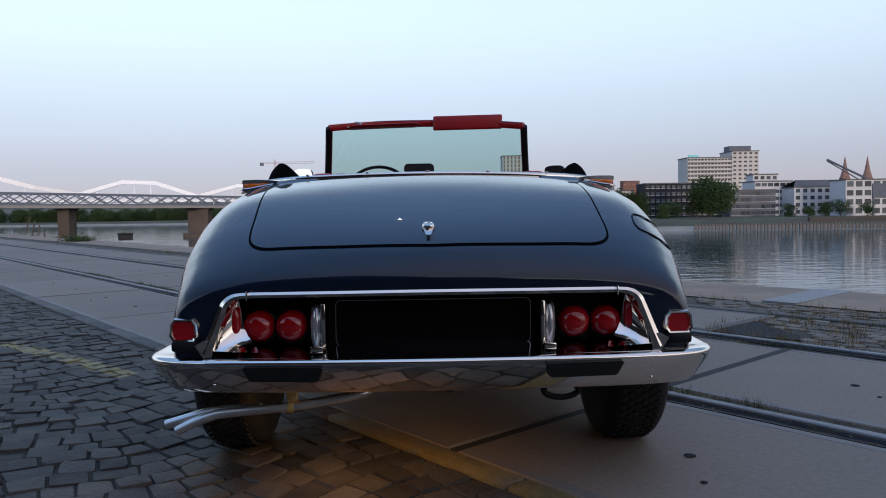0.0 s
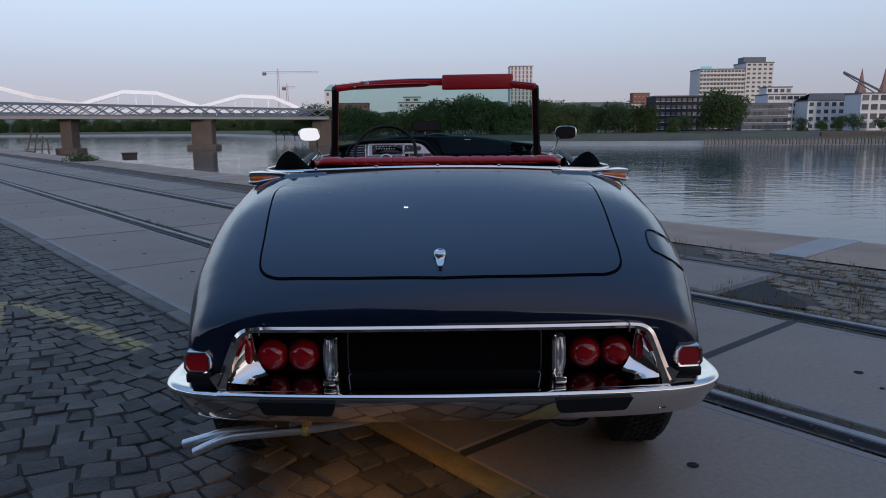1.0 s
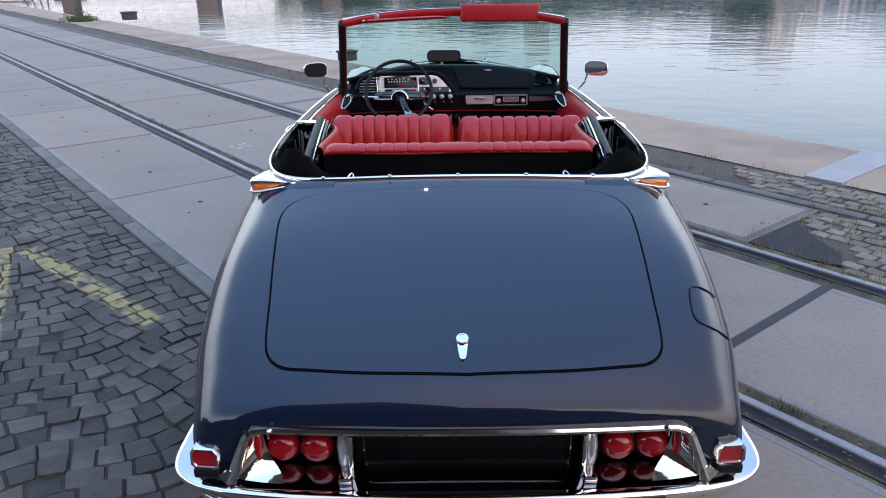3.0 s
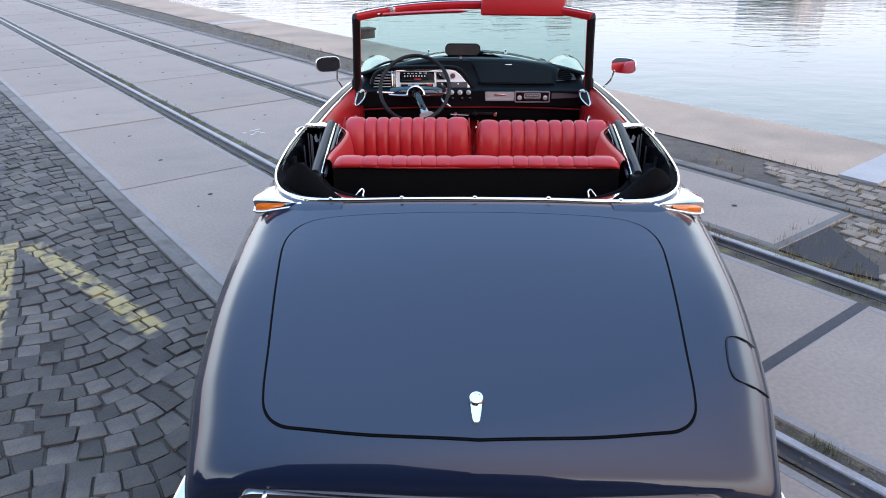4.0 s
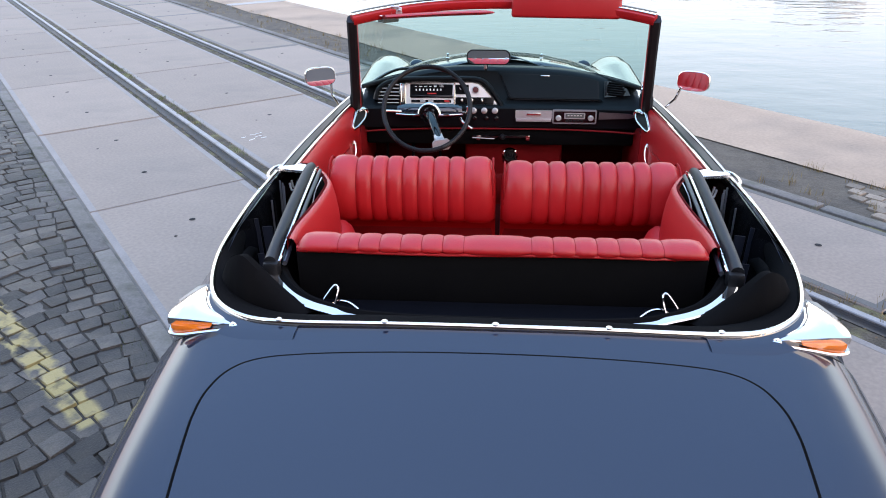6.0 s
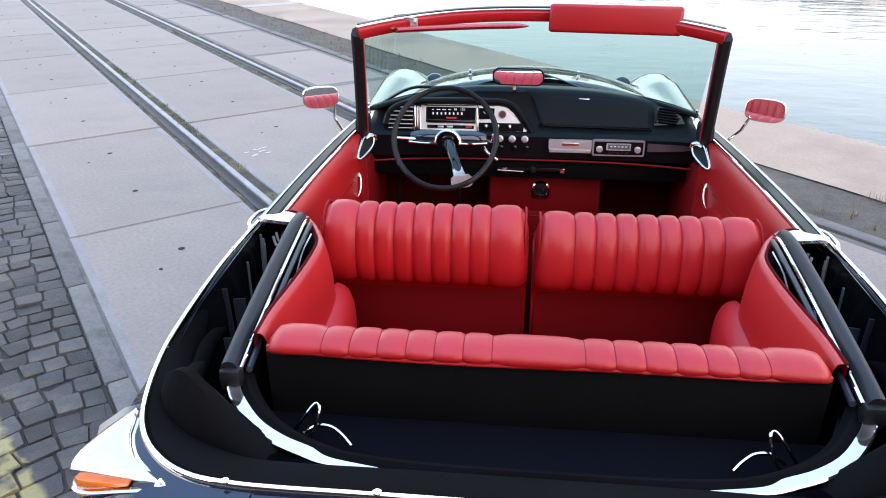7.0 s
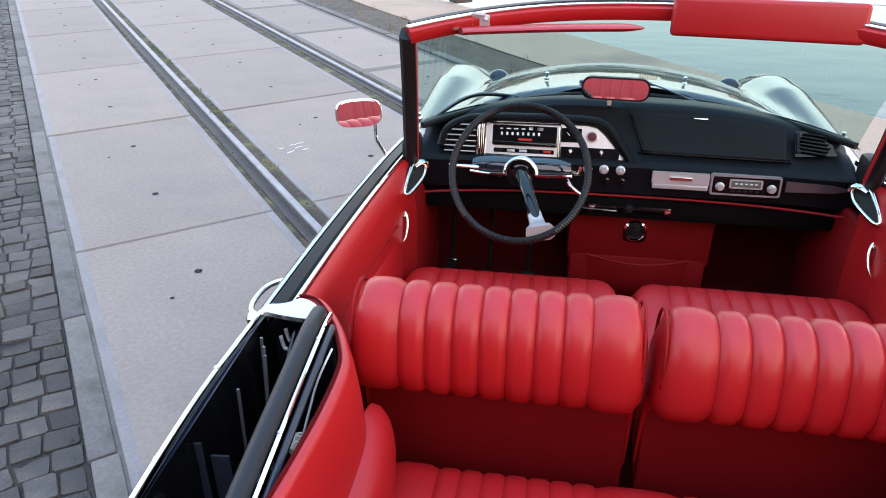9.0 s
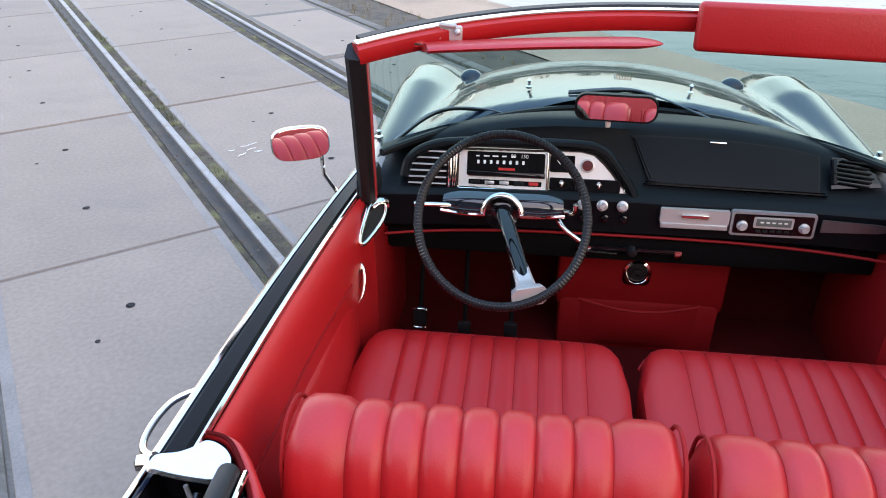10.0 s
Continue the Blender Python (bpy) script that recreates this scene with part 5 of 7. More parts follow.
RB = [(y + .014, z) for y, z in ((1.300, .960), (1.268, .963), (1.256, .972), (1.264, .984), (1.290, .990), (1.322, .987), (1.350, .970), (1.368, .938), (1.395, .85), (1.43, .70), (1.46, .52))]
rb = [-.552] + list(np.linspace(-.432, -.093, 7)) + list(np.linspace(.087, .430, 7)) + [.552]
rear_seat = part("rear_seat", closed_pad(RB, rb, .0058, None, .05), RED, car, "red pleated leather rear bench")
tagged(part("seams", seam_lines(RB, rb, 1, 9), SEAM, rear_seat), "fine dark red stitched seams", kind="stuff")
part("piping", tube([(x, 1.273 + .02 * abs(x / .552) ** 10, .964 + .002 * math.sin(x * 9)) for x in np.linspace(-.548, .548, 40)], .005, 8), RED, rear_seat)
RC = [(1.43, .46), (1.44, .55), (1.52, .575), (1.72, .580), (1.90, .580), (1.968, .566), (1.992, .52), (1.99, .36)]
part("rear_cushion", closed_pad(RC, [-.55] + list(np.linspace(-.43, -.09, 8)) + list(np.linspace(.09, .43, 8)) + [.555], .009, None, .03), RED, rear_seat, "red pleated rear cushion")
tagged(part("seams", seam_lines(RC, [-.55] + list(np.linspace(-.43, -.09, 8)) + list(np.linspace(.09, .43, 8)) + [.555], 1, 7), SEAM, rear_seat), "fine dark red stitched seams", kind="stuff")
part("seat_back_board", box(0, 1.290, .872, 1.10, .020, .170, .006), CLOTH, rear_seat, "black board behind the rear bench")

for s in (-1, 1):
    top = spline([(s * x, y, z) for x, y, z in ((.735, 2.045, .940), (.690, 2.025, .946), (.635, 1.95, .950), (.598, 1.875, .954), (.573, 1.80, .958), (.567, 1.68, .962), (.571, 1.55, .966), (.577, 1.42, .972), (.570, 1.310, .980))], 6)
    rows = []
    for i, p in enumerate(top):
        k = min(1.0, max(0.0, (i - 4) / 9))
        rows.append([(p.x + s * .012, p.y, p.z - .03), (p.x + s * .011, p.y, p.z - .008), (p.x + s * .008, p.y, p.z), (p.x + s * .003, p.y, p.z + .003), (p.x - s * .003, p.y, p.z + .003), (p.x - s * .009, p.y, p.z - .001), (p.x - s * .0125, p.y, p.z - .010)] + [(p.x - s * a * k - s * .0125, p.y - a * .5 * (1 - k), p.z - d) for a, d in ((.003, .024), (.010, .055), (.016, .10), (.020, .17), (.020, .26))] + [(p.x - s * (.012 + .018 * k), p.y, .40)])
    side = part("side_panel", grid(rows), RED, car, "red padded rear side panel")
    part("piping", tube([p + Vector((s * .008, 0, .003)) for p in top], .0035, 7), CARPET, side, "dark red edge piping")
    part("panel_lining", grid([[(p.x + s * .0135, p.y - .004, p.z - .006), (p.x + s * .0165, p.y - .006, p.z - .06), (p.x + s * .016, p.y - .006, .70), (p.x + s * .012, p.y, .42)] for p in top]), CLOTH, side, "black lining on the back of the panel")
    pad = [[(s * (.565 - w * math.cos(t)), 1.74 + l * math.sin(t) * .5, z) for t in np.linspace(-1.57, 1.57, 13)] for z, w, l in ((.50, .055, .42), (.60, .072, .46), (.69, .078, .455), (.73, .076, .44), (.757, .068, .41), (.776, .053, .36), (.787, .034, .29), (.791, .014, .20), (.792, .002, .08))]
    part("armrest", grid(pad), RED, side, "rounded red armrest pad")
    # door inner skin
    rows = []
    for y in np.linspace(2.045, 2.93, 14):
        e = edge_x(y) - .062
        k = math.sin(math.pi * min(max((y - 2.1) / .62, 0), 1))
        rows.append([(s * e, y, .930), (s * (e - .006), y, .934), (s * (e - .016), y, .925), (s * (e - .030), y, .88), (s * (e - .032), y, .80), (s * (e - .033 - .006 * k), y, .76), (s * (e - .035 - .010 * k), y, .66), (s * (e - .034 - .004 * k), y, .56), (s * (e - .03), y, .48), (s * (e - .02), y, .36)])
    door = part("door_panel", grid(rows), RED, car, "red leather door panel with moulded armrest")
    pad = [[(s * (edge_x(2.50) - .092 - w * math.cos(t)), 2.50 + l * math.sin(t), z) for t in np.linspace(-1.57, 1.57, 17)] for z, w, l in ((.42, .012, .27), (.52, .024, .295), (.62, .030, .305), (.68, .030, .300), (.72, .025, .285), (.748, .016, .26), (.762, .006, .22), (.764, .001, .18))]
    part("door_armrest", grid(pad), RED, door, "rounded red door armrest")
    part("door_seam", tube([(s * (edge_x(y) - .095), y, .800 - .10 * (y - 2.4) ** 2) for y in np.linspace(2.1, 2.72, 14)], .003, 6), REDTRIM, door)
    pull = spline([(s * .672, 2.93, .925), (s * .648, 2.945, .912), (s * .645, 2.91, .880), (s * .672, 2.825, .856), (s * .684, 2.805, .862), (s * .684, 2.83, .885), (s * .678, 2.89, .917)], 6)
    part("door_pull", tube(pull, .0062, 10, closed=True), CHROME, door, "triangular chrome door pull")
    part("pull_grip", sweep(spline([(s * .676, 2.905, .915), (s * .660, 2.925, .922), (s * .646, 2.945, .914), (s * .640, 2.950, .900)], 4), ring(.015, 12, .009)), CHROME, door)
    m = len(pull)
    plug = [p + Vector((s * o, 0, 0)) for o in (.002, .010) for p in pull]
    part("pull_recess", ([tuple(p) for p in plug], [tuple(range(m)), tuple(reversed(range(m, 2 * m)))] + [(k, (k + 1) % m, m + (k + 1) % m, m + k) for k in range(m)]), RUBBER, door, "black recess behind the pull", False)
    lever = spline([(s * .690, 2.812, .800), (s * .680, 2.806, .788), (s * .675, 2.790, .758), (s * .678, 2.770, .728), (s * .686, 2.758, .712)], 4)
    part("door_lever", sweep(lever, ring(.0052, 12, .004), taper=[.25 + .75 * math.sin(math.pi * min(1, .08 + .92 * i / (len(lever) - 1))) ** .6 for i in range(len(lever))]), CHROME, door, "chrome door lever")
    part("lever_recess", lathe([(.001, -.003), (.020, -.003), (.022, .001), (.018, .003), (.014, .001), (.001, .0)], 20, facing((s * .688, 2.790, .757), (-s, 0, 0)) @ Matrix.Diagonal((.55, 1.7, 1, 1))), RUBBER, door, "black recess behind the lever")
    part("lever_plate", lathe([(.009, 0), (.008, .004), (.005, .006)], 16, facing((s * .690, 2.803, .786), (-s, 0, 0))), CHROME, door)
    hand = spline([(s * .815, 2.035, .885), (s * .858, 2.045, .888), (s * .872, 2.09, .890), (s * .864, 2.165, .888), (s * .815, 2.215, .885)], 6)
    part("outer_handle", tube(hand, .0065, 10), CHROME, car, "chrome outer door handle")
    part("handle_button", lathe([(.014, 0), (.014, .02), (.006, .024)], 12, facing((s * .838, 2.026, .885), (s, -.3, .1))), CHROME, car)

part("floor_carpet", box(0, 2.5, .338, 1.50, 1.9, .03), FOOTWELL, car, "dark red floor carpet, footwell shade in its colour")
for s in (-1, 1):
    part("kick_panel", box(s * .685, 3.13, .56, .03, .42, .50, .01), UNDERDASH, car, "deep red kick panel")
    part("sill_trim", box(s * .690, 2.45, .375, .05, 1.0, .10, .02), CARPET, car)
part("toe_board", box(0, 3.36, .55, 1.40, .03, .55), FOOTWELL, car, "dark red toe board, footwell shade in its colour")
centre = part("centre_panel", join(box(.08, 3.17, .62, .50, .05, .26, .02), box(.08, 3.165, .43, .48, .05, .20, .02)), UNDERDASH, car, "dark red panel under the dashboard")
pocket = [[(x, 3.142 - .040 * k * math.sin(math.pi * (x + .10) / .36), z) for x in np.linspace(-.10, .26, 15)] for k, z in ((.9, .520), (1.0, .50), (.9, .44), (.5, .38), (0, .36))]
part("map_pocket", grid(pocket), UNDERDASH, centre, "curved red map pocket")
part("pocket_lip", tube([(x, 3.142 - .037 * math.sin(math.pi * (x + .10) / .36), .522 - .010 * math.sin(math.pi * (x + .10) / .36)) for x in np.linspace(-.10, .26, 15)], .004, 6), REDTRIM, centre)
spk = part("speaker", lathe([(.040, 0), (.040, .006), (.033, .010), (.028, .006), (.026, .0)], 28, facing((.062, 3.142, .628), (0, -1, .1))), CHROME, car, "small round chrome speaker")
part("speaker_plate", plate(rounded(.078, .062, .016), .004, facing((.062, 3.143, .616), (0, -1, .1))), POLISHED, spk)
part("cone", lathe([(.027, .001), (.015, .004), (.012, .010), (.003, .012)], 20, facing((.062, 3.142, .628), (0, -1, .1))), RUBBER, spk)
for x, z, rim in ((-.575, .48, True), (-.44, .44, False), (-.30, .45, False)):
    pd = part("pedal", box(x, 3.05, z, .040, .018, .060, .006), RUBBER, car, "black rubber pedal")
    if rim:
        part("pedal_rim", sweep([(x + a, 3.038, z + b) for a, b in rounded(.046, .068, .01)], ring(.003, 6), (0, 1, 0), True), CHROME, pd, "chrome pedal frame")
    part("pedal_arm", tube([(x, 3.06, z + .02), (x, 3.12, .62), (x, 3.16, .74)], .007, 8), CLOTH, pd)

# ---- windscreen ----
def top_edge(t):
    return Vector((.632 * t, 2.868 - .175 * abs(t) ** 2.2, 1.412 - .045 * abs(t) ** 2.4))


def low_edge(t):
    return Vector((.680 * t, 3.44 - .36 * abs(t) ** 2.2, 1.03 - .035 * abs(t) ** 2))


rows = []
for k in np.linspace(0, 1, 10):
    rows.append([low_edge(t).lerp(top_edge(t), k) + Vector((0, .05 * math.sin(math.pi * k) * (1 - t * t * .6), .02 * math.sin(math.pi * k))) for t in np.linspace(-1, 1, 41)])
screen = part("windscreen", grid(rows), GLASS, car, "green tinted curved windscreen")
screen.visible_shadow = False
te = [top_edge(t) for t in np.linspace(-1, 1, 41)]
header = part("header_rail", sweep([p + Vector((0, -.012, .000)) for p in te], [(-.018, -.020), (.010, -.022), (.020, -.010), (.020, .010), (.008, .020), (-.018, .018)]), RED, car, "red padded windscreen header")
part("header_chrome", sweep([p + Vector((0, -.016, .021)) for p in te], rect(.022, .006, .002)), CHROME, header, "chrome strip on the header")
part("header_seal", sweep([p + Vector((0, .014, .020)) for p in te], rect(.036, .014, .004)), RUBBER, header, "black header seal")
part("cowl_seal", sweep([low_edge(t) + Vector((0, .008, -.004)) for t in np.linspace(-1, 1, 41)], rect(.02, .02, .005)), RUBBER, screen)
for s in (-1, 1):
    pil = [top_edge(s) + Vector((s * .002, -.004, .002)), Vector((s * .650, 2.77, 1.22)), Vector((s * .668, 2.85, 1.07)), Vector((s * .686, 2.935, .93))]
    pil = spline(pil, 5)
    p = part("pillar", sweep(pil, rect(.042, .052, .010), (0, 1, .4)), RUBBER, car, "black windscreen pillar")
    part("pillar_trim", sweep([v + Vector((-s * .020, -.002, 0)) for v in pil], rect(.005, .022, .002), (0, 1, .4)), RED, p, "red trim inside the pillar")
    part("pillar_chrome", sweep([v + Vector((s * .016, .030, 0)) for v in pil], rect(.014, .012, .003), (0, 1, .4)), CHROME, p, "chrome outer edge of the pillar")
    part("pillar_foot", box(s * .690, 2.965, .955, .05, .12, .09, .02), RUBBER, p)
    if s < 0:
        part("header_catch", join(box(s * .455, 2.756, 1.394, .056, .012, .032, .004), *[lathe([(.007, 0), (.005, .008), (.001, .009)], 10, facing((s * .455 + a, 2.751, 1.392 + b), (0, -1, .4))) for a, b in ((-.019, -.006), (.019, .006))], tube([(s * .455 - .02, 2.752, 1.412), (s * .455 + .016, 2.750, 1.410)], .005, 8)), BRUSHED, header, "bright hood catch")

# sun visors: one folded flat, one turned up above the header
vis = part("sun_visor", sweep(spline([(-.500, 2.712, 1.372), (-.47, 2.718, 1.375), (-.26, 2.735, 1.384), (-.085, 2.740, 1.389), (-.030, 2.738, 1.389)], 5), ring(.056, 16, .010), (0, .12, 1), taper=[.75, .85, .93, .97] + [1.0] * 12 + [.85, .68, .5, .32, .12]), RED, car, "red padded sun visor folded under the header")
part("visor_pin", tube([(-.545, 2.725, 1.378), (-.48, 2.722, 1.376)], .005, 8), CHROME, vis)
vis2 = part("sun_visor", moved(box(0, 0, 0, .462, .026, .098, .012, 3), pose(.272, 2.785, 1.408, -8, 0, -8)), RED, car, "red sun visor turned up above the header")
part("visor_pin", tube([(.480, 2.752, 1.378), (.525, 2.735, 1.376)], .006, 8), CHROME, vis2)

# mirrors, wipers
for s, yaw, tilt in ((-1, .46, .100), (1, -.53, .06)):
    c = Vector((-.845, 2.905, 1.079) if s < 0 else (.864, 2.85, 1.078))
    m = facing(c, (yaw, -1, tilt))
    oval = [(math.copysign(abs(math.cos(a)) ** .62, math.cos(a)) * .073, math.copysign(abs(math.sin(a)) ** .62, math.sin(a)) * .044) for a in np.linspace(0, 2 * math.pi, 33)[:-1]]
    shell = [[tuple(m @ Vector((x * k, y * k, z))) for x, y in oval] for k, z in ((.95, .004), (1.0, -.002), (1.0, -.010), (.86, -.028), (.5, -.042), (.1, -.046))]
    mir = part("door_mirror", grid(shell, True, True), CHROME, car, "oval chrome door mirror")
    part("mirror_glass", plate([(x * .92, y * .90) for x, y in oval], .003, m @ Matrix.Translation((0, 0, .0065))), MIRROR, mir, "mirror glass")
    part("mirror_stem", tube([c + Vector((-s * .045, .016, -.028)), c.lerp(Vector((s * .775, 2.95, .935)), .6) + Vector((0, .008, -.010)), Vector((s * .775, 2.95, .930))], .0055, 8), CHROME, mir)
rm = part("inner_mirror", plate(rounded(.215, .072, .03), .022, facing((-.058, 3.128, 1.128), (-.07, -1, .06))), RUBBER, car, "inside rear-view mirror")
part("mirror_glass", plate(rounded(.203, .062, .026), .003, facing((-.058, 3.124, 1.129), (-.07, -1, .06))), MIRROR, rm, "mirror glass")
part("mirror_stem", tube([(-.065, 3.145, 1.115), (-.07, 3.20, 1.05)], .007, 8), CHROME, rm)
part("mirror_lever", box(-.072, 3.150, 1.080, .014, .008, .024, .003), WHITE, rm)
for pts in ([(-.672, 3.215, .976), (-.600, 3.370, 1.000), (-.522, 3.42, 1.016), (-.399, 3.43, 1.010), (-.327, 3.40, .996)], [(-.165, 3.50, 1.054), (-.001, 3.50, 1.069), (.092, 3.48, 1.060), (.268, 3.36, 1.023)]):
    arm = part("wiper", tube(spline(pts, 5), .0032, 8), RODGREY, car, "thin steel wiper arm")
    blade = [Vector(p) + Vector((0, .022, -.010)) for p in pts[:4]]
    part("blade", sweep(spline(blade, 5), rect(.006, .012, .002)), RUBBER, arm, "black wiper blade")
    part("blade_spine", tube(spline([p + Vector((0, -.006, .010)) for p in blade[:3]], 5), .0024, 6), RODGREY, arm)
    part("pivot", lathe([(.014, 0), (.013, .010), (.006, .018), (.001, .019)], 14, Matrix.Translation(Vector(pts[-1]) + Vector((0, .01, -.02)))), CHROME, arm, "chrome wiper pivot")

# ---- dashboard ----
rows = []
for x in np.linspace(-.69, .69, 47):
    t = x / .69
    off, g = -.03 * abs(t) ** 3, low_edge(min(1, max(-1, t)))
    hood = .010 * math.exp(-((x + .25) / .22) ** 2)
    d = .075 * abs(t) ** 3.5
    rows.append([(x, g.y - .01, g.z - .012), (x, (3.28 + g.y) / 2 + off * .5, 1.045 - .02 * t * t - d * .5), (x, 3.265 + off, 1.056 + hood - .03 * t * t - d), (x, 3.225 + off - hood, 1.058 + hood - .035 * t * t - d), (x, 3.200 + off - hood, 1.046 + hood - .035 * t * t - d),
                 (x, 3.185 + off, 1.020 - .03 * t * t - d * .7), (x, 3.115 + off, .925), (x, 3.088 + off, .908), (x, 3.066 + off, .903), (x, 3.056 + off, .893), (x, 3.060 + off, .80), (x, 3.075 + off, .785), (x, 3.16, .76), (x, 3.34, .74)])
dash = part("dashboard", grid(rows), VINYL, car, "black padded dashboard")
FACE = facing((0, 3.150, .9725), (0, -.80, .60))  # sloping upper face


def on_face(x, s, lift=0.0):
    off = -.03 * abs(x / .69) ** 3
    return Matrix.Translation((x, 3.150 + off, .9725)) @ FACE.to_3x3().to_4x4() @ Matrix.Translation((0, s, lift))


def face_plate(outline, x0, s0, lift, thick):
    n = len(outline)
    v = [tuple(on_face(x0 + x, s0 + y, lift).translation) for x, y in outline] + [tuple(on_face(x0 + x, s0 + y, lift - thick).translation) for x, y in outline]
    return v, [tuple(range(n)), tuple(reversed(range(n, 2 * n)))] + [(i, n + i, n + (i + 1) % n, (i + 1) % n) for i in range(n)]


PANEL = facing((0, 3.100, .950), (0, -.944, .33))  # steeper plane of the instruments


def on_panel(x, s, lift=0.0):
    off = -.03 * abs(x / .69) ** 3
    return Matrix.Translation((x, off, 0)) @ PANEL @ Matrix.Translation((0, s, lift - .016))


PANELMETAL = material("panel_metal", (.86, .84, .83), .36, .35, .08, 6, 300)
hull = [(-.345, -.058), (.270, -.058), (.262, -.036), (.205, .036), (.172, .062), (.13, .071), (-.20, .071), (-.26, .066), (-.315, .046), (-.345, .0)]
part("binnacle", plate(hull, .085, on_panel(-.265, 0, .010)), VINYL, dash, "black padded instrument housing")
brow = spline([(-.350, -.02, 0), (-.335, .030, 0), (-.285, .062, 0), (-.20, .076, 0), (.0, .079, 0), (.13, .077, 0), (.180, .066, 0), (.212, .040, 0), (.262, -.026, 0), (.280, -.060, 0)], 5)
part("brow", sweep([on_panel(-.265 + p.x, p.y, .012).translation for p in brow], ring(.014, 10, .020), (0, -.944, .33)), VINYL, dash, "rolled edge over the instruments")
part("instrument_panel", plate([(-.205, -.052), (.255, -.052), (.250, -.035), (.195, .030), (.165, .055), (.13, .062), (-.17, .062), (-.205, .05)], .012, on_panel(-.265, 0, .016)), PANELMETAL, dash, "bright metal instrument panel")
part("instrument_block", plate(rounded(.243, .104, .008), .004, on_panel(-.345, .004, .0190)), PANELMETAL, dash, "bright instrument block")
part("block_rim", sweep([on_panel(-.345 + a, .004 + b, .0195).translation for a, b in rounded(.247, .108, .008)], rect(.006, .006, .0015), (0, -.944, .33), True), CHROME, dash, "bright rim round the instrument block")
for x in (-.480, -.474, -.2245):
    part("rim_bar", box(0, 0, 0, .0035, .100, .006, .001), CHROME, dash).matrix_basis = on_panel(x, .004, .0215)
for x in (-.460, -.229):
    part("rim_screw", lathe([(.004, 0), (.003, .002), (.001, .0022)], 8, on_panel(x, .052, .0215)), BRUSHED, dash)
part("panel_rim", sweep([on_panel(-.265 + a, b, .0175).translation for a, b in ((.040, -.050), (.252, -.050), (.247, -.035), (.192, .029), (.163, .053), (.13, .060), (.040, .060))], rect(.005, .005, .001), (0, -.944, .33), True), CHROME, dash, "bright rim of the switch panel")
part("speedometer", plate(rounded(.212, .066, .005), .006, on_panel(-.338, .018, .0215)), GLOSS, dash, "black strip speedometer")
for i, w in enumerate((.012, .02, .02, .016, .014)):
    part("mark", plate(rounded(w * .8, .004, .0015), .001, on_panel(-.415 + i * .024, .040, .0228)), WHITE, dash)
for i in range(10):
    part("mark", plate(rounded(.007, .010, .002), .001, on_panel(-.413 + i * .0175, .024, .0228)), WHITE, dash)
part("red_mark", plate(rounded(.045, .007, .002), .001, on_panel(-.335, .0055, .0228)), REDMARK, dash)
part("blue_mark", plate(rounded(.035, .009, .002), .001, on_panel(-.255, .000, .0228)), BLUEMARK, dash)
part("bezel_bar", box(0, 0, 0, .21, .014, .008, .002), GLOSS, dash).matrix_basis = on_panel(-.335, -.009, .0235)


def writing(text, size, x, s, lift):
    c = bpy.data.curves.new("lettering", "FONT")
    c.body, c.size, c.extrude, c.align_x, c.align_y = text, size, .0003, "CENTER", "CENTER"
    c.materials.append(WHITE)
    ob = new("lettering", c)
    ob.parent, ob.matrix_basis = dash, on_panel(x, s, lift)
    return ob


writing("80", .014, -.318, .041, .0228)
writing("150", .014, -.288, .041, .0228)
writing("250", .013, -.255, .041, .0228)
part("warning_strip", plate(rounded(.200, .014, .003), .004, on_panel(-.338, -.032, .0205)), GLOSS, dash, "strip of small warning lamps")
for i in range(5):
    part("warning_lamp", box(0, 0, 0, .026, .009, .004, .001), REDMARK if i == 4 else (LIDVINYL if i in (0, 3) else BRUSHED), dash).matrix_basis = on_panel(-.420 + i * .040, -.032, .0215)
part("clock", plate(rounded(.066, .046, .004), .004, on_panel(-.185, .026, .0205)), GLOSS, dash, "small square clock")
part("clock_hand", box(0, 0, 0, .002, .014, .001), WHITE, dash).matrix_basis = on_panel(-.195, .030, .0215) @ Matrix.Rotation(.7, 4, "Z")
part("gauge", lathe([(.019, 0), (.019, .006), (.015, .007), (.014, .003)], 24, on_panel(-.118, .024, .0185)), BRUSHED, dash, "small round gauge")
part("gauge_face", lathe([(.0145, 0), (.0145, .004), (.002, .0045)], 20, on_panel(-.118, .024, .0195)), material("maroon_face", (.10, .01, .012), .3), dash)
part("switch_strip", plate(rounded(.190, .034, .004), .004, on_panel(-.122, -.029, .0205)), GLOSS, dash, "black strip with three switches")
for x in (-.185, -.135, -.085):
    part("switch", join(lathe([(.008, 0), (.008, .006), (.004, .012), (.002, .013)], 14, on_panel(x, -.026, .0205)), moved(box(0, -.003, .010, .005, .012, .008, .001), on_panel(x, -.026, .0205))), CHROME, dash, "bright toggle switch")
for x in (-.125, -.073, -.020):
    part("knob", lathe([(.015, 0), (.015, .005), (.010, .007), (.010, .018), (.008, .021), (.001, .021)], 18, facing((x, 3.050, .884), (0, -1, .25))), BRUSHED, dash, "bright dashboard knob")
for x in (-.120, -.062, -.012):
    part("knob", lathe([(.011, 0), (.011, .006), (.007, .008), (.006, .018), (.001, .019)], 14, facing((x, 3.055, .845), (0, -1, 0))), GLOSS, dash, "small black knob")
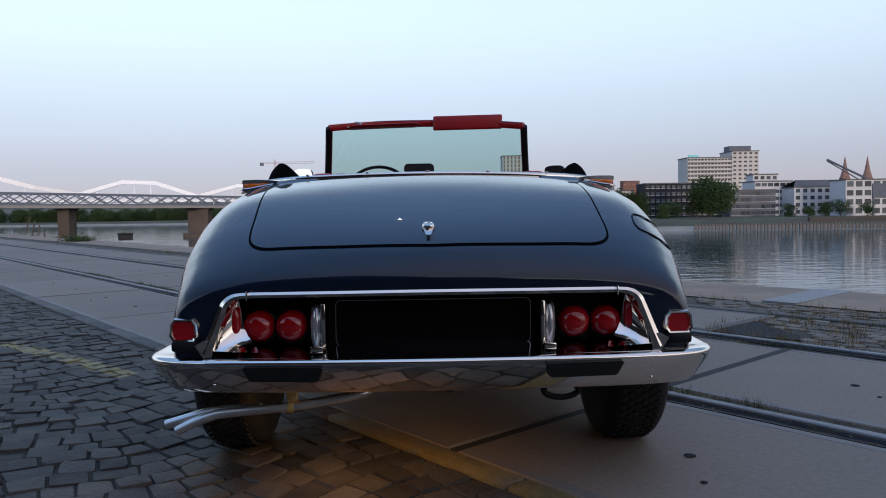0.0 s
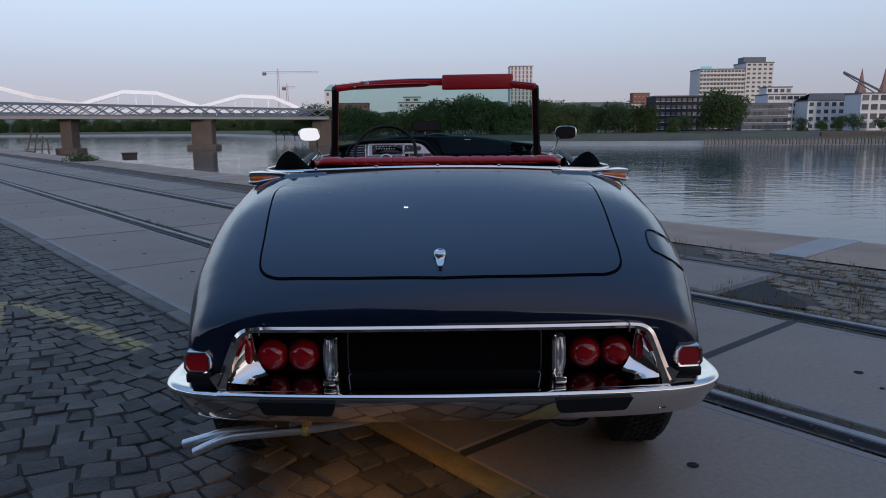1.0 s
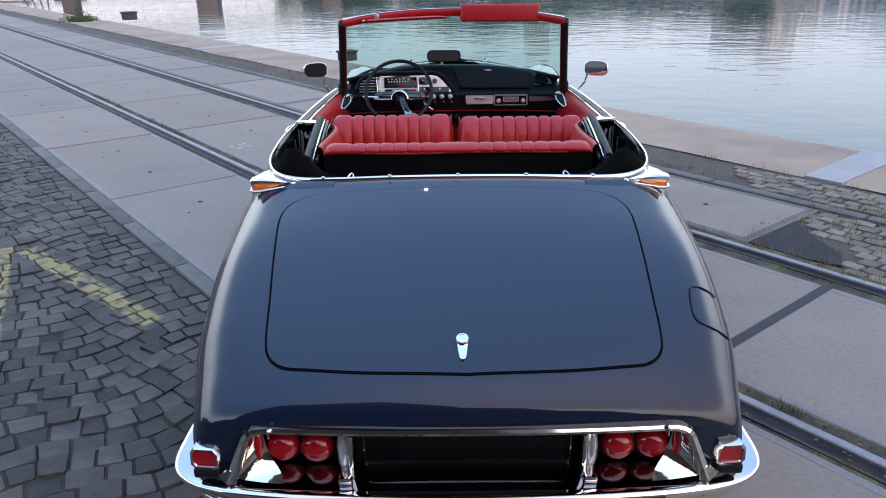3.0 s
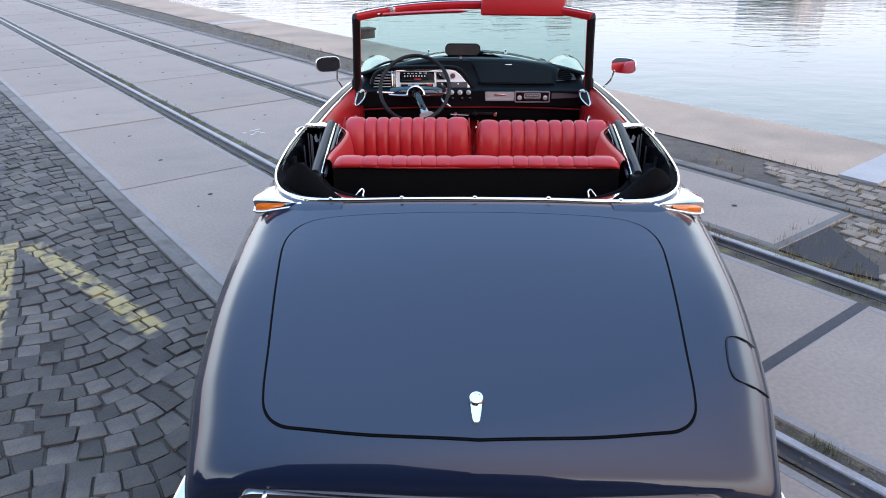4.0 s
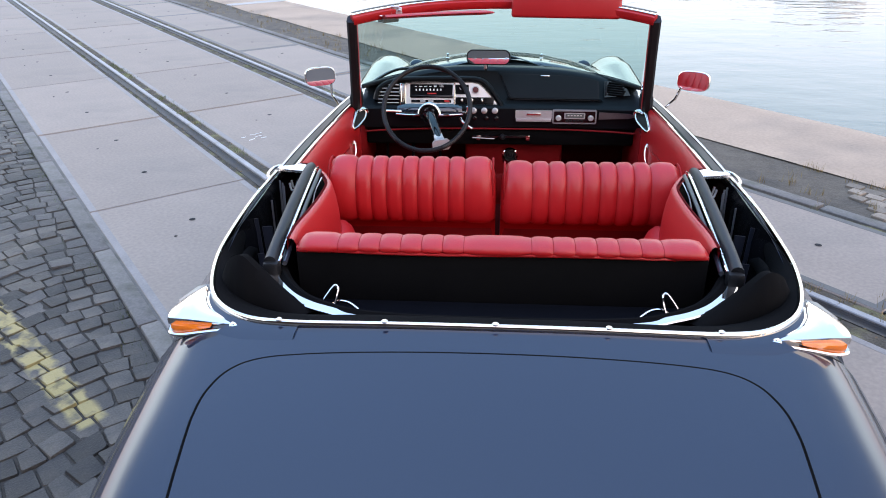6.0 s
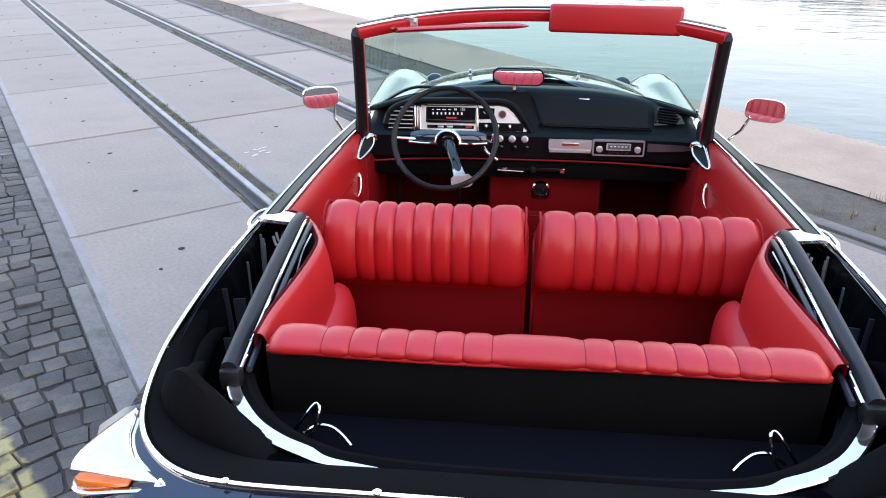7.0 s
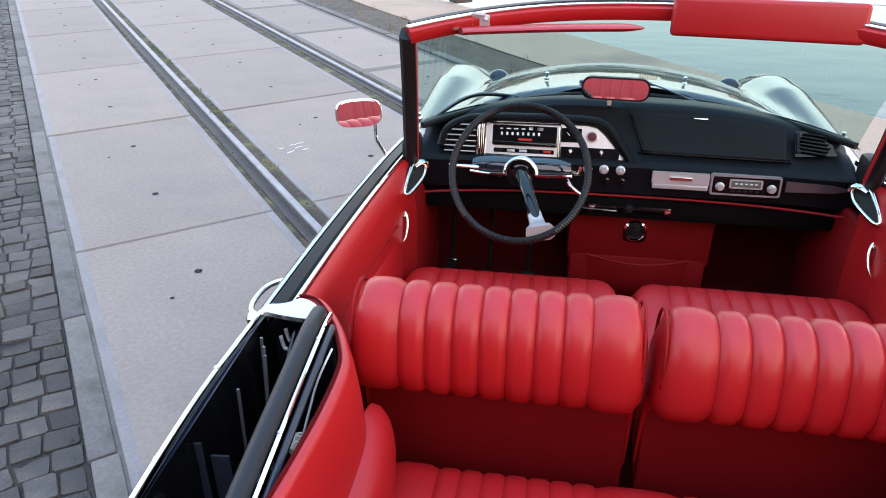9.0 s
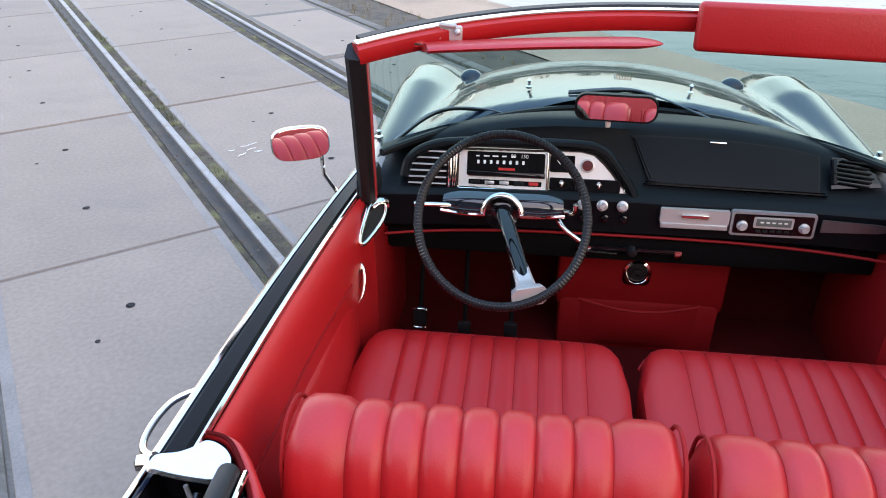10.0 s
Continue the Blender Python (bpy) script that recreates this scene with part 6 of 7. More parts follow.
# side air vent with slats
part("air_vent", plate([(-.055, -.045), (.060, -.045), (.060, .055), (.0, .055), (-.035, .03)], .010, on_panel(-.555, -.002, .012)), GLOSS, dash, "black air vent")
for i in range(6):
    z = -.038 + i * .0175
    w = .105 - max(0, i - 3) * .022
    part("slat", box(0, 0, 0, w, .0042, .014, .0015), BRUSHED, dash).matrix_basis = on_panel(-.553 + (.108 - w) / 2, z, .020)
part("vent_bar", box(0, 0, 0, .010, .105, .012, .003), CHROME, dash).matrix_basis = on_panel(-.490, .004, .018)
part("air_vent", plate([(-.05, -.040), (.075, -.030), (.060, .005), (-.02, .045), (-.05, .045)], .008, on_face(.565, -.004, .008)), GLOSS, dash, "black air vent")
for i in range(6):
    part("slat", box(0, 0, 0, .10 - abs(i - 2) * .012, .004, .010, .001), VINYL, dash).matrix_basis = on_face(.568, -.032 + i * .012, .013) @ Matrix.Rotation(-.12, 4, "Z")
part("vent_post", box(0, 0, 0, .010, .07, .012, .003), RUBBER, dash).matrix_basis = on_face(.522, .0, .013)
# glove box lid
gl = [(-.235, .058), (-.218, .066), (.0, .062), (.15, .050), (.225, .036), (.236, .026), (.236, -.055), (.225, -.062), (-.175, -.056), (-.19, -.05)]
gl = [(p.x, p.y) for p in spline([(x, y, 0) for x, y in gl + gl[:1]], 4)[:-1]]
part("glove_gap", face_plate([(x * 1.025, y * 1.085) for x, y in gl], .245, .002, .010, .006), RUBBER, dash, "dark gap round the glove box")
part("glove_box", face_plate(gl, .245, .002, .016, .008), LIDVINYL, dash, "black glove box lid")
part("glove_catch", box(0, 0, 0, .045, .005, .010, .002), CHROME, dash).matrix_basis = on_face(.225, .058, .018)
# ashtray and radio
def front(x, z, y=3.046):
    return facing((x, y, z), (0, -1, .08))


part("ashtray", plate(rounded(.178, .040, .004), .012, front(.170, .869, 3.040)), BRUSHED, dash, "satin metal ashtray front")
part("ashtray_lip", box(.170, 3.042, .842, .172, .016, .014, .002), BRUSHED, dash)
part("ashtray_pull", box(.170, 3.036, .872, .070, .008, .009, .002), CHROME, dash)
part("radio", plate(rounded(.214, .068, .008), .016, front(.369, .860, 3.036)), material("radio_frame_metal", (.30, .30, .31), .38, .3, .1), dash, "chrome-framed car radio")
part("radio_face", plate(rounded(.200, .054, .005), .003, front(.369, .860, 3.0345)), GLOSS, dash)
part("radio_dial", plate(rounded(.100, .030, .004), .003, front(.369, .866, 3.0325)), BRUSHED, dash)
part("radio_scale", plate(rounded(.088, .020, .002), .002, front(.369, .867, 3.031)), material("radio_scale", (.10, .12, .11), .3), dash)
for i in range(5):
    part("mark", plate(rounded(.009, .004, .001), .001, front(.339 + i * .015, .868, 3.0298)), WHITE, dash)
    part("radio_key", box(.333 + i * .018, 3.031, .842, .012, .008, .006, .001), RUBBER, dash)
for x in (.291, .447):
    part("radio_knob", lathe([(.014, 0), (.014, .004), (.010, .006), (.009, .014), (.001, .014)], 20, front(x, .855, 3.034)), BRUSHED, dash, "round radio knob")
part("side_strip", plate([(-.09, -.016), (.05, -.012), (.11, .0), (.05, .012), (-.09, .018)], .004, front(.575, .868, 3.024)), material("tapered_strip_metal", (.16, .16, .17), .38, .8, .2, 12, 200), dash, "tapered dark metal strip")
part("dash_piping", tube([(x, 3.056 - .075 * abs(x / .69) ** 3, .792) for x in np.linspace(-.66, .66, 30)], .004, 6), REDTRIM, dash, "thin red piping")
part("heater_rail", box(.010, 3.05, .752, .28, .012, .016, .003), GLOSS, dash, "dark metal heater slide rail")
part("heater_knob", lathe([(.013, 0), (.015, .012), (.010, .024), (.001, .026)], 14, facing((.02, 3.044, .757), (0, -1, 0))), RUBBER, dash)
part("dash_stay", tube([(-.02, 3.035, .746), (-.13, 3.03, .752)], .0035, 8), POLISHED, dash)
part("under_shelf", box(0, 3.150, .742, 1.34, .17, .075, .012), CLOTH, dash, "black panel under the dashboard edge")
for x in (-.10, .145):
    part("rail_bracket", box(x, 3.046, .748, .020, .012, .026, .003), CHROME, dash)

# ---- steering wheel ----
C = Vector((-.331, 2.775, .966))
UPW = Vector((0, .62, .785)).normalized()
rimp = [C + Vector((1, 0, 0)) * .198 * math.cos(a) + UPW * .206 * math.sin(a) for a in np.linspace(0, 2 * math.pi, 65)[:-1]]
wheel = part("steering_wheel", tube(rimp, .0108, 12, (0, -.785, .62), True), RUBBER, car, "thin black single-spoke steering wheel")
v, f = [], []
for i, a in enumerate(np.linspace(0, 2 * math.pi, 161)[:-1]):
    d = Vector((math.cos(a), 0, 0)) + UPW * math.sin(a)
    p = C + Vector((.198 * math.cos(a), 0, 0)) + UPW * .206 * math.sin(a)
    k = len(v)
    tt = Vector((-math.sin(a), 0, 0)) + UPW * math.cos(a)
    nn = Vector((0, -.785, .62))
    loop = [p + (d * math.cos(b) + nn * math.sin(b)) * .0113 + tt * w for w in (-.0011, .0011) for b in np.linspace(0, 6.283, 9)[:-1]]
    v += [tuple(x) for x in loop]
    f += [(k + j, k + (j + 1) % 8, k + 8 + (j + 1) % 8, k + 8 + j) for j in range(8)]
part("stitching", (v, f), GLOSS, wheel, smooth=False)
hub = Vector((-.338, 2.955, .905))
end = C - UPW * .182 + Vector((.075, 0, 0))
part("spoke", sweep(spline([hub, hub.lerp(end, .35) + Vector((0, -.012, .010)), hub.lerp(end, .8)], 6), ring(.020, 12, .013), (0, -.3, 1)), GLOSS, wheel, "black curved spoke")
part("spoke_end", sweep([hub.lerp(end, .66), hub.lerp(end, .80), hub.lerp(end, .90), hub.lerp(end, .94), end + Vector((0, 0, .004))], rect(.044, .026, .006), (0, -.3, 1), taper=[.85, .95, 1.05, 1.75, 1.9]), BRUSHED, wheel, "satin metal spoke end")
# black gloss wing; the sky's blue reflection is tinted into its base
WINGPAINT = material("black_gloss_sky_tint", (.010, .016, .024), .08, 0.0, .1, coat=1.0, spec=.5)
arch = [Vector((-.338 + .047 * math.cos(t), 2.955 + .012 * math.sin(t), .884 + .050 * math.sin(t))) for t in np.linspace(-.02, math.pi + .02, 23)]
shroud = part("column_shroud", sweep(arch, ring(.011, 10, .007), (0, -1, .3)), CHROME, car, "chrome arch over the steering column")
part("shroud_core", lathe([(.046, -.01), (.044, .02), (.030, .012), (.020, -.02), (.002, -.02)], 28, facing((-.338, 2.968, .890), (0, -1, .2))), GLOSS, shroud, "black hollow round the column")
wing = [(-.338 + x, 2.988 - .010 * math.cos(x / .158 * 1.4), .900) for x in np.linspace(-.158, .158, 17)]
wing_section = [(-.016, -.028), (.010, -.032), (.018, -.022), (.017, -.004), (.010, .014), (-.004, .027), (-.020, .030), (-.030, .010), (-.030, -.020)]
part("shroud_wing", sweep(wing, wing_section, (0, 0, 1), taper=[.62 + .38 * (1 - abs(i / 8 - 1) ** 6) for i in range(17)]), WINGPAINT, shroud, "glossy dark wing of the column cover")
for a, b, c in ((-.500, -.44, -.386), (-.176, -.236, -.290)):
    part("shroud_trim", sweep(spline([(a, 2.962, .888), (b, 2.950, .887), (c, 2.946, .888)], 5), rect(.010, .009, .003)), CHROME, shroud)
part("stalk", tube([(-.46, 2.98, .895), (-.57, 2.955, .905)], .007, 10), CHROME, shroud, "chrome stalk")
part("stalk", tube(spline([(-.19, 3.0, .89), (-.155, 2.96, .90), (-.15, 2.95, .93)], 4), .007, 10), CHROME, shroud, "chrome stalk")
part("gear_lever", tube(spline([(-.19, 3.0, .86), (-.17, 2.98, .84), (-.13, 2.97, .815)], 4), .007, 10), CHROME, shroud, "chrome gear lever")


# ---- far bank ----
def bank_pt(x):
    return float(np.interp(x, [-2500, -600, -200, -80, -45, 0, 60, 144, 400, 2500], [700, 740, 660, 430, 292, 262, 238, 234, 228, 210]))


xs = [-2500, -1500, -900, -600, -400, -300, -200, -150, -110, -80, -60, -45, -25, 0, 20, 40, 60, 80, 100, 120, 144, 170, 200, 260, 400, 800, 2500]
rows = []
for x in xs:
    y = bank_pt(x)
    rows.append([(x, y - 2, WATER_Z - .5), (x, y + 1, WATER_Z + .4), (x, y + 6, WATER_Z + 1.5)])
tagged(part("beach", grid(rows), BEACH), "pale stony strip at the foot of the far bank", "river bank", kind="structure")
rows = []
for x in xs:
    y = bank_pt(x)
    rows.append([(x, y + 6, WATER_Z + 1.5), (x, y + 14, -3.6), (x, y + 22, -2.7), (x, y + 60, -2.5), (x * 1.3, 3500, -2.0)])
tagged(part("far_bank", grid(rows), BANK), "grassy far bank rising from the river", "river bank", kind="structure")
sw = part("bank_wall", join(box(190, 248, -4.0, 115, 1.2, 3.4)), STONEWALL, smooth=False)
tagged(sw, "dark stone wall along the far promenade", "retaining wall", kind="structure")
piling = thing("sheet_piling", "row of pale steel sheet piles along the far bank", "sheet piling", kind="structure")
pm = make_mesh("sheet_pile", box(0, 0, 0, .62, .5, 2.0), PILE, False)
for k in range(105):
    s = part("sheet_pile", pm, None, piling)
    s.location = (88 + k * 1.15, bank_pt(88 + k * 1.15) - .8 + .25 * (k % 2), WATER_Z + 1.2)


# trees
def tree_meshes(seed, h, r):
    rg = random.Random(seed)
    trunk = [tube(spline([(0, 0, -.4), (rg.uniform(-.1, .1), 0, h * .25), (rg.uniform(-.3, .3), rg.uniform(-.2, .2), h * .6)], 4), .30, 7, (0, 1, 0), taper=[1 - .07 * i for i in range(9)])]
    for i in range(6):
        a, z = rg.uniform(0, 6.28), h * rg.uniform(.25, .5)
        trunk.append(tube([(0, 0, z), (math.cos(a) * r * .35, math.sin(a) * r * .35, z + h * .16), (math.cos(a) * r * .7, math.sin(a) * r * .7, z + h * .24)], .11, 5, (.3, .2, 1), taper=[1, .7, .35]))
    tm = make_mesh("trunk", join(*trunk), BARK)
    lobes = [(rg.uniform(-.55, .55) * r, rg.uniform(-.55, .55) * r, h * rg.uniform(.32, .84), r * rg.uniform(.34, .58)) for _ in range(16)]
    v, f = [], []
    for cx, cy, cz, cr in lobes:
        for _ in range(200):
            d = Vector((rg.gauss(0, 1), rg.gauss(0, 1), rg.gauss(0, 1))).normalized() * cr * rg.uniform(.55, 1.08)
            p = Vector((cx, cy, cz)) + Vector((d.x, d.y, d.z * .85))
            a = Vector((rg.gauss(0, 1), rg.gauss(0, 1), rg.gauss(0, 1))).normalized()
            b = a.orthogonal().normalized()
            s = rg.uniform(.18, .40) * h / 14
            k = len(v)
            v += [tuple(p - a * s), tuple(p + b * s * .7), tuple(p + a * s), tuple(p - b * s * .7)]
            f.append((k, k + 1, k + 2, k + 3))
    cm = bpy.data.meshes.new("crown")
    cm.from_pydata(v, [], f)
    cm.materials.append(LEAF)
    return tm, cm


kinds = [tree_meshes(i, 13.5, 5.6) for i in range(5)]


def tree(x, y, z, s, k, label="broad green tree on the far bank", group="far bank trees"):
    t = thing("tree", label, "tree", pose(x, y, z, 0, 0, random.uniform(0, 360)) @ Matrix.Scale(s, 4), group)
    part("trunk", kinds[k][0], None, t)
    part("crown", kinds[k][1], None, t)
    return t


rnd2 = random.Random(11)
for i, (x, top) in enumerate([(-51, 9.5), (-45, 9), (-38, 8.5), (-31, 8), (-24, 6), (-17, 6), (-10, 8), (-4, 10.5), (2, 11), (8, 12), (14, 12.6), (20, 11), (26, 9.5), (32, 9.5), (38, 10), (44, 10), (50, 9.5), (56, 9), (62, 9), (67, 9.2), (73, 9.4), (79, 8.8), (85, 7.6)]):
    tree(x, 290 + rnd2.uniform(-6, 8), -5.2, (top + 5.6) / 13.0, i % 5)
    tree(x + 3.2, 297 + rnd2.uniform(-3, 8), -5.6, (top + 4.6) / 13.0, (i + 2) % 5)
for x, top, y in ((108, 11, 288), (114, 13.5, 290), (119, 11, 289), (163, 3, 292), (168, 4, 290), (158, 2, 295), (178, 3, 288), (100, 4, 292), (95, 3, 290), (150, 2.5, 296)):
    tree(x, y, -4.6, (top + 5.0) / 13.0, rnd2.randrange(5), "broad green tree before the waterside offices")
for i in range(150):
    tree(-560 + i * 3.5 + rnd2.uniform(-3, 3), 745 + rnd2.uniform(-10, 40), -10, rnd2.uniform(1.25, 1.75), i % 5, "distant green tree on the far shore", "far shore trees")
for i in range(12):
    tree(-72 + i * 3.5, 318 + i * 2 + rnd2.uniform(-4, 4), -5, rnd2.uniform(.6, .95), i % 5, "small green tree by the bridge end", "bridge end trees")

# hills
rows = []
for k in range(41):
    x = -1400 + k * 80
    z = 22 + 14 * noise.noise((k * .31, 0, 9)) + (14 if 100 < x < 420 else 0)
    rows.append([(x, 1400, -5), (x, 1430, z * 1.25), (x, 1700, z * 1.5)])
tagged(part("backdrop", grid(rows), HILL), "low wooded hills in the distance", "hills", kind="structure")


# ---- buildings ----
def building(name, label, x0, x1, y, depth, z0, z1, mat, floors, bays, win=(.6, .55), pane=PANE, flat=True, band=False):
    b = thing(name, label, "building")
    part("wall", box((x0 + x1) / 2, y + depth / 2, (z0 + z1) / 2, x1 - x0, depth, z1 - z0), mat, b, smooth=False)
    part("roof", box((x0 + x1) / 2, y + depth / 2, z1 + .2, x1 - x0 + .6, depth + .6, .5), ROOF if flat else mat, b, smooth=False)
    fh, bw = (z1 - z0) / floors, (x1 - x0) / bays
    w = make_mesh("window", join(box(0, 0, 0, bw * win[0], .16, fh * win[1])), pane, False)
    sill = make_mesh("sill", box(0, 0, 0, bw * win[0] * 1.04, .3, fh * .05), WHITEWALL, False)
    for i in range(floors):
        if band:
            s = part("balcony", box((x0 + x1) / 2, y - .5, z0 + (i + .12) * fh, x1 - x0, 1.2, fh * .42), mat, b, smooth=False)
        for j in range(bays):
            p = part("window", w, None, b)
            p.location = (x0 + (j + .5) * bw, y - .06, z0 + (i + .55) * fh)
            if not band and fh > 2.4:
                p2 = part("sill", sill, None, p)
                p2.location = (0, -.06, -fh * win[1] * .52)
    return b


hotel = building("apartment_block", "tall pale concrete block with rows of balconies", 151, 177, 420, 16, -2, 31.5, CONC, 14, 13, (.78, .5), band=True)
hotel2 = building("apartment_block", "taller pale end of the concrete block", 177.2, 193, 419, 18, -2, 35, CONC, 15, 5, (.55, .45))
part("plant_room", box(184, 428, 37.0, 13, 8, 3.2), GREYWALL, hotel2, smooth=False)
part("roof_sign", box(155, 421, 32.6, 6, .6, 1.4), material("cyan_sign", (.15, .55, .60), .5), hotel, "turquoise roof sign", False)
building("office_building", "long dark office block with a row of small dormers", 99, 138, 330, 14, -2.5, 13.2, DARKWALL, 5, 16, (.7, .45))
building("office_building", "low glazed grey office beside the trees", 134.5, 155, 319, 10, -2.5, 9.3, GREYWALL, 4, 9, (.86, .6))
building("office_building", "white office with wide window bands", 155.5, 173.5, 341, 14, -2.5, 14, WHITEWALL, 5, 6, (.8, .5))
building("office_building", "white upper storey set back on an office", 156, 168, 344, 8, 14.2, 17.5, WHITEWALL, 1, 4, (.6, .5))
lw = building("town_house", "long white building with slate roof and rows of windows", 168.5, 196, 329, 12, -2.5, 10.6, WHITEWALL, 4, 8, (.55, .55))
part("pitched_roof", grid([[(168, 328.6, 10.8), (196.5, 328.6, 10.8)], [(171, 333, 14.2), (195, 333, 14.2)], [(168, 341.4, 10.8), (196.5, 341.4, 10.8)]]), ROOF, lw, smooth=False)
building("office_building", "white modern offices with large panes", 175.2, 198, 299, 12, -2.5, 12.6, WHITEWALL, 4, 6, (.72, .62))
building("tower_block", "slender tower with brown and white vertical bands", 54.5, 71.5, 550, 16, -2, 44.3, WHITEWALL, 15, 6, (.42, .8), SANDSTONE)
ct = building("old_tower", "pale stone tower with a green copper roof", -65.4, -58.2, 420, 7, -2, 21.4, CONC, 5, 2, (.35, .4))
part("copper_roof", grid([[(-65.8, 419.6, 21.6), (-57.8, 419.6, 21.6), (-57.8, 427.4, 21.6), (-65.8, 427.4, 21.6)], [(-62.6, 423, 25), (-61, 423, 25), (-61, 424.4, 25), (-62.6, 424.4, 25)]], True, True), COPPER, ct, smooth=False)
building("brick_house", "brown brick building behind trees", -48, -34, 350, 10, -2, 11.8, BRICK, 4, 6, (.5, .5))
building("white_house", "white stepped building behind trees", -22, -6, 400, 12, -2, 13.5, WHITEWALL, 5, 5, (.5, .4))
building("white_house", "white upper block behind trees", -19, -10, 402, 8, 13.6, 16.5, WHITEWALL, 1, 2, (.5, .4))
building("brick_house", "red brick house on the hillside", 188, 204, 700, 12, -2, 30, BRICK, 7, 4, (.4, .4))
building("town_house", "pale house between the trees", 92, 98, 345, 8, -2, 10.5, CONC, 3, 3, (.5, .5))
for x in (263.5, 278):
    sp = thing("church_spire", "red sandstone church spire with a pointed roof", "church tower", group="church spires")
    part("tower_shaft", box(x, 452, 8, 4.6, 4.6, 24), SANDSTONE, sp, smooth=False)
    part("spire_roof", lathe([(3.0, 0), (1.6, 5), (.05, 14)], 8, Matrix.Translation((x, 452, 20))), SANDSTONE, sp, smooth=False)
    part("belfry_opening", box(x, 449.6, 16, 1.2, .2, 3), PANE, sp, smooth=False)


def lattice_crane(label, x, y, z0, zt, jib0, jib1, mat):
    c = thing("tower_crane", label, "crane")
    part("mast", join(*[box(x + a, y, (z0 + zt) / 2, .35, .35, zt - z0) for a in (-.7, .7)]), mat, c, smooth=False)
    part("mast_lacing", join(*[tube([(x - .7, y, z), (x + .7, y, z + 2)], .10, 4, (0, 1, 0)) for z in np.arange(z0, zt - 2, 4)]), mat, c, smooth=False)
    part("jib", join(box((jib0 + jib1) / 2, y, zt - 1.0, jib1 - jib0, .3, .3), box((jib0 + jib1) / 2, y, zt + .2, jib1 - jib0, .3, .3), box(x, y, zt + 1, .6, .4, 3.0)), mat, c, smooth=False)
    part("counterweight", box(jib0 + 1.5, y, zt - 1.6, 3, 1.2, 2.4), GREYWALL, c, smooth=False)
    return c


lattice_crane("red tower crane beyond the bridge", -131, 600, -2, 45.5, -143.5, -98, CRANERED)
lattice_crane("smaller red tower crane beyond the bridge", -124, 600, -2, 33.5, -128, -117, CRANERED)
hc = thing("harbour_crane", "old grey harbour crane on the far promenade", "crane")
part("boom", join(tube([(167.6, 300, 21.4), (186, 300, 12.5)], .45, 6), tube([(167.6, 300, 20.8), (188, 300, 9)], .25, 6)), GREYWALL, hc, smooth=False)
part("cab", box(190, 301, 8, 7, 5, 6), GREYWALL, hc, smooth=False)
part("portal", join(*[box(a, b, 1.5, .7, .7, 8.5) for a in (187, 193) for b in (299, 303)]), GREYWALL, hc, smooth=False)

# ---- bridges ----
A, B = Vector((-166, 150, 0)), Vector((-46, 285, 0))
bd = (B - A).normalized()
bridge = thing("truss_bridge", "low grey steel truss bridge on stone piers over the river", "bridge")


def along(s, side, z):
    n = Vector((-bd.y, bd.x, 0))
    return A + bd * s + n * side + Vector((0, 0, z))


L = (B - A).length
part("deck", sweep([along(0, 0, 4.5), along(L, 0, 4.3)], rect(9, 1.0)), BRIDGEDECK, bridge, smooth=False)
for side in (-4.4, 4.4):
    part("top_chord", sweep([along(0, side, 8.6), along(L, side, 7.6)], rect(.45, .45)), BRIDGESTEEL, bridge, smooth=False)
    part("bottom_chord", sweep([along(0, side, 5.2), along(L, side, 4.8)], rect(.45, .45)), BRIDGESTEEL, bridge, smooth=False)
    k = 0
    while k * 5.0 < L - 5.0:
        a, b = k * 5.0, (k + 1) * 5.0
        t0, t1 = 8.6 - a / L, 8.6 - b / L
        part("diagonal", sweep([along(a, side, 5.1 if k % 2 else t0), along(b, side, t1 if k % 2 else 5.1)], rect(.32, .32)), BRIDGESTEEL, bridge, smooth=False)
        part("diagonal", sweep([along(a, side, t0 if k % 2 else 5.1), along(b, side, 5.1 if k % 2 else t1)], rect(.24, .24)), BRIDGESTEEL, bridge, smooth=False)
        k += 1
for px, py, w in ((-110, 215, 3.4), (-80.5, 247, 7.0), (-46, 287, 7.5)):
    pr = part("pier", join(box(px, py, -1.5, w, 5, 11.5, .3), box(px, py, -5.6, w + 3.0, 7, 2.0, .4), box(px, py, 3.6, w + .6, 5.6, .8, .1)), PIER, bridge, "brown stone bridge pier", False)
part("timber_guide", join(*[tube([(-118 + i * 2.2, 205, -6.5), (-116 + i * 1.3, 206, 1.5 - i * 1.2)], .2, 6) for i in range(4)], box(-115, 206, -4.6, 8, .3, .3), box(-120, 203, -5.4, 9, 2.5, .6)), PIER, bridge, "timber guide frame at the pier")
arch_bridge = thing("arch_bridge", "white steel arch bridge behind the truss bridge", "bridge")
for pts in ([(-215, 265, 12), (-196, 280, 19.5), (-184, 292, 19.6), (-166.5, 300, 14.1), (-150, 312, 10.5)], [(-172, 322, 10.5), (-160.4, 330, 12.4), (-143.4, 333, 17.5), (-129.4, 336, 16.9), (-111, 340, 10.5)], [(-123, 355, 10.2), (-116.4, 360, 11.5), (-98, 362, 16.3), (-82.6, 365, 15.7), (-71, 368, 10.4)]):
    arc = [Vector(a).lerp(Vector(b), k / 6) for a, b in zip(pts, pts[1:]) for k in range(6)] + [Vector(pts[-1])]
    part("arch", sweep(arc, rect(1.5, 1.7)), ARCHWHITE, arch_bridge, smooth=False)
    for p in arc[5:-5:3]:
        part("hanger", tube([p, Vector((p.x, p.y, 6))], .26, 5, (0, 1, 0)), ARCHWHITE, arch_bridge, smooth=False)
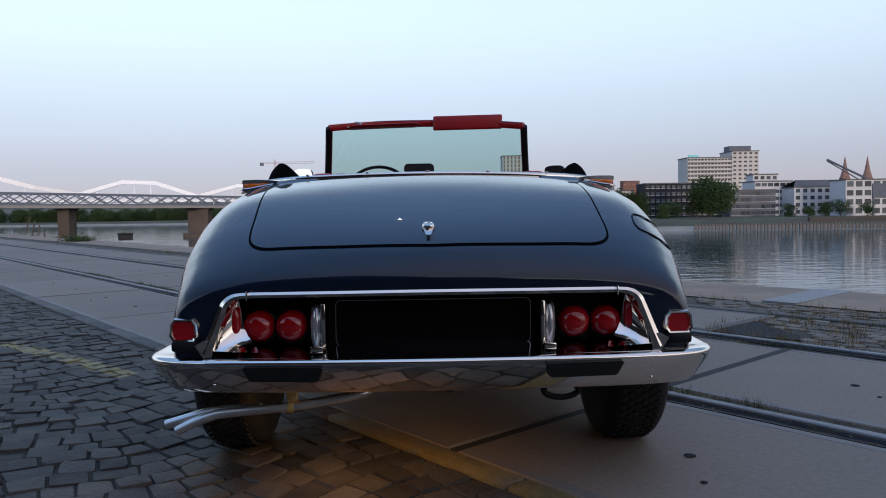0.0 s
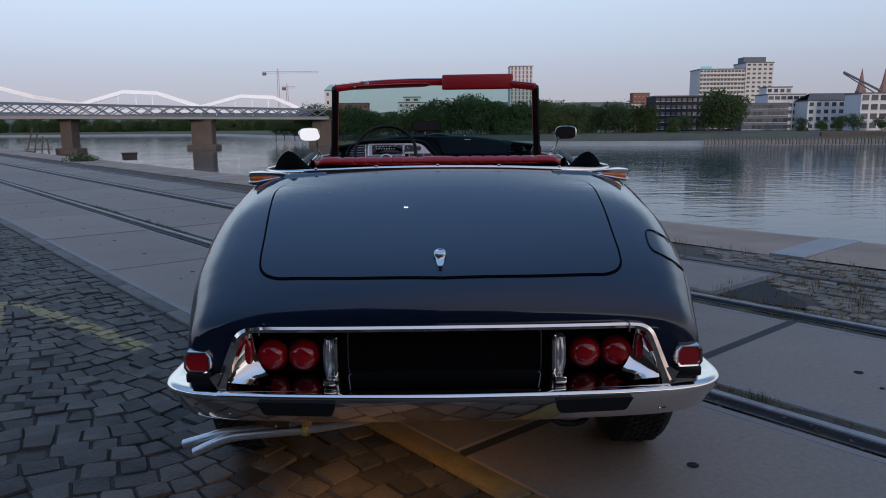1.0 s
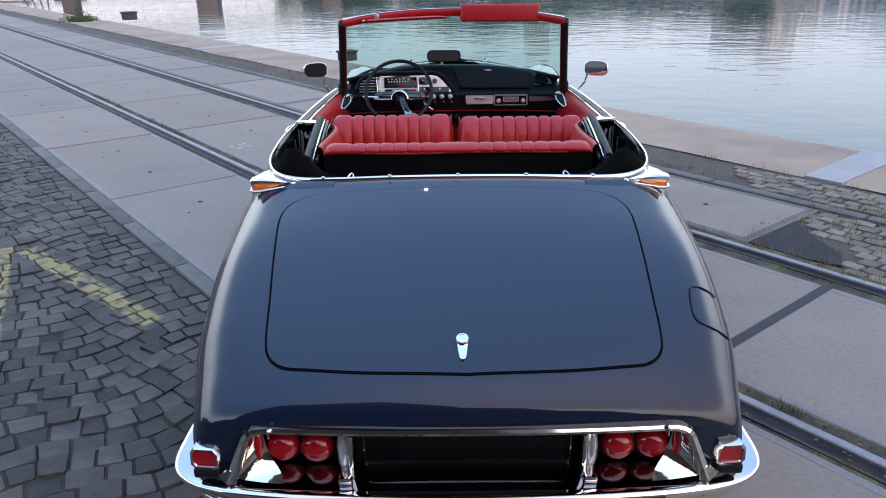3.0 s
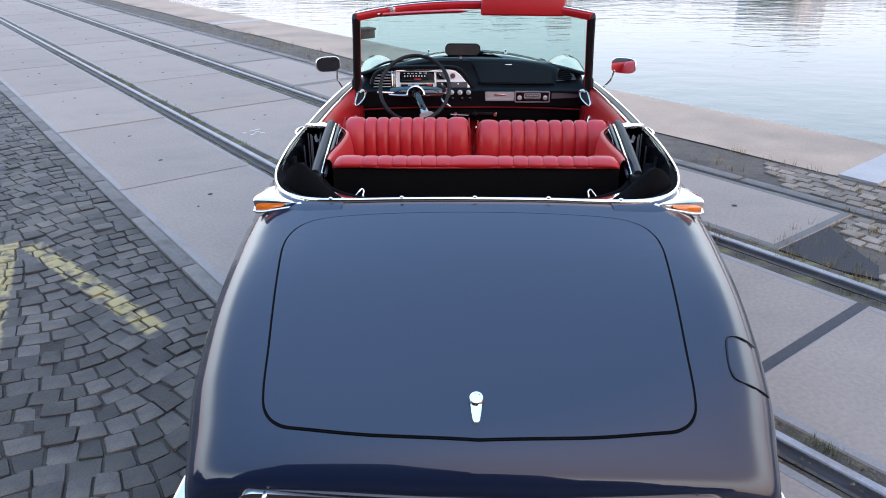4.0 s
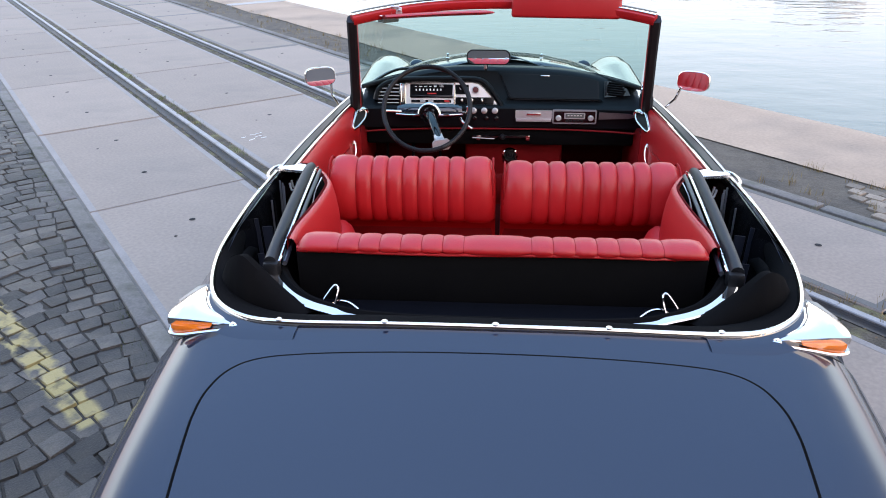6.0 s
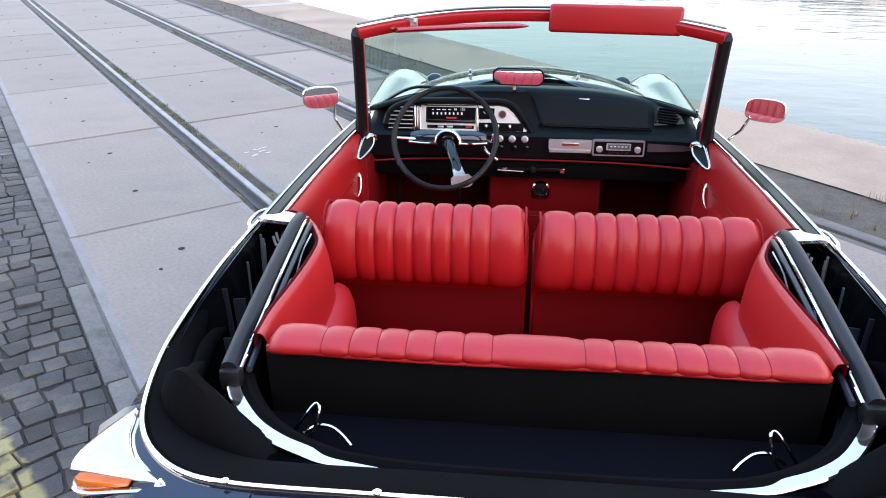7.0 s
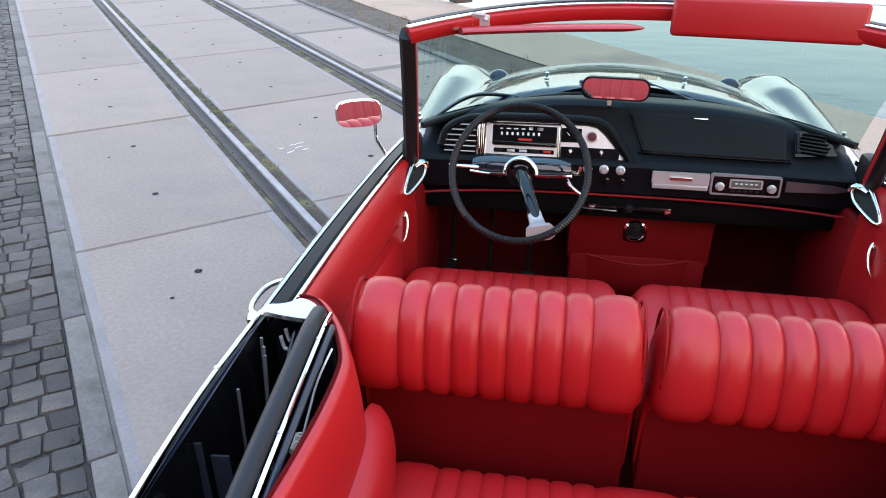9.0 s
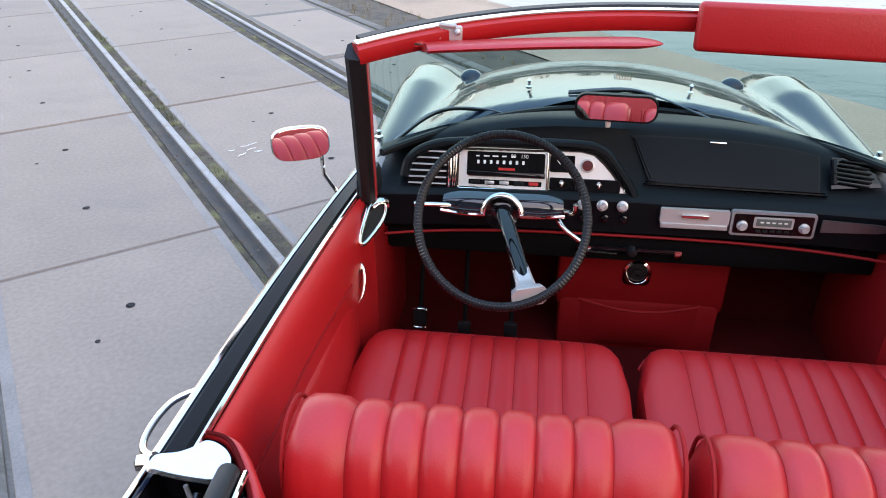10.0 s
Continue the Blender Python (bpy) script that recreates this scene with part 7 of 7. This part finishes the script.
part("deck", sweep([(-230, 255, 8.5), (-150, 318, 8.5), (-70, 370, 8.5)], rect(8, 1.2)), ARCHWHITE, arch_bridge, smooth=False)

# ---- near quay things ----
bush = thing("bush", "low green bush at the quay edge", "bush")
v, f = [], []
for _ in range(900):
    d = Vector((rnd2.gauss(0, .42), rnd2.gauss(0, .42), abs(rnd2.gauss(0, .16))))
    a = Vector((rnd2.gauss(0, 1), rnd2.gauss(0, 1), rnd2.gauss(0, 1))).normalized() * .07
    b = a.orthogonal().normalized() * .04
    k = len(v)
    v += [tuple(d - a), tuple(d + b), tuple(d + a), tuple(d - b)]
    f.append((k, k + 1, k + 2, k + 3))
me = bpy.data.meshes.new("leaves")
me.from_pydata(v, [], f)
me.materials.append(WEED)
part("leaves", me, None, bush)
bush.matrix_basis = pose(-12.6, 23.6, 0) @ Matrix.Scale(.55, 4)
part("stems", join(*[tube([(rnd2.gauss(0, .15), rnd2.gauss(0, .15), 0), (rnd2.gauss(0, .4), rnd2.gauss(0, .4), .3)], .012, 5, (.3, .5, 1)) for _ in range(14)]), BARK, bush)
for x, y, k in ((-11.1, 24.0, .8), (-2.0, 12.2, .55)):
    bol = part("mooring_block", join(box(0, 0, .14, .55, .40, .28, .03), box(0, 0, .30, .62, .46, .07, .02)), PIER)
    bol.matrix_basis = pose(x, y, 0, 0, 0, 40) @ Matrix.Scale(k, 4)
    tagged(bol, "dark weathered mooring block at the quay edge", "mooring block")
mark = []
for i in range(9):
    a = (5.53 + rnd2.uniform(-.10, .10), 1.80 + rnd2.uniform(-.11, .11))
    b = (a[0] + rnd2.uniform(-.03, .03), a[1] + rnd2.uniform(.02, .07))
    mark.append(sweep([q(a[0], a[1], .004), q((a[0] + b[0]) / 2 + rnd2.uniform(-.01, .01), (a[1] + b[1]) / 2, .004), q(b[0], b[1], .004)], rect(.005, .002)))
tagged(part("chalk_marks", join(*mark), WHITE, smooth=False), "short white chalk scribbles on a slab", "chalk marks")

# the moon, high over the river; the boot lid mirrors it
moon_glow = bpy.data.materials.new("moonlight")
moon_glow.use_nodes = True
shine = moon_glow.node_tree.nodes["Principled BSDF"]
shine.inputs["Emission Color"].default_value, shine.inputs["Emission Strength"].default_value = (1.0, 0.97, 0.90, 1), 30.0
ball = [(8 * math.sin(a), -8 * math.cos(a)) for a in np.linspace(.02, 3.12, 14)]
moon = part("moon", lathe(ball, 20, Matrix.Translation(Vector((-.050, .800, .598)).normalized() * 3000)), moon_glow)
tagged(moon, "small bright moon in the evening sky", "moon", kind="structure")
